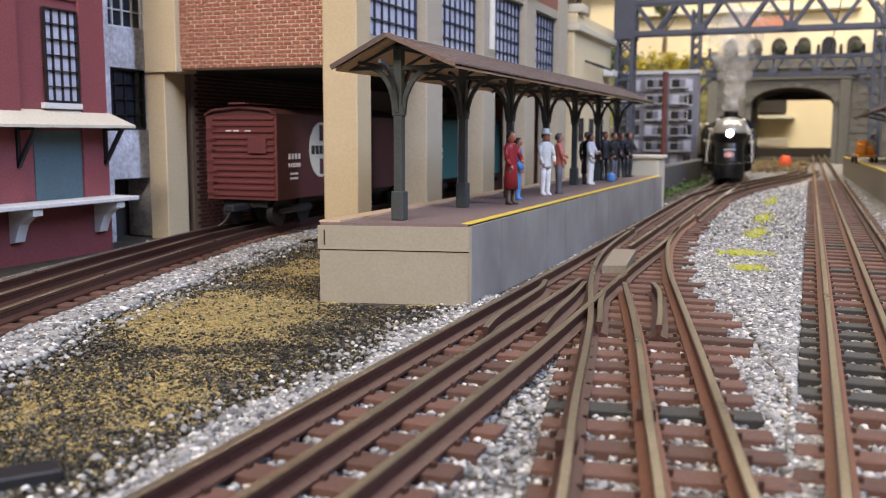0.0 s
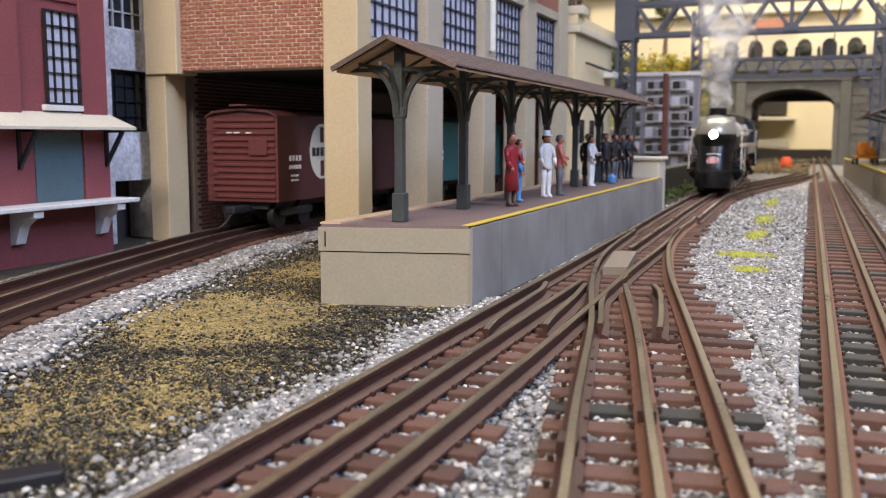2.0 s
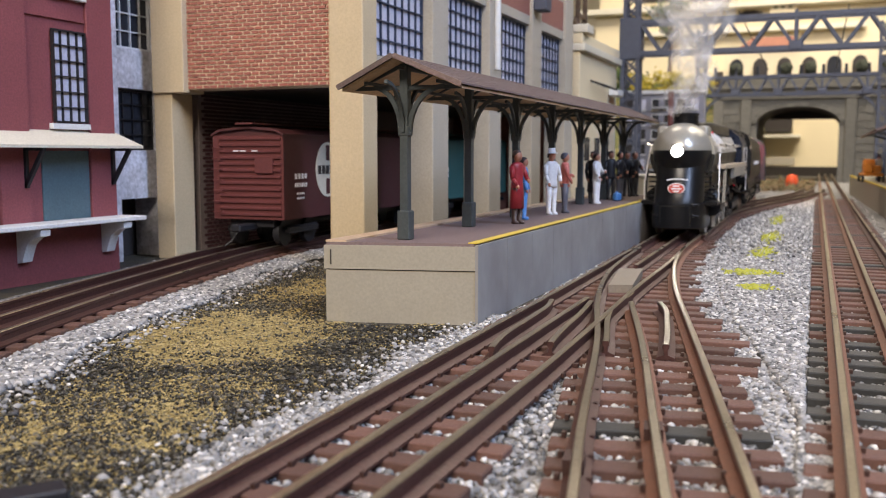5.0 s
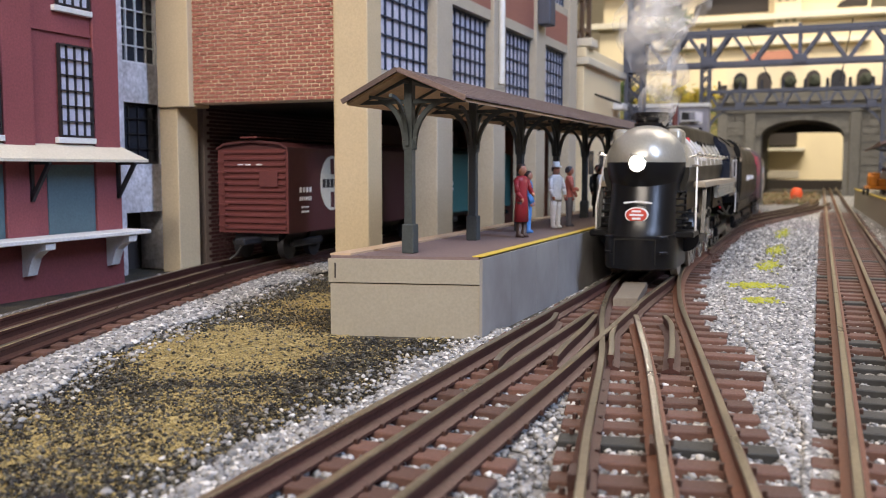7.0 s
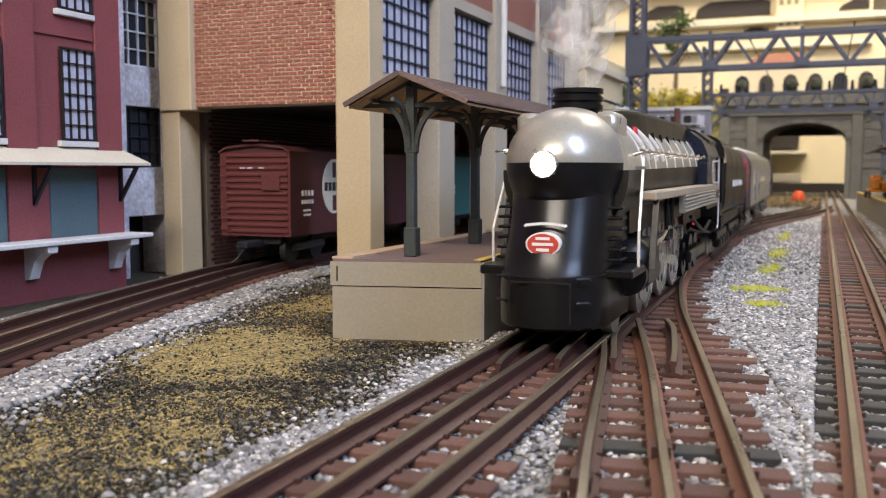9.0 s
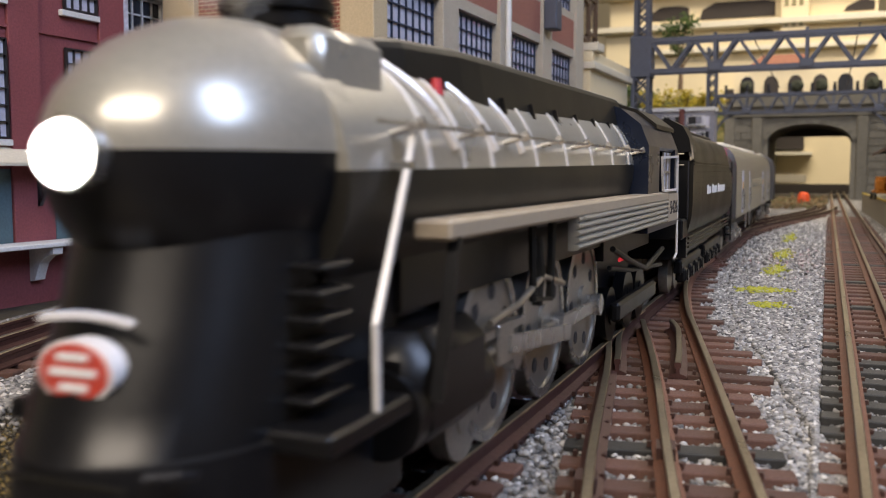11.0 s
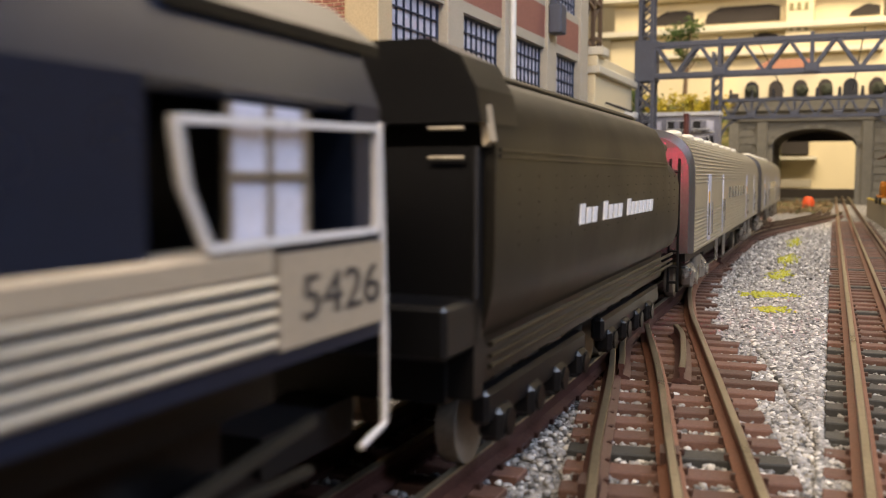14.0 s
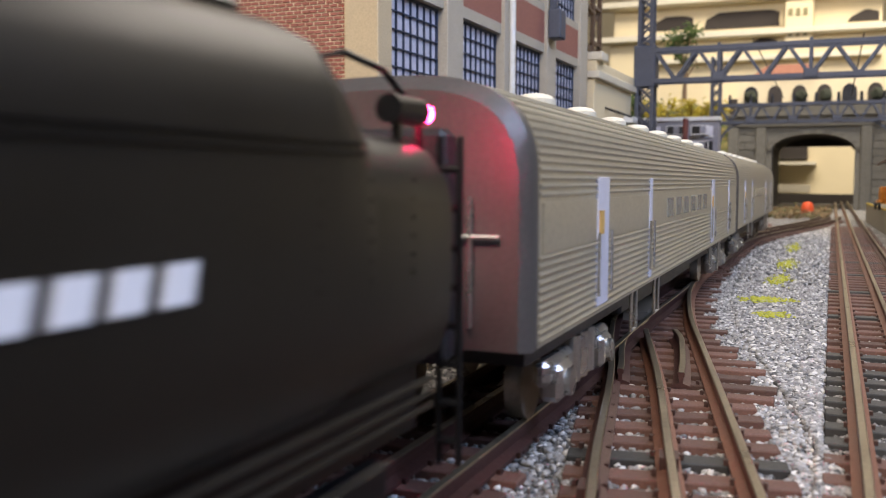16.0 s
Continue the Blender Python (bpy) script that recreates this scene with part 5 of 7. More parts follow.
PXS, PYS = [p.x for p in MAIN_LINE], [p.y for p in MAIN_LINE]


def nose_at(t):
    """A smooth run through the nose's places."""
    k = max(0, min(len(NOSE) - 2, sum(1 for a, b in NOSE if a <= t) - 1))
    n = [NOSE[max(0, k - 1)], NOSE[k], NOSE[k + 1], NOSE[min(len(NOSE) - 1, k + 2)]]
    m1 = (n[2][1] - n[0][1]) / (n[2][0] - n[0][0])
    m2 = (n[3][1] - n[1][1]) / (n[3][0] - n[1][0])
    h = n[2][0] - n[1][0]
    u = (t - n[1][0]) / h
    return (2 * u ** 3 - 3 * u * u + 1) * n[1][1] + (u ** 3 - 2 * u * u + u) * h * m1 + (3 * u * u - 2 * u ** 3) * n[2][1] + (u ** 3 - u * u) * h * m2


def on_line(s):
    s += ARC0
    return Vector((float(np.interp(s, ARC, PXS)), float(np.interp(s, ARC, PYS)), RAIL))


def ride(s, f, r):
    """The pose of a vehicle whose front is s metres along the line, on bogies f and r metres behind it."""
    a, b = on_line(s + f), on_line(s + r)
    d = (b - a).normalized()
    o = a - d * f
    return pose(o.x - 0.0008, o.y, RAIL, 0, 0, math.degrees(math.atan2(d.y, d.x)) - 90)


def motions():
    times = [0.25 * i for i in range(65)]
    fine = [0.16 * i for i in range(101)]
    t_off = LOCO_L + 0.035
    a_off = t_off + TENDER_L + 0.035
    b_off = a_off + CAR_L + 0.022
    walk(loco, [(t, ride(nose_at(t), 0.09, 0.24)) for t in times])
    walk(tender, [(t, ride(nose_at(t) + t_off, 0.05, 0.19)) for t in times])
    walk(car_a, [(t, ride(nose_at(t) + a_off, 0.07, CAR_L - 0.07)) for t in times])
    walk(car_b, [(t, ride(nose_at(t) + b_off, 0.07, CAR_L - 0.07)) for t in times])
    walk(plume, [(t, ride(nose_at(t), 0.09, 0.24)) for t in times])
    for ax, y in drivers:
        walk(ax, [(t, pose(0, y, DR, math.degrees(nose_at(0) - nose_at(t)) / DR, 0, 0)) for t in fine])
    for rod, sx in rods:
        rows = []
        for t in fine:
            a = (nose_at(0) - nose_at(t)) / DR
            rows.append((t, pose(0, 0.0075 * math.cos(a), DR + 0.0075 * math.sin(a))))
        walk(rod, rows)
    for p, at, k in puffs:
        walk(p, [(t, pose(at.x + 0.004 * math.sin(t * 1.1 + k), at.y + 0.003 * math.sin(t * 0.9 + k * 2), at.z + 0.003 * math.sin(t * 1.6 + k * 1.3), 0, 12 * math.sin(t + k), 22 * t + 20 * k)) for t in times])

# ---- red warehouse with a loading shelf ----
red = thing("red_warehouse", pose(0, -0.0048, 0), "red painted brick warehouse with blue doors and a cream awning", "building")
RX, RY0, RY1 = -0.380, 0.155, 0.4300
bm = bmesh.new()
box(bm, RX - 0.16, RX, RY0, RY1, 0.030, 0.40)
part("wall", bm, M["red_wall"], red)
bm = bmesh.new()
box(bm, RX - 0.16, RX + 0.0015, RY0, RY1 + 0.0008, 0.0, 0.0295)
part("base_wall", bm, M["red_dark"], red, "dark red board base")
for y in (0.424, 0.362, 0.300, 0.238, 0.176):
    bm = bmesh.new()
    box(bm, RX, RX + 0.0022, y - 0.0135, y + 0.0060, 0.0300, 0.40, 0.0004)
    part("pilaster", bm, M["red_wall"], red)
for z in (0.1385, 0.206):
    bm = bmesh.new()
    box(bm, RX, RX + 0.0014, RY0, 0.4100, z, z + 0.0016)
    part("string_course", bm, M["red_wall"], red)
for k, y in enumerate((0.3850, 0.3230, 0.2610, 0.1990)):
    for z in (0.0840, 0.1530, 0.2230):
        steel_window(red, 0.0235, 0.0490, 4, 6, Matrix.Translation((RX + 0.0022, y, z)) @ pose(0, 0, 0, 0, 0, 90), "black_iron", "pane", 0.0009, 0.00028)
        bm = bmesh.new()
        box(bm, RX, RX + 0.0030, y - 0.0020, y + 0.0255, z - 0.0035, z - 0.0004, 0.0003)
        part("window_sill", bm, M["white_trim"], red, "white window sill")
    bm = bmesh.new()
    box(bm, RX - 0.0004, RX + 0.0007, y - 0.0085, y + 0.0250, 0.0305, 0.0690)
    d = part("door", bm, M["blue_door"], red, "slate blue loading door")
# awning
bm = bmesh.new()
loft(bm, [[(RX, y, 0.0800 - e), (RX + 0.0160, y + s, 0.0720 - e), (RX + 0.0160, y + s, 0.0705 - e), (RX, y, 0.0780 - e)] for y, s, e in ((RY0, 0, 0), (RY1 + 0.001, 0.006, 0.0))])
part("awning", bm, M["cream"], red, "cream board awning")
for y in (0.4265, 0.3640, 0.3020, 0.24):
    bm = bmesh.new()
    strip(bm, (RX + 0.0026, y, 0.0715), (RX + 0.0026, y, 0.0500), 0.0022, 0.0020)
    strip(bm, (RX + 0.0026, y, 0.0508), (RX + 0.0150, y, 0.0700), 0.0020, 0.0020)
    strip(bm, (RX + 0.0020, y, 0.0698), (RX + 0.0155, y, 0.0698), 0.0018, 0.0016)
    part("awning_bracket", bm, M["black_iron"], red, "black timber awning bracket")
bm = bmesh.new()
box(bm, RX + 0.0016, RX + 0.0195, RY0, RY1 + 0.0040, 0.0298, 0.0322, 0.0004)
part("loading_shelf", bm, M["white_trim"], red, "whitish loading shelf")
for y in (0.4200, 0.3600, 0.3000, 0.24):
    bm = bmesh.new()
    prof = [(0.0016, 0.0295), (0.0180, 0.0295), (0.0178, 0.0262), (0.0130, 0.0250), (0.0085, 0.0215), (0.0062, 0.0160), (0.0050, 0.0125), (0.0016, 0.0118)]
    loft(bm, [[(RX + x, yy, z) for x, z in prof] for yy in (y - 0.0032, y + 0.0032)])
    part("shelf_bracket", bm, M["white_trim"], red, "white scrolled shelf bracket")

# ---- old grey building between the two warehouses ----
old = thing("grey_building", Matrix(), "stained grey-white building with dark broken windows", "building")
OX, O0, O1 = -0.408, 0.440, 0.600
whitewash = mat("stained_whitewash", (0.70, 0.70, 0.76), 0.7, 0, 0.4, 60, 0.3, 400, col2=(0.45, 0.44, 0.46))
for z0, z1 in ((0.039, 0.0697), (0.1085, 0.133), (0.178, 0.40)):
    bm = bmesh.new()
    box(bm, OX - 0.10, OX, O0, O1, z0, z1)
    part("wall", bm, whitewash, old)
for y0, y1 in ((0.4515, 0.4612), (0.4985, 0.511), (O1 - 0.02, O1)):
    bm = bmesh.new()
    box(bm, OX - 0.05, OX + 0.0015, y0, y1, 0, 0.40)
    part("pier", bm, whitewash, old)
# solid near-black block added for the shade inside the building
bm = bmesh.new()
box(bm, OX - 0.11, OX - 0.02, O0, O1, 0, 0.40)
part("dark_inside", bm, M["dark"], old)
for z, h in ((0.0700, 0.0382), (0.1333, 0.0444)):
    for y in (0.4616, 0.5114):
        steel_window(old, 0.0365, h, 4, 4, Matrix.Translation((OX - 0.004, y, z)) @ pose(0, 0, 0, 0, 0, 90), "white_trim" if z > 0.1 else "black_iron", "pane_dark")

# ---- boxcars on the siding ----


def bx_text_bars(bm, x, y0, z, n, w, h, gap):
    for k in range(n):
        box(bm, x - 0.0001, x + 0.0002, y0 + k * gap, y0 + k * gap + w, z, z + h)


def boxcar(body_m, side_m, label, herald=True):
    """A box car; its end at y = 0, length towards +y, rail heads at z = 0."""
    c = thing("boxcar", Matrix(), label, "boxcar", "cars on the siding")
    W, Ln = 0.0258, 0.250
    bm = bmesh.new()
    prof = [(-W, 0.0175), (-W, 0.0705), (-0.020, 0.0735), (0, 0.0755), (0.020, 0.0735), (W, 0.0705), (W, 0.0175)]
    loft(bm, [[(x, y, z) for x, z in prof] for y in (0.0012, Ln)])
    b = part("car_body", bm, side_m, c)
    bm = bmesh.new()
    box(bm, -W, W, 0.0, 0.0012, 0.0175, 0.0705)
    e = part("car_end", bm, body_m, c, "ribbed car end")
    n = 13
    for k in range(n):
        z = 0.0205 + 0.0480 * k / (n - 1)
        bm = bmesh.new()
        loft(bm, [[(x, -0.0013 * s, z + 0.0013 * h) for s, h in ((0, -1), (1, -0.4), (1, 0.4), (0, 1))] for x in (-W * 0.80, W * 0.94)])
        part("end_rib", bm, body_m, e)
    bm = bmesh.new()
    loft(bm, [[(x * 1.02, y, z + 0.0010) for x, z in prof[1:6]] + [(x * 1.02, y, z - 0.0004) for x, z in prof[1:6]][::-1] for y in (-0.0012, Ln + 0.001)])
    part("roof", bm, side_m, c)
    bm = bmesh.new()
    box(bm, -0.0060, 0.0060, -0.004, Ln, 0.0775, 0.0785)
    part("running_walk", bm, body_m, c)
    for k in range(7):
        bm = bmesh.new()
        z = 0.022 + 0.0068 * k
        path_bar(bm, [(-W * 0.98, -0.0008, z), (-W * 0.98, -0.0024, z), (-W * 0.70, -0.0024, z), (-W * 0.70, -0.0008, z)], 0.00035)
        part("ladder_rung", bm, body_m, e)
    bm = bmesh.new()
    box(bm, 0.006, 0.019, -0.0018, -0.0002, 0.047, 0.056)
    part("placard_board", bm, body_m, e)
    bm = bmesh.new()
    for x in (-0.010, -0.0045, 0.004):
        box(bm, x, x + 0.0040, -0.0016, -0.0013, 0.0605, 0.0612)
    part("lettering_bars", bm, M["white"], e)
    bm = bmesh.new()
    bx_text_bars(bm, W + 0.0002, 0.014, 0.0430, 4, 0.0024, 0.0034, 0.0042)
    bx_text_bars(bm, W + 0.0002, 0.014, 0.0378, 6, 0.0014, 0.0026, 0.0027)
    bx_text_bars(bm, W + 0.0002, 0.016, 0.0330, 3, 0.0026, 0.0012, 0.0034)
    bx_text_bars(bm, W + 0.0002, 0.016, 0.0300, 3, 0.0026, 0.0012, 0.0034)
    part("lettering_bars", bm, M["white"], b)
    if herald:
        bm = bmesh.new()
        loft(bm, [[(x, 0.058 + 0.0165 * math.cos(2 * math.pi * i / 36), 0.0485 + 0.0185 * math.sin(2 * math.pi * i / 36)) for i in range(36)] for x in (W + 0.0001, W + 0.0004)])
        h = part("herald_disc", bm, M["cream"], b, "cream herald disc")
        bm = bmesh.new()
        box(bm, W + 0.0003, W + 0.0006, 0.0555, 0.0605, 0.0545, 0.0650)
        box(bm, W + 0.0003, W + 0.0006, 0.0555, 0.0605, 0.0320, 0.0425)
        part("herald_cross", bm, side_m, h)
        bm = bmesh.new()
        bx_text_bars(bm, W + 0.0005, 0.0440, 0.0455, 5, 0.0042, 0.0058, 0.0056)
        part("herald_bars", bm, M["dark"], h)
    bm = bmesh.new()
    box(bm, W, W + 0.0016, 0.098, 0.140, 0.0195, 0.0680, 0.0004)
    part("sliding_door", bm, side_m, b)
    bm = bmesh.new()
    box(bm, -0.016, 0.016, 0.004, Ln - 0.004, 0.0125, 0.0175)
    part("underframe", bm, M["black_iron"], c)
    bm = bmesh.new()
    box(bm, -0.0035, 0.0035, -0.016, 0.006, 0.0105, 0.0150, 0.0008)
    path_bar(bm, [(-0.006, -0.002, 0.0110), (-0.008, -0.008, 0.0040), (-0.011, -0.011, 0.0010)], 0.0007)
    part("coupler", bm, M["black_iron"], c)
    for y in (0.030, Ln - 0.030):
        for sx in (-1, 1):
            bm = bmesh.new()
            box(bm, sx * 0.0215 - 0.0018, sx * 0.0215 + 0.0018, y - 0.020, y + 0.020, 0.0080, 0.0130, 0.0012)
            part("bogie_side", bm, M["black_iron"], c)
            for yy in (y - 0.016, y + 0.016):
                bm = bmesh.new()
                bar(bm, (sx * 0.0140, yy, 0.0085), (sx * 0.0182, yy, 0.0085), 0.0085, 20)
                part("small_wheel", bm, M["black_iron"], c, "", True)
    return c


# end in the lit oxide; sides, roof and door in its shaded copy
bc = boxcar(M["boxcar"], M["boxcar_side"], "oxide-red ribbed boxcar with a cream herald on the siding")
bc.matrix_basis = pose(-0.3390, 0.5000, RAIL, 0, 0, 1.5)
bt = boxcar(M["teal"], M["teal"], "teal boxcar standing behind the red one on the siding", False)
bt.matrix_basis = pose(-0.3490, 0.772, RAIL, 0, 0, 0.5)

# ---- figures on the platform ----
skin = mat("figure_flesh_paint", (0.45, 0.20, 0.13), 0.5, 0, 0.1, 200)


def figure(x, y, turn, label, coat, legs, hair, hat=None, h=0.0375, arm=0.0, long_coat=False):
    bm = bmesh.new()
    slots = [coat, legs, hair, skin]
    k = h / 0.0375

    def add(fn, slot):
        n = len(bm.faces)
        fn()
        bm.faces.ensure_lookup_table()
        for f in bm.faces[n:]:
            f.material_index = slot

    def oval_stack(rows, slot, cx=0.0, n=12):
        add(lambda: loft(bm, [[((cx + dx + rx * math.cos(2 * math.pi * i / n)) * k, (dy + ry * math.sin(2 * math.pi * i / n)) * k, z * k) for i in range(n)] for z, rx, ry, dx, dy in rows]), slot)

    for sx in (-1, 1):
        oval_stack([(0.0, 0.0014, 0.0026, 0, -0.0008), (0.0014, 0.0014, 0.0022, 0, -0.0004), (0.0018, 0.0013, 0.0014, 0, 0), (0.010, 0.0017, 0.0019, 0, 0), (0.0185, 0.0022, 0.0024, -sx * 0.0002, 0)], 1, sx * 0.0021)
        a = arm if sx > 0 else arm * 0.4
        add(lambda: (bar(bm, Vector((sx * 0.0046, 0, 0.0295)) * k, Vector((sx * 0.0056, -0.001 - 0.002 * a, 0.0230)) * k, 0.0014 * k, 8, 0.0012 * k), bar(bm, Vector((sx * 0.0056, -0.001 - 0.002 * a, 0.0232)) * k, Vector((sx * (0.0050 - 0.003 * a), -0.0025 - 0.004 * a, 0.0180 + 0.008 * a)) * k, 0.0012 * k, 8, 0.0010 * k)), 0)
        add(lambda: bar(bm, Vector((sx * (0.0050 - 0.003 * a), -0.0025 - 0.004 * a, 0.0180 + 0.008 * a)) * k, Vector((sx * (0.0047 - 0.003 * a), -0.0030 - 0.0042 * a, 0.0162 + 0.0085 * a)) * k, 0.0010 * k, 8, 0.0007 * k), 3)
    low_z = 0.008 if long_coat else 0.0165
    oval_stack([(low_z, 0.0046 if long_coat else 0.0040, 0.0034, 0, 0), (0.0185, 0.0041, 0.0029, 0, 0), (0.0225, 0.0036, 0.0026, 0, 0), (0.0280, 0.0045, 0.0028, 0, 0), (0.0305, 0.0047, 0.0025, 0, 0), (0.0318, 0.0022, 0.0018, 0, 0)], 0)
    oval_stack([(0.0312, 0.0012, 0.0012, 0, 0), (0.0325, 0.0012, 0.0013, 0, 0), (0.0332, 0.0019, 0.0021, 0, -0.0003), (0.0350, 0.0022, 0.0025, 0, -0.0003), (0.0366, 0.0019, 0.0022, 0, 0), (0.0375, 0.0008, 0.0010, 0, 0)], 3)
    oval_stack([(0.0338, 0.0020, 0.0016, 0, 0.0012), (0.0356, 0.0025, 0.0023, 0, 0.0006), (0.0372, 0.0022, 0.0022, 0, 0.0002), (0.0380, 0.0010, 0.0010, 0, 0)], 2)
    if hat:
        slots.append(hat)
        oval_stack([(0.0362, 0.0030, 0.0034, 0, -0.0006), (0.0368, 0.0030, 0.0034, 0, -0.0006), (0.0370, 0.0024, 0.0024, 0, 0), (0.0392, 0.0023, 0.0023, 0, 0), (0.0396, 0.0015, 0.0015, 0, 0)], 4)
    bmesh.ops.recalc_face_normals(bm, faces=bm.faces)
    me = bpy.data.meshes.new("figurine")
    bm.to_mesh(me)
    bm.free()
    for s in slots:
        me.materials.append(s)
    for p in me.polygons:
        p.use_smooth = True
    ob = new("figurine", me)
    ob.matrix_basis = pose(x, y, PH + 0.0001, 0, 0, turn)
    return tagged(ob, label, "figurine", "painted figures on the platform")


def paint(name, c):
    return mat(name, c, 0.45, 0, 0.15, 250, 0.05)


C_RED, C_BLACK, C_WHITE, C_PINK = paint("figure_red", (0.30, 0.02, 0.03)), paint("figure_black", (0.02, 0.02, 0.025)), paint("figure_white", (0.72, 0.72, 0.74)), paint("figure_salmon", (0.55, 0.16, 0.14))
C_BLUE, C_GREY, C_HAIR, C_BROWN = paint("figure_blue", (0.08, 0.25, 0.60)), paint("figure_grey", (0.10, 0.10, 0.13)), paint("figure_hair", (0.05, 0.03, 0.025)), paint("figure_brown", (0.06, 0.035, 0.03))
figure(-0.1435, 0.448, 70, "painted figure in a dark red coat with folded arms", C_RED, C_BROWN, C_HAIR, arm=0.6, long_coat=True, h=0.0365)
figure(-0.1500, 0.480, 100, "painted figure in bright blue trousers", C_BLUE, C_BLUE, C_HAIR, h=0.0330)
figure(-0.1470, 0.524, 60, "painted figure in white with a pale cap", C_WHITE, C_WHITE, C_HAIR, C_WHITE, arm=0.2, h=0.0365)
figure(-0.1440, 0.543, 110, "painted figure in a salmon shirt with grey hair", C_PINK, C_GREY, C_GREY, arm=0.7, h=0.0355)
figure(-0.1530, 0.655, 30, "painted figure in a long black coat", C_BLACK, C_BLACK, C_HAIR, h=0.0365, long_coat=True)
figure(-0.1495, 0.650, 80, "painted figure all in white with crossed arms", C_WHITE, C_WHITE, C_HAIR, arm=0.8, h=0.0355)
figure(-0.1535, 0.716, 40, "painted figure in a black suit", C_BLACK, C_BLACK, C_HAIR, h=0.0370)
figure(-0.1490, 0.728, 70, "painted figure in a dark jacket with white shirt", C_BLACK, C_GREY, C_HAIR, arm=0.5, h=0.0365)
figure(-0.1530, 0.778, 20, "painted figure in dark clothes", C_BLACK, C_BLACK, C_HAIR, h=0.0365)
figure(-0.1475, 0.782, 60, "painted figure in black holding something white", C_BLACK, C_BLACK, C_HAIR, arm=0.9, h=0.0365)
bm = bmesh.new()
box(bm, -0.0034, 0.0034, -0.0022, 0.0022, 0, 0.0060, 0.0010)
box(bm, -0.0012, 0.0012, -0.0004, 0.0004, 0.0060, 0.0072)
solid("suitcase", bm, C_BLUE, "small bright blue bag standing on the platform", "bag", m=pose(-0.1450, 0.700, PH, 0, 0, 70))

bm = bmesh.new()
box(bm, -0.020, 0.0085, -0.0035, 0.0035, 0, 0.0030, 0.0005)
solid("scrap_timber", bm, M["black_iron"], "short black timber lying on the cinders", "timber", m=pose(-0.1400, 0.128, 0.0004, 0, 0, 52))

# ---- wall fittings of the brick warehouse ----
bm = bmesh.new()
bar(bm, (WX + 0.0022, 0.7165, 0.135), (WX + 0.0022, 0.7165, 0.30), 0.0024, 12)
part("downpipe", bm, M["white_trim"], ware, "white downpipe on the wall", True)
bm = bmesh.new()
box(bm, WX, WX + 0.012, 0.820, 0.838, 0.196, 0.222, 0.001)
box(bm, WX, WX + 0.006, 0.824, 0.834, 0.222, 0.262, 0.001)
part("wall_vent", bm, M["lattice"], ware, "blue-grey wall vent")

# ---- cream building with cornice ----
cb = thing("cream_building", Matrix(), "cream stucco building with a heavy cornice", "building")
for q, m in (((-0.40, -0.249, 0.995, 1.185, 0.0, 0.178), "cream_wall"), ((-0.40, -0.243, 0.992, 1.190, 0.178, 0.186), "cream"), ((-0.40, -0.246, 0.993, 1.187, 0.186, 0.197), "cream_wall"), ((-0.41, -0.240, 0.992, 1.02, 0.197, 0.206), "cream")):
    bm = bmesh.new()
    box(bm, *q, 0.0008)
    part("wall" if m == "cream_wall" else "cornice", bm, M[m], cb)
for z in (0.06, 0.10):
    for y in (1.02, 1.07, 1.12):
        bm = bmesh.new()
        box(bm, -0.250, -0.2482, y, y + 0.022, z, z + 0.026)
        part("window", bm, M["pane_dark"], cb)
for k in range(6):
    bm = bmesh.new()
    strip(bm, (-0.249, 1.045 + 0.013 * k, 0.150), (-0.232, 1.045 + 0.013 * k, 0.143), 0.0020, 0.0022)
    part("trellis_slat", bm, M["black_iron"], cb, "dark trellis slat")
bm = bmesh.new()
box(bm, -0.248, -0.236, 1.135, 1.165, 0.138, 0.146, 0.001)
part("wall_lamp", bm, M["white_trim"], cb)

trestle = thing("rooftop_timber_frame", Matrix(), "brown timber trestle standing on the cream building's roof", "timber frame")
timber = mat("brown_weathered_timber", (0.13, 0.085, 0.055), 0.8, 0, 0.4, 120, 0.3)
random.seed(21)
for k in range(5):
    for x in (-0.285, -0.330):
        bm = bmesh.new()
        strip(bm, (x, 1.02 + 0.035 * k, 0.196), (x, 1.02 + 0.035 * k, 0.33), 0.005, 0.005)
        part("post", bm, timber, trestle)
for k in range(4):
    for z in (0.23, 0.275, 0.315):
        bm = bmesh.new()
        strip(bm, (-0.285, 1.015 + 0.035 * k, z + random.uniform(-0.006, 0.006)), (-0.285, 1.06 + 0.035 * k, z + random.uniform(-0.012, 0.012)), 0.004, 0.004)
        part("beam", bm, timber, trestle)
        bm = bmesh.new()
        strip(bm, (-0.287, 1.02 + 0.035 * k, z - 0.03), (-0.287, 1.055 + 0.035 * k, z + 0.004), 0.003, 0.003)
        part("brace", bm, timber, trestle)
bm = bmesh.new()
box(bm, -0.345, -0.275, 1.01, 1.175, 0.330, 0.338)
part("platform", bm, timber, trestle)

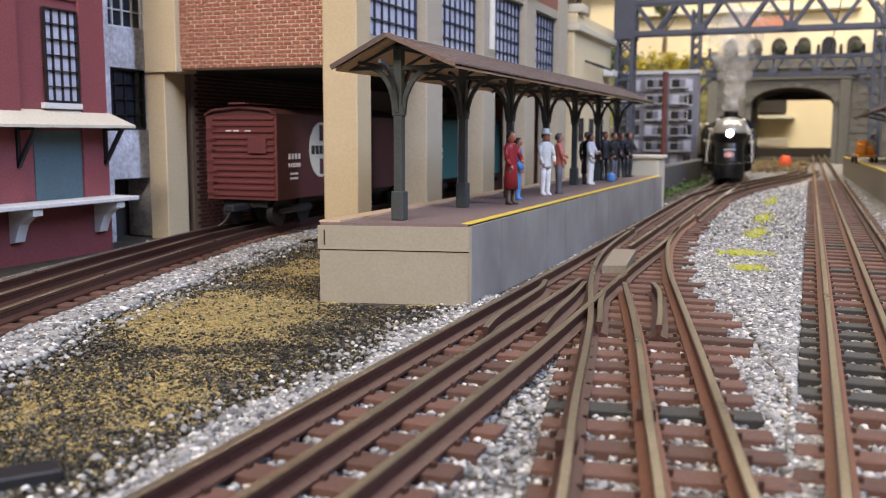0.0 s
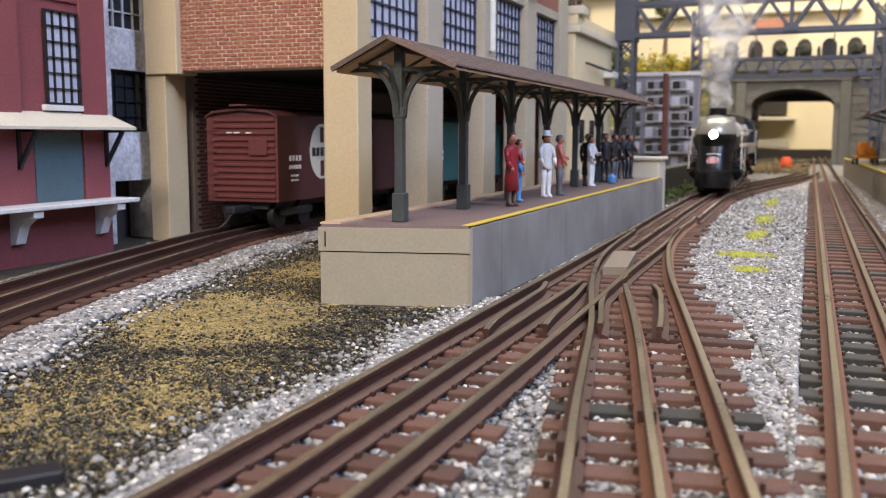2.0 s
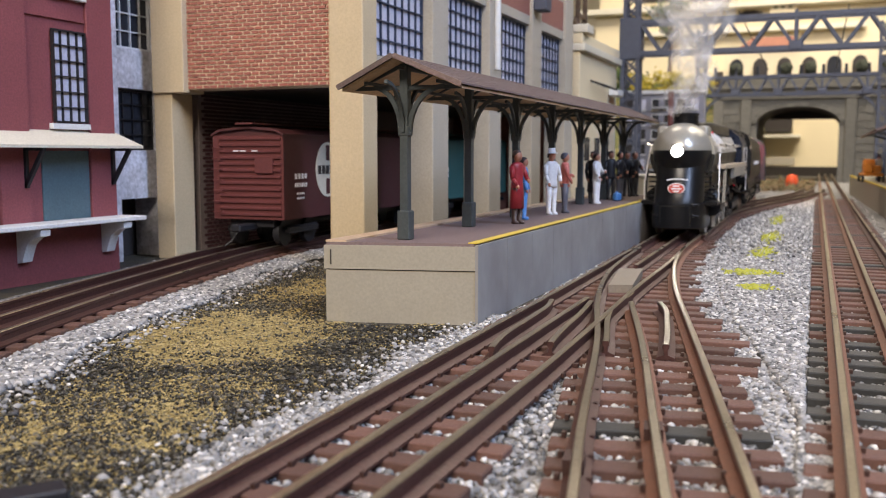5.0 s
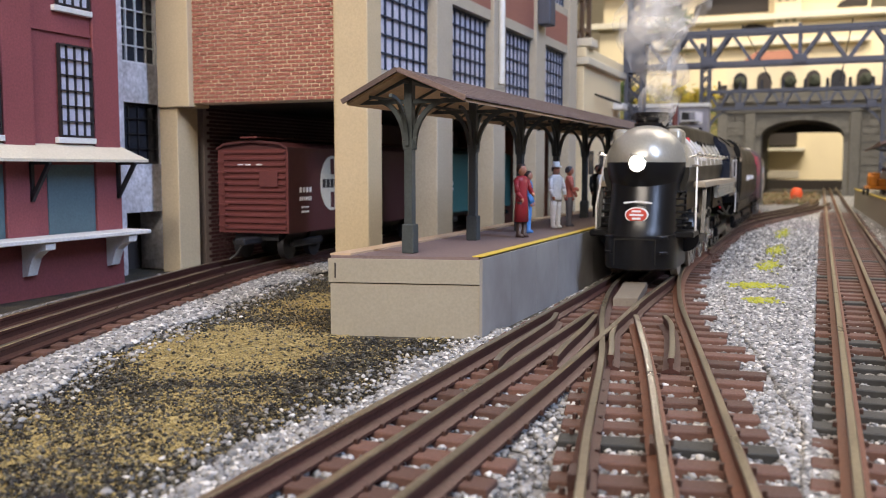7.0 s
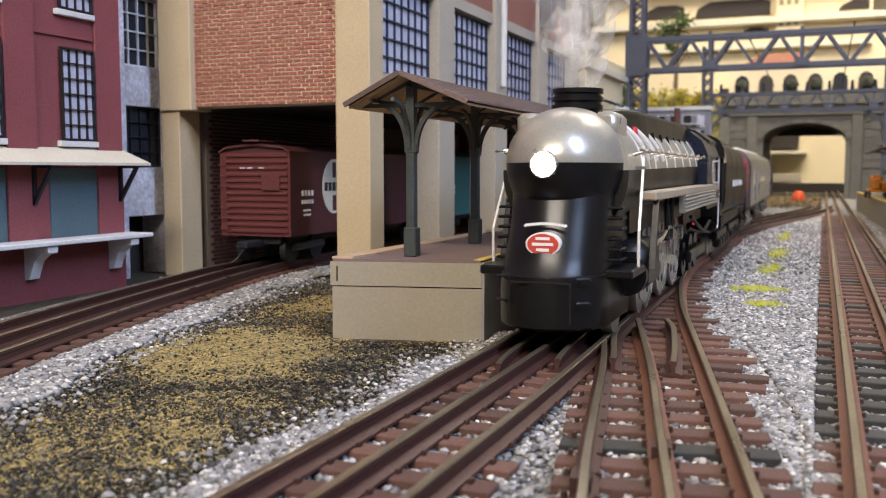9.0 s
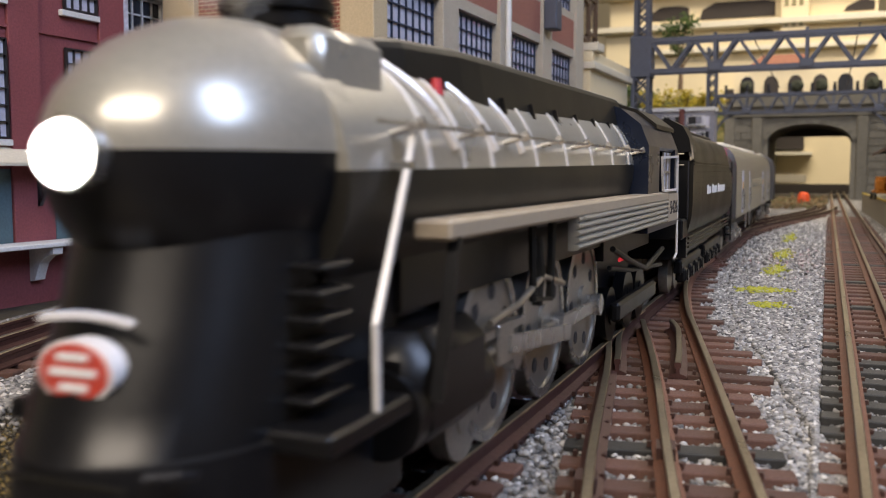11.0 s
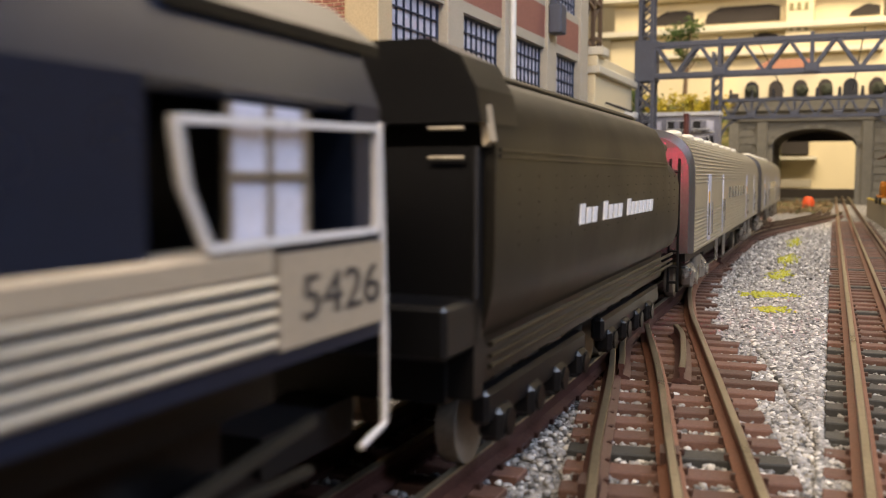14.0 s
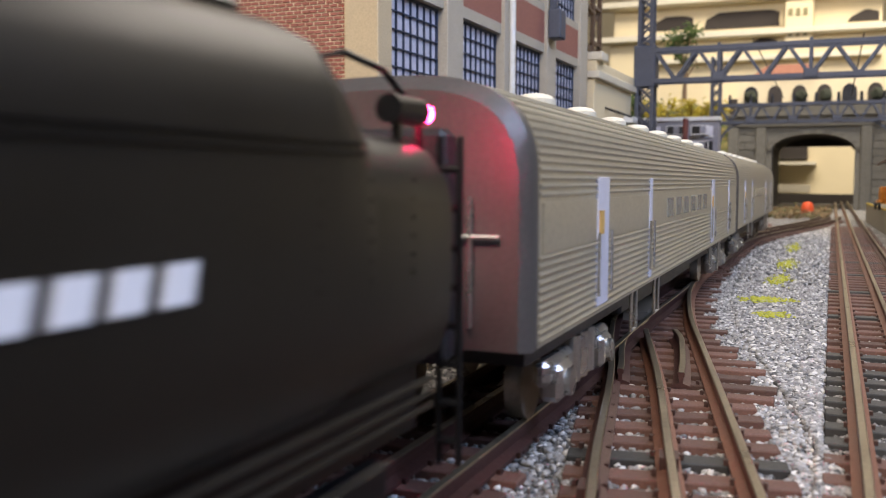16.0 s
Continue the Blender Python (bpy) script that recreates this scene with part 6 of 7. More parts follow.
# ---- overhead gantries ----


def lattice_post(parent, x, y, z0, z1, w, n):
    bm = bmesh.new()
    for sx in (-1, 1):
        for sy in (-1, 1):
            strip(bm, (x + sx * w / 2, y + sy * w / 2, z0), (x + sx * w / 2, y + sy * w / 2, z1), 0.0045, 0.0045)
    h = (z1 - z0) / n
    for k in range(n):
        for sy in (-1, 1):
            for a, b in ((-1, 1), (1, -1)):
                strip(bm, (x + a * w / 2, y + sy * w / 2, z0 + k * h), (x + b * w / 2, y + sy * w / 2, z0 + (k + 1) * h), 0.002, 0.0022)
                strip(bm, (x + sy * w / 2, y + a * w / 2, z0 + k * h), (x + sy * w / 2, y + b * w / 2, z0 + (k + 1) * h), 0.002, 0.0022)
    return part("lattice_post", bm, M["lattice"], parent)


def truss(parent, x0, x1, y, z0, z1, n, d=0.022):
    for yy in (y - d / 2, y + d / 2):
        for z in (z0, z1):
            bm = bmesh.new()
            strip(bm, (x0, yy, z), (x1, yy, z), 0.0055, 0.0055)
            part("chord", bm, M["lattice"], parent)
        w = (x1 - x0) / n
        for k in range(n):
            for a, b, c in ((x0 + k * w, z1, 0), (x0 + (k + 0.5) * w, z0, 1)):
                bm = bmesh.new()
                strip(bm, (a, yy, b), (a + w / 2, yy, z0 if c == 0 else z1), 0.0032, 0.0036)
                part("diagonal", bm, M["lattice"], parent)
            if k % 2:
                bm = bmesh.new()
                strip(bm, (x0 + (k + 0.5) * w, yy, z0), (x0 + (k + 0.5) * w, yy, z1 + 0.006), 0.004, 0.004)
                part("stanchion", bm, M["lattice"], parent)
                bm = bmesh.new()
                box(bm, x0 + (k + 0.5) * w - 0.008, x0 + (k + 0.5) * w + 0.008, yy - 0.0035, yy + 0.0035, z0 - 0.002, z0 + 0.008, 0.001)
                part("gusset", bm, M["lattice"], parent)


g1 = thing("overhead_gantry", Matrix(), "blue-grey steel lattice gantry spanning the tracks", "gantry", "gantries over the tracks")
for x in (-0.2335, 0.262):
    lattice_post(g1, x, 1.2, 0.0, 0.188, 0.019, 10)
    bm = bmesh.new()
    box(bm, x - 0.0135, x + 0.0135, 1.187, 1.213, 0.186, 0.238, 0.001)
    part("head_plate", bm, M["lattice"], g1)
    lattice_post(g1, x, 1.2, 0.238, 0.330, 0.015, 6)
truss(g1, -0.222, 0.250, 1.2, 0.193, 0.231, 9)
g2 = thing("overhead_gantry", Matrix(), "second steel gantry before the stone tunnel portal", "gantry", "gantries over the tracks")
for x in (-0.214, 0.085):
    lattice_post(g2, x, 1.75, 0.0, 0.290, 0.014, 16)
truss(g2, -0.207, 0.078, 1.75, 0.172, 0.203, 8, 0.016)
for sx, x in ((1, -0.207), (-1, 0.078)):
    bm = bmesh.new()
    curved(bm, [(x + sx * 0.045 * (1 - math.cos(math.pi * i / 14)), 1.75, 0.128 + 0.044 * math.sin(math.pi * i / 14)) for i in range(8)], 0.002)
    part("knee_brace", bm, M["lattice"], g2)
for k in range(8):
    x = -0.19 + 0.036 * k
    ins = bmesh.new()
    bar(ins, (x, 1.75, 0.203), (x, 1.75, 0.222), 0.0035, 8, 0.002)
    part("insulator", ins, M["black_iron"], g2)
for nm, pts in (("overhead_wire", [(-0.105, 1.2, 0.240), (-0.10, 1.75, 0.215)]), ("overhead_wire", [(0.018, 1.2, 0.240), (0.010, 1.75, 0.215)]),
                ("overhead_wire", [(-0.2335, 1.2, 0.325), (-0.19, 0.75, 0.34)]), ("overhead_wire", [(-0.2235, 1.2, 0.300), (-0.16, 0.75, 0.315)]), ("overhead_wire", [(0.07, 1.2, 0.232), (0.115, 1.1, 0.36)])):
    bm = bmesh.new()
    bar(bm, *pts, 0.0008, 6)
    solid(nm, bm, M["black_iron"], "thin black overhead wire", "wire", "overhead wires")

# ---- low walls beyond the platform ----
bm = bmesh.new()
box(bm, -0.168, -0.133, 0.850, 0.885, 0.0, 0.046, 0.001)
box(bm, -0.170, -0.131, 0.848, 0.887, 0.046, 0.049, 0.0006)
solid("stone_planter", bm, M["cream"], "pale stone planter box past the platform end", "planter")
bm = bmesh.new()
box(bm, -0.178, -0.163, 0.90, 1.46, 0.0, 0.031, 0.0008)
solid("retaining_wall", bm, mat("dark_wall", (0.09, 0.09, 0.095), 0.8, 0, 0.4, 60, 0.3), "dark grey retaining wall along the track", "wall")
bm = bmesh.new()
bar(bm, (-0.181, 1.187, 0), (-0.181, 1.187, 0.145), 0.0034, 10)
solid("wooden_pole", bm, mat("pole_red_brown", (0.12, 0.035, 0.03), 0.7), "plain red-brown pole beside the wall", "pole")
fuzz = []
for k in range(26):
    fuzz += [(-0.156 + random.gauss(0, 0.006), 0.905 + 0.022 * k + random.gauss(0, 0.01), abs(random.gauss(0.002, 0.003))) for j in range(14)]
fuzz = np.array(fuzz)
grains("weeds", fuzz, np.random.default_rng(3).uniform(0.001, 0.003, len(fuzz)), M["foliage"], "low green weeds along the wall", "weeds", seed=12)

# ---- grey tenement and autumn trees ----
ten = thing("grey_tenement", Matrix(), "grey-blue tenement model with many windows", "building")
tm = mat("tenement_grey_blue", (0.24, 0.24, 0.29), 0.75, 0, 0.3, 60, 0.2)
bm = bmesh.new()
box(bm, -0.325, -0.190, 1.595, 1.625, 0, 0.168)
part("wall", bm, tm, ten)
bm = bmesh.new()
box(bm, -0.328, -0.188, 1.590, 1.627, 0.168, 0.174)
part("cornice", bm, M["white_trim"], ten)
for i in range(6):
    for j in range(6):
        bm = bmesh.new()
        x, z = -0.318 + 0.0215 * i, 0.018 + 0.025 * j
        box(bm, x, x + 0.012, 1.5935, 1.5945, z, z + 0.016)
        w = part("window", bm, M["pane_dark"] if (i * 3 + j * 5) % 4 else M["pane"], ten)
        bm = bmesh.new()
        box(bm, x - 0.001, x + 0.013, 1.5915, 1.5947, z - 0.003, z - 0.0006)
        part("sill", bm, M["white_trim"], w)
for x in (-0.272, -0.232):
    bm = bmesh.new()
    for j in range(5):
        box(bm, x, x + 0.028, 1.580, 1.5915, 0.040 + 0.026 * j, 0.0415 + 0.026 * j)
        strip(bm, (x, 1.580, 0.0415 + 0.026 * j), (x, 1.580, 0.055 + 0.026 * j), 0.0012, 0.0012)
        strip(bm, (x + 0.028, 1.580, 0.0415 + 0.026 * j), (x + 0.028, 1.580, 0.055 + 0.026 * j), 0.0012, 0.0012)
        strip(bm, (x, 1.580, 0.055 + 0.026 * j), (x + 0.028, 1.580, 0.055 + 0.026 * j), 0.0012, 0.0012)
    part("fire_escape", bm, M["white_trim"], ten, "pale iron fire escape")


def tree(x, y, z0, h, r, leaves, label, n=900, seed=1):
    t = thing("tree", pose(x, y, z0), label, "tree", "trees behind the tracks")
    rr = random.Random(seed)
    bm = bmesh.new()
    bar(bm, (0, 0, 0), (0.004, 0, h * 0.6), h * 0.035, 8, h * 0.018)
    for k in range(6):
        a = k * 1.05
        bar(bm, (0.003, 0, h * (0.3 + 0.05 * k)), (r * 0.6 * math.cos(a), r * 0.6 * math.sin(a), h * (0.55 + 0.06 * k)), h * 0.014, 6, h * 0.006)
    part("trunk", bm, timber, t)
    P = []
    blobs = [(rr.gauss(0, r * 0.45), rr.gauss(0, r * 0.35), h * rr.uniform(0.45, 0.95), r * rr.uniform(0.25, 0.45)) for _ in range(9)]
    while len(P) < n:
        b = rr.choice(blobs)
        P.append((b[0] + rr.gauss(0, b[3] * 0.55), b[1] + rr.gauss(0, b[3] * 0.55), b[2] + rr.gauss(0, b[3] * 0.5)))
    P = np.array(P)
    c = grains("crown", P, np.random.default_rng(seed).uniform(0.0025, 0.006, n), leaves, "", "", seed=seed, faces8=True)
    for key in ("category", "kind"):
        if key in c:
            del c[key]
    tagged(c, kind="stuff")
    c.parent = t
    return t


for k, (x, y, z0, h, r, m) in enumerate(((-0.46, 2.62, 0.15, 0.13, 0.055, "foliage_y"), (-0.40, 2.66, 0.15, 0.14, 0.05, "foliage_y"), (-0.345, 2.64, 0.15, 0.13, 0.05, "foliage_y"), (-0.52, 2.70, 0.16, 0.15, 0.06, "foliage"), (-0.43, 2.78, 0.30, 0.21, 0.06, "foliage"), (-0.36, 2.60, 0.13, 0.10, 0.05, "foliage"))):
    tree(x, y, z0, h, r, M[m], "yellow autumn tree on the hillside" if m == "foliage_y" else "green leafy tree on the hillside", 700, 30 + k)
hill = bmesh.new()
rings = []
for i in range(9):
    u = i / 8
    rings.append([(-0.95 + 1.1 * j / 20, 2.52 + 0.55 * u + 0.02 * noise.noise((j * 0.7, u * 3, 1)), (0.0 if i == 0 else 0.10 + 0.20 * u + 0.04 * noise.noise((j * 0.5, u * 4, 2)))) for j in range(15)] )
loft(hill, [r + [(x, 3.1, -0.002) for x, y, z in reversed(r)] for r in rings])
solid("hillside", hill, mat("hill_brown_green", (0.20, 0.16, 0.06), 0.9, 0, 0.5, 60, 0.8, 300, col2=(0.05, 0.07, 0.02)), "brown and green plaster hillside", "hill", kind="structure")

# ---- stone tunnel portal ----
portal = thing("tunnel_portal", Matrix(), "grey stone tunnel portal with a wide arch", "tunnel portal")
PYF, PYB = 2.40, 2.46
PX_0, PX_1, AX0, AX1, SPR, CROWN = -0.262, 0.34, -0.160, 0.026, 0.143, 0.182
mid, hw = (AX0 + AX1) / 2, (AX1 - AX0) / 2
bm = bmesh.new()
arch_pts = [(mid + hw * math.cos(math.pi - math.pi * i / 20), SPR + (CROWN - SPR) * math.sin(math.pi * i / 20)) for i in range(21)]
outer = [(PX_0, 0.0), (AX0, 0.0)] + arch_pts + [(AX1, 0.0), (PX_1, 0.0), (PX_1, 0.224), (PX_0, 0.224)]
fv = [[bm.verts.new((x, y, z)) for x, z in outer] for y in (PYF, PYB)]
n = len(outer)
for i in range(n):
    j = (i + 1) % n
    bm.faces.new((fv[0][i], fv[0][j], fv[1][j], fv[1][i]))
top = [n - 1, n - 2]
for f in fv:
    bm.faces.new([f[0], f[1], f[2], f[n - 1]])
    bm.faces.new([f[22], f[23], f[24], f[25]])
    for i in range(2, 22):
        bm.faces.new([f[i], f[i + 1], f[n - 2] if i >= 12 else f[n - 1]]) if i != 12 else bm.faces.new([f[12], f[13], f[n - 2], f[n - 1]])
part("wall", bm, M["stone"], portal)
for i in range(19):
    a0, a1 = math.pi * (1 - i / 19), math.pi * (1 - (i + 0.94) / 19)
    bm = bmesh.new()
    q = [(mid + hw * k * math.cos(a), SPR + (CROWN - SPR) * kk * math.sin(a)) for k, kk, a in ((1.0, 1.0, a0), (1.0, 1.0, a1), (1.13, 1.22, a1), (1.13, 1.22, a0))]
    loft(bm, [[(x, y, z) for x, z in q] for y in (PYF - 0.005, PYF + 0.01)])
    part("voussoir", bm, M["stone"], portal)
for z in (0.200, 0.224):
    bm = bmesh.new()
    box(bm, PX_0 - 0.004, PX_1, PYF - 0.010, PYB, z, z + 0.007, 0.001)
    part("string_course", bm, M["stone"], portal)
for x in (-0.250, -0.185, 0.050, 0.120):
    bm = bmesh.new()
    box(bm, x - 0.012, x + 0.012, PYF - 0.009, PYF + 0.002, 0, 0.199, 0.0015)
    part("buttress", bm, M["stone"], portal)
random.seed(5)
for j in range(11):
    z = 0.002 + 0.018 * j
    for i in range(17):
        x0 = PX_0 + 0.006 + 0.0355 * i + (0.017 if j % 2 else 0)
        x1 = x0 + 0.0335
        zc = z + 0.008
        inside = x1 > AX0 - 0.016 and x0 < AX1 + 0.016 and zc < SPR + 0.085
        if inside or x1 > PX_1:
            continue
        bm = bmesh.new()
        box(bm, x0, x1, PYF - random.uniform(0.002, 0.0042), PYF + 0.001, z, z + 0.0162)
        part("stone", bm, M["stone"], portal)
# the tunnel's lining, the shade inside put into its dark colour
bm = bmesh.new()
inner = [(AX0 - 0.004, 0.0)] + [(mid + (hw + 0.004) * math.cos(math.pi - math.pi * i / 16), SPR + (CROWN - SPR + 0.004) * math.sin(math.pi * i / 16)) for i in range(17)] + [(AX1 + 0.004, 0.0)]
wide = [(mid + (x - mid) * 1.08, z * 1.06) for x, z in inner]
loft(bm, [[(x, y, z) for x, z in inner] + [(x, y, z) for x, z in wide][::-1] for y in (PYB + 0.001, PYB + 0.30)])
part("lining", bm, mat("tunnel_shade", (0.045, 0.035, 0.03), 0.9, 0, 0.3, 60, 0.4), portal, "tunnel lining coloured dark for the shade inside")
# near-black board added to keep the top of the opening in shade
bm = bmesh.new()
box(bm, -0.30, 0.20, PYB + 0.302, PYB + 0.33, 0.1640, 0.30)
part("inner_beam", bm, M["dark"], portal, "dark board added across the tunnel's far end for shade")
# arcade over the portal
arcade = thing("arcade", Matrix(), "pale arcade with dark round arches over the tunnel", "arcade")
bm = bmesh.new()
box(bm, -0.255, 0.34, 2.47, 2.50, 0.231, 0.262)
part("parapet", bm, M["stone"], arcade)
bm = bmesh.new()
box(bm, -0.255, 0.34, 2.53, 2.545, 0.232, 0.34)
part("back_wall", bm, M["cream_wall"], arcade)
for k in range(10):
    x = -0.222 + 0.058 * k
    bm = bmesh.new()
    q = [(x - 0.017, 0.255), (x + 0.017, 0.255)] + [(x + 0.017 * math.cos(math.pi * i / 10), 0.290 + 0.020 * math.sin(math.pi * i / 10)) for i in range(11)]
    loft(bm, [[(xx, y, z) for xx, z in q] for y in (2.522, 2.532)])
    part("arch_recess", bm, M["dark"] if k % 4 else M["pane_dark"], arcade, "dark arched recess")
    if k % 3 != 1:
        c = bmesh.new()
        bmesh.ops.create_icosphere(c, subdivisions=2, radius=0.016)
        for v in c.verts:
            v.co *= 1 + 0.35 * noise.noise(v.co * 90 + Vector((k, 0, 0)))
            v.co += Vector((x + 0.004, 2.485, 0.280))
        part("shrub", c, mat("shrub_dark_green", (0.025, 0.03, 0.018), 0.9, 0, 0.5, 300, 0.8), arcade, "dark clipped shrub")
bm = bmesh.new()
loft(bm, [[(-0.215, y, 0.340), (-0.06, y, 0.340), (-0.09, y, 0.362), (-0.185, y, 0.362)] for y in (2.52, 2.56)])
part("tile_roof", bm, mat("pale_red_tile", (0.45, 0.20, 0.13), 0.8), arcade, "pale red tiled roof")

# ---- cream terraces behind, and the scene through the tunnel ----
ter = thing("terraced_building", Matrix(), "large cream terraced building with dark openings", "building")
for q, m in (((-0.75, 1.2, 3.20, 3.30, 0.0, 0.545), "cream_wall"), ((-0.75, 0.1, 3.26, 3.36, 0.545, 0.66), "cream_wall"), ((-0.80, 1.2, 3.15, 3.21, 0.533, 0.552), "cream"), ((-0.80, 0.15, 3.19, 3.27, 0.655, 0.675), "cream"), ((-0.60, 0.1, 3.16, 3.21, 0.455, 0.470), "cream"), ((-0.183, -0.10, 3.17, 3.26, 0.47, 0.635), "cream_wall")):
    bm = bmesh.new()
    box(bm, *q, 0.002)
    part("wall" if m == "cream_wall" else "ledge", bm, M[m], ter)
for x0, x1, z0, z1, y in ((-0.445, -0.205, 0.575, 0.628, 3.26), (-0.310, -0.205, 0.500, 0.528, 3.20), (-0.62, -0.48, 0.580, 0.625, 3.26), (0.0, 0.09, 0.575, 0.61, 3.26), (0.25, 0.40, 0.40, 0.45, 3.20)):
    bm = bmesh.new()
    q = [(x0, z0), (x1, z0), (x1, z1 - 0.008), (x1 - 0.03, z1), (x0 + 0.05, z1), (x0 + 0.01, z1 - 0.02)]
    loft(bm, [[(x, yy, z) for x, z in q] for yy in (y - 0.004, y + 0.001)])
    part("opening", bm, M["dark"], ter, "dark recessed opening")
for i in range(3):
    for z in (0.525, 0.590):
        bm = bmesh.new()
        box(bm, -0.172 + 0.022 * i, -0.160 + 0.022 * i, 3.166, 3.171, z, z + 0.022)
        part("window", bm, mat("olive_window", (0.22, 0.19, 0.08), 0.4), ter)
low = thing("low_shed", Matrix(), "cream low shed seen through the tunnel", "building")
for q, m in (((-0.40, 0.20, 3.10, 3.14, 0.0, 0.30), "cream_wall"), ((-0.24, -0.075, 3.04, 3.10, 0.118, 0.128), "cream"), ((-0.40, 0.25, 3.02, 3.06, 0.0, 0.030), "dark"), ((-0.26, -0.10, 3.06, 3.10, 0.135, 0.20), "dark"), ((-0.23, -0.09, 3.05, 3.08, 0.034, 0.058), "stucco_grey")):
    bm = bmesh.new()
    box(bm, *q, 0.001)
    part("wall" if m == "cream_wall" else "ledge", bm, M[m], low)

# ---- platform and people beyond the straight track ----
rp = thing("far_platform", Matrix(), "tan platform with a yellow edge beside the straight track", "platform")
rq = [(0.069, 0.80), (0.30, 0.80), (0.30, 1.70), (0.038, 1.70)]
bm = bmesh.new()
quadbox(bm, rq, 0, 0.031)
part("base", bm, M["concrete"], rp)
bm = bmesh.new()
quadbox(bm, [(0.0685, 0.80), (0.0725, 0.80), (0.0415, 1.70), (0.0375, 1.70)], 0.031, 0.0325)
part("yellow_line", bm, M["yellow"], rp)
fw = figure(0.068, 1.43, 200, "painted figure in a white shirt on the far platform", C_WHITE, C_GREY, C_GREY, h=0.0365)
fw.location.z = 0.0312
cart = thing("baggage_cart", pose(0.056, 1.36, 0.031, 0, 0, 10), "orange baggage cart on the far platform", "cart")
orange = mat("orange_paint", (0.62, 0.22, 0.02), 0.5)
bm = bmesh.new()
box(bm, -0.012, 0.012, -0.016, 0.016, 0.008, 0.012, 0.001)
part("deck", bm, orange, cart)
for q in ((-0.011, -0.001, -0.014, 0.002, 0.012, 0.026), (0.001, 0.011, -0.010, 0.008, 0.012, 0.022), (-0.008, 0.006, 0.003, 0.014, 0.012, 0.030)):
    bm = bmesh.new()
    box(bm, *q, 0.0015)
    part("crate", bm, orange, cart)
for sx in (-1, 1):
    for y in (-0.011, 0.011):
        bm = bmesh.new()
        bar(bm, (sx * 0.0115, y, 0.0050), (sx * 0.0135, y, 0.0050), 0.0050, 14)
        part("wheel", bm, M["black_iron"], cart)
rc = thing("far_canopy", Matrix(), "dark canopy roof on posts over the far platform", "canopy")
bm = bmesh.new()
loft(bm, [[(0.050, y, 0.096), (0.110, y, 0.118), (0.170, y, 0.096), (0.170, y, 0.093), (0.110, y, 0.114), (0.050, y, 0.093)] for y in (1.15, 1.65)])
part("roof", bm, M["shingle"], rc)
for y in (1.2, 1.4, 1.6):
    bm = bmesh.new()
    strip(bm, (0.110, y, 0.031), (0.110, y, 0.114), 0.005, 0.005)
    strip(bm, (0.110, y, 0.085), (0.060, y, 0.098), 0.003, 0.003)
    part("post", bm, M["post"], rc)
bm = bmesh.new()
loft(bm, [[(r * math.cos(2 * math.pi * i / 16), r * math.sin(2 * math.pi * i / 16), z) for i in range(16)] for z, r in ((0, 0.0095), (0.004, 0.0118), (0.016, 0.0118), (0.024, 0.0085), (0.026, 0.0040))])
solid("marker_drum", bm, mat("orange_red_paint", (0.75, 0.10, 0.03), 0.5), "orange-red drum beside the far tracks", "drum", smooth=True, m=pose(-0.062, 2.00, 0.001))
scrub = []
rs = np.random.default_rng(8)
for k in range(2600):
    scrub.append((rs.uniform(-0.30, -0.02), rs.uniform(1.75, 2.36), abs(rs.normal(0.002, 0.004))))
scrub = np.array([p for p in scrub if abs(p[0] - table([q for q in MAIN_LINE if q.y > 1.2])(p[1])) > 0.045])
grains("scrub", scrub, rs.uniform(0.002, 0.005, len(scrub)), island_mat("scrub_brown", [(0.20, 0.12, 0.05), (0.12, 0.08, 0.04), (0.10, 0.11, 0.04)]), "brown dry scrub before the tunnel", "scrub", seed=14, faces8=True)

# ---- ties ----
LONG = {n: tie_mesh(n / 1000, 0.0068) for n in range(50, 100, 4)}
for k in range(31):                       # long turnout ties from the frog to the points
    y = 0.285 + 0.0138 * k
    x0, x1 = f_main(y) - 0.0265, f_right(y) + (0.017 if y < 0.36 else 0.011) + 0.004 * math.sin(k * 2.3)
    n = min(LONG, key=lambda v: abs(v / 1000 - (x1 - x0)))
    piece("tie", LONG[n], side, pose((x0 + x1) / 2, y, 0, 0, 0, 2))
LEFT = {n: tie_mesh(n / 1000, 0.0070) for n in (44, 50)}
for k in range(15):                       # both legs in front of the frog
    y = 0.077 + 0.0138 * k
    piece("tie", LEFT[50] if y < 0.2 else LEFT[44], main, pose(f_main(y) + (0.0 if y < 0.2 else -0.004), y, 0, 0, 0, random.uniform(-1, 1)))
fs_c = table(S_C)
for k in range(14):
    y = 0.092 + 0.0138 * k
    me = TIE_B if k in (3, 4, 9) else TIE
    piece("tie", me, side, pose(fs_c(y) + 0.002, y, -0.0003, 0, 0, 10 + random.uniform(-1, 1)))
for k in range(86):
    y = 0.105 + 0.0157 * k
    piece("tie", TIE_B if 8 < k < 16 or k % 7 == 3 else TIE, right, pose(f_t(y), y, 0, 0, 0, random.uniform(-0.8, 0.8)))
for k in range(70):
    y = 0.715 + 0.0139 * k
    if y < 1.6:
        piece("tie", TIE, main, pose(f_main(y), y, 0, 0, 0, 2))
for k in range(42):
    y = 1.02 + 0.0157 * k
    if y < 1.7:
        piece("tie", TIE, cross, pose(f_xr(y) - G, y, -0.0002, 0, 0, -8))
sleepers(B_C, back, 0.0135, 0.62, 1.16)
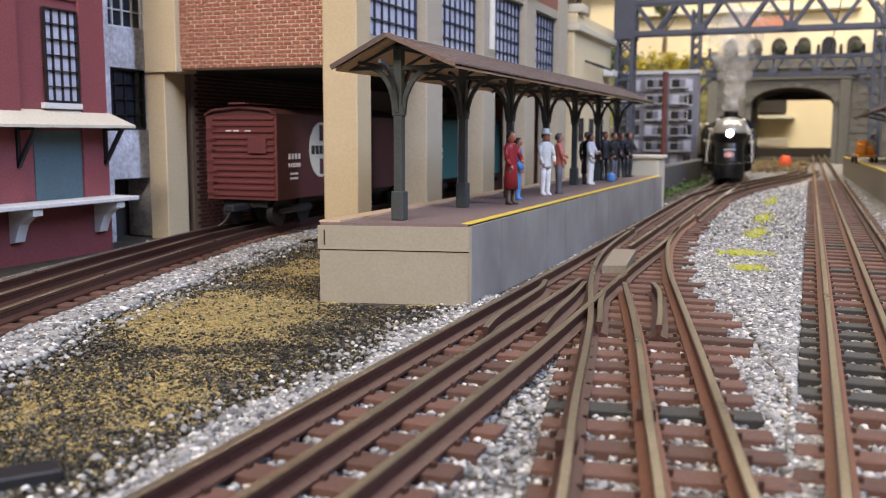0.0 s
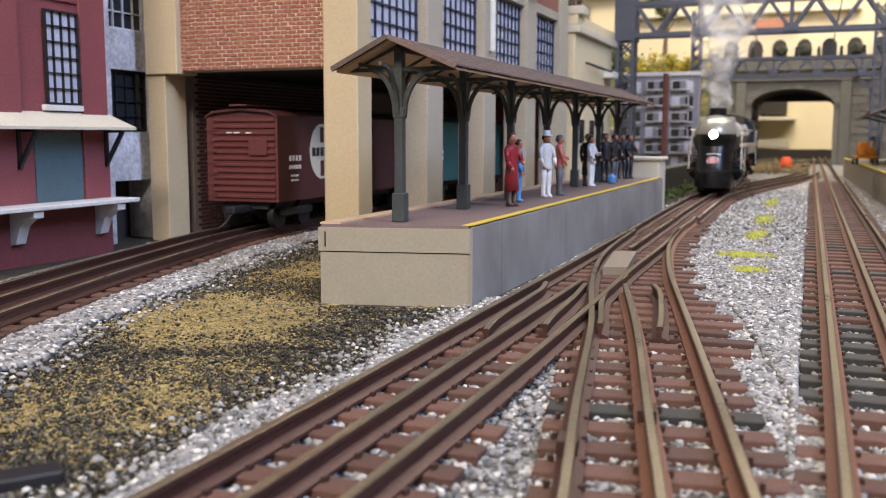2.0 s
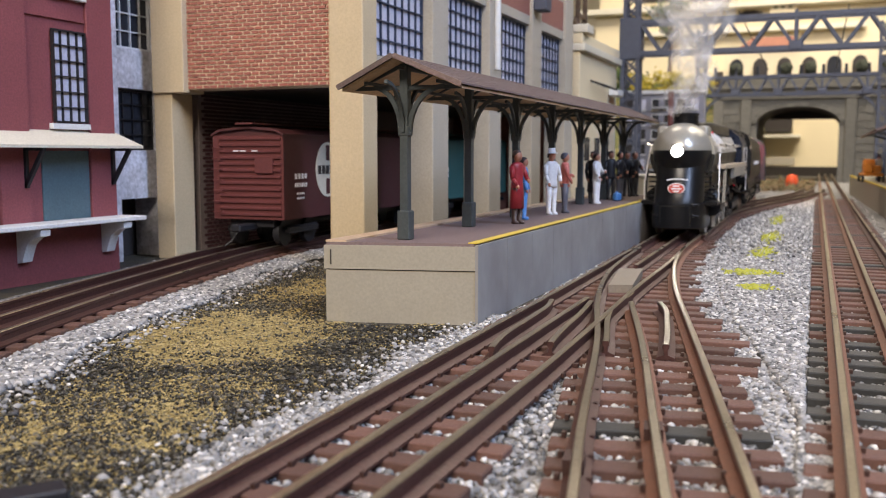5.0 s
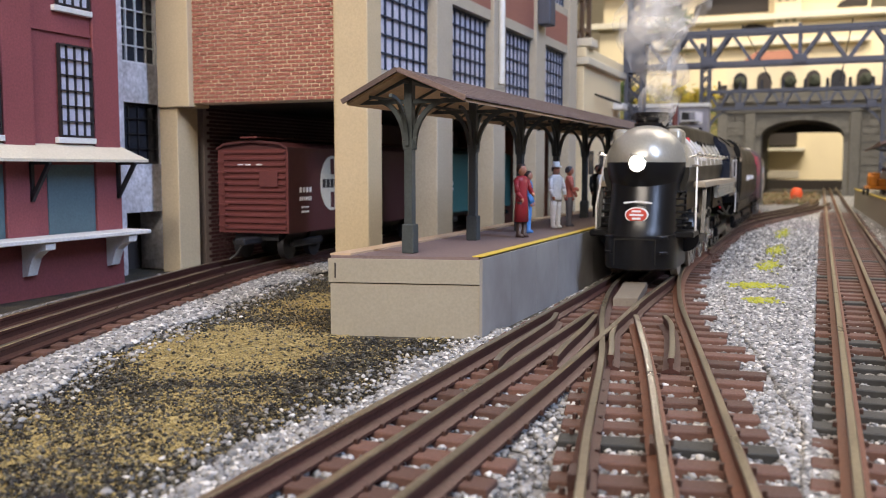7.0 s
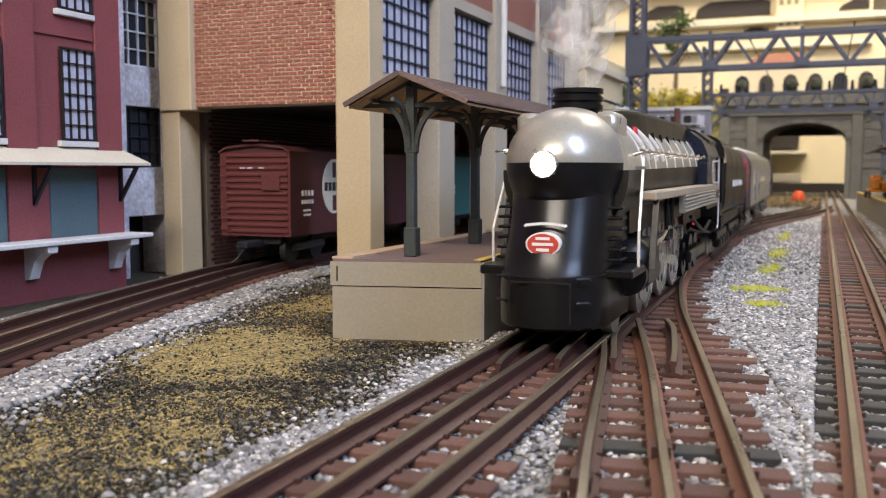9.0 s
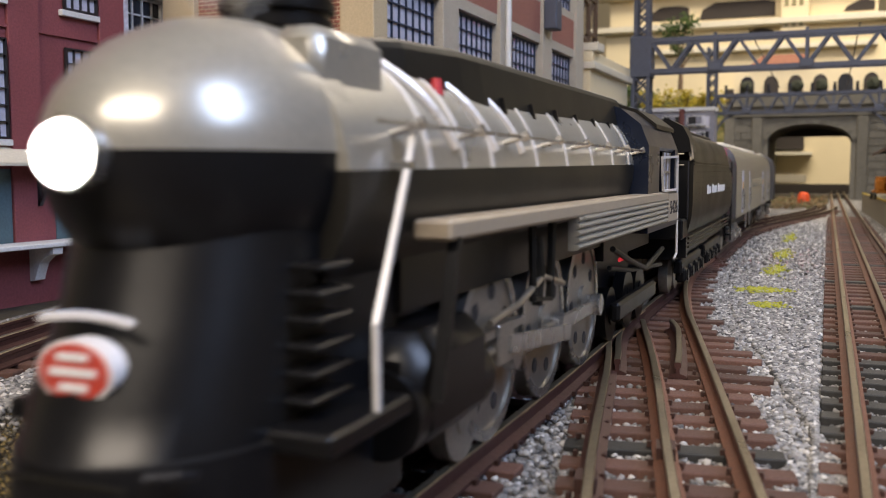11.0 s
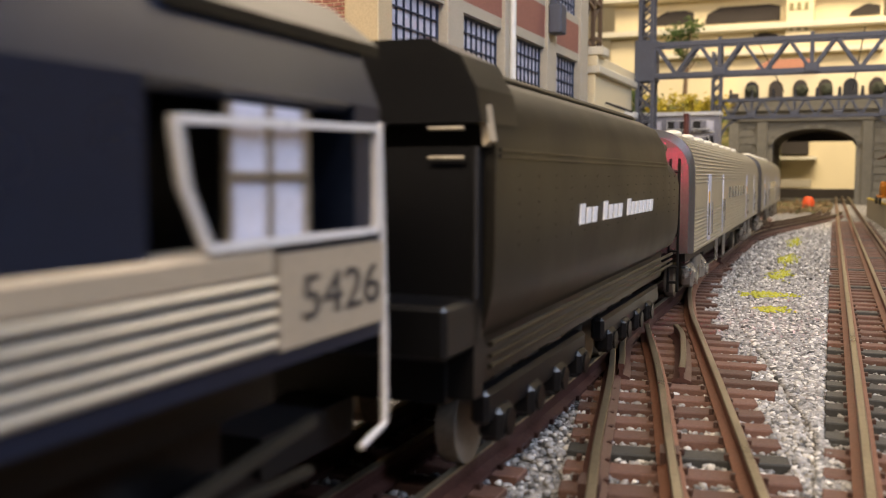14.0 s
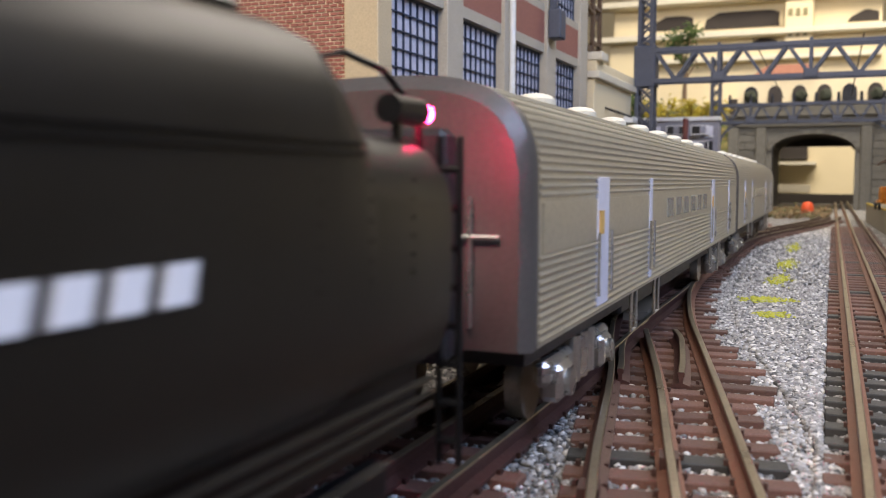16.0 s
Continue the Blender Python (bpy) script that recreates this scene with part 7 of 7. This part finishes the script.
# spikes beside the rails, near the eye
SP = plate_mesh()
for y in np.arange(0.105, 0.30, 0.0138):
    for fx in (f_main(y) - G, f_main(y), f_main(y) + G, fs_c(y) - G - 0.0005, fs_c(y), fs_c(y) + G):
        piece("spike", SP, side, pose(float(fx), float(y), 0.0003))
for k in range(5, 26):
    y = 0.105 + 0.0157 * k
    for d in (-G, 0):
        piece("spike", SP, right, pose(f_t(y) + d, y, 0.0003))
# rail joiners
for x, y in ((fs_c(0.205), 0.205), (fs_c(0.178) - G - 0.0005, 0.178)):
    bm = bmesh.new()
    box(bm, -0.0021, 0.0021, -0.0035, 0.0035, RAIL - 0.0049, RAIL - 0.0012)
    ob = part("rail_joiner", bm, M["spike"], side)
    ob.location = (x, y, 0)
    ob.rotation_euler[2] = radians(10)

# ---- bricks of the end wall ----
bm = bmesh.new()
box(bm, -0.00236, 0.00236, -0.0005, 0.0006, -0.00082, 0.00082)
BRICK = finish(bm, "brick", M["brick"])
bm = bmesh.new()
box(bm, -0.00115, 0.00115, -0.0005, 0.0006, -0.00092, 0.00092)
HALF = finish(bm, "brick", M["brick"])
rest = bmesh.new()
COURSE, RUN = 0.00245, 0.00552
count = 0
for j in range(62):
    z = 0.1090 + COURSE * j
    for i in range(19):
        x = -0.3703 + RUN * i + (RUN / 2 if j % 2 else 0)
        if x > -0.2735:
            continue
        jx, jy = random.uniform(-0.0002, 0.0002), random.uniform(-0.0002, 0.0001)
        if j < 16:
            piece("brick", BRICK, end_wall, Matrix.Translation((x + jx, WY + 0.0021 + jy, z)))
            count += 1
        else:
            box(rest, x + jx - 0.00236, x + jx + 0.00236, WY + 0.0016 + jy, WY + 0.0027, z - 0.00082, z + 0.00082)
    if j % 2 == 0:
        box(rest, -0.2735 + 0.0002, -0.2712, WY + 0.0016, WY + 0.0027, z - 0.00082, z + 0.00082)
    if j % 2:
        box(rest, -0.3729, -0.3706, WY + 0.0016, WY + 0.0027, z - 0.00092, z + 0.00092)
brick_rest = mat("brick_red_upper", (0.31, 0.113, 0.082), 0.75, 0, 0.35, 330, 0.2)
tagged(part("upper_brickwork", rest, brick_rest, end_wall), kind="stuff")


motions()
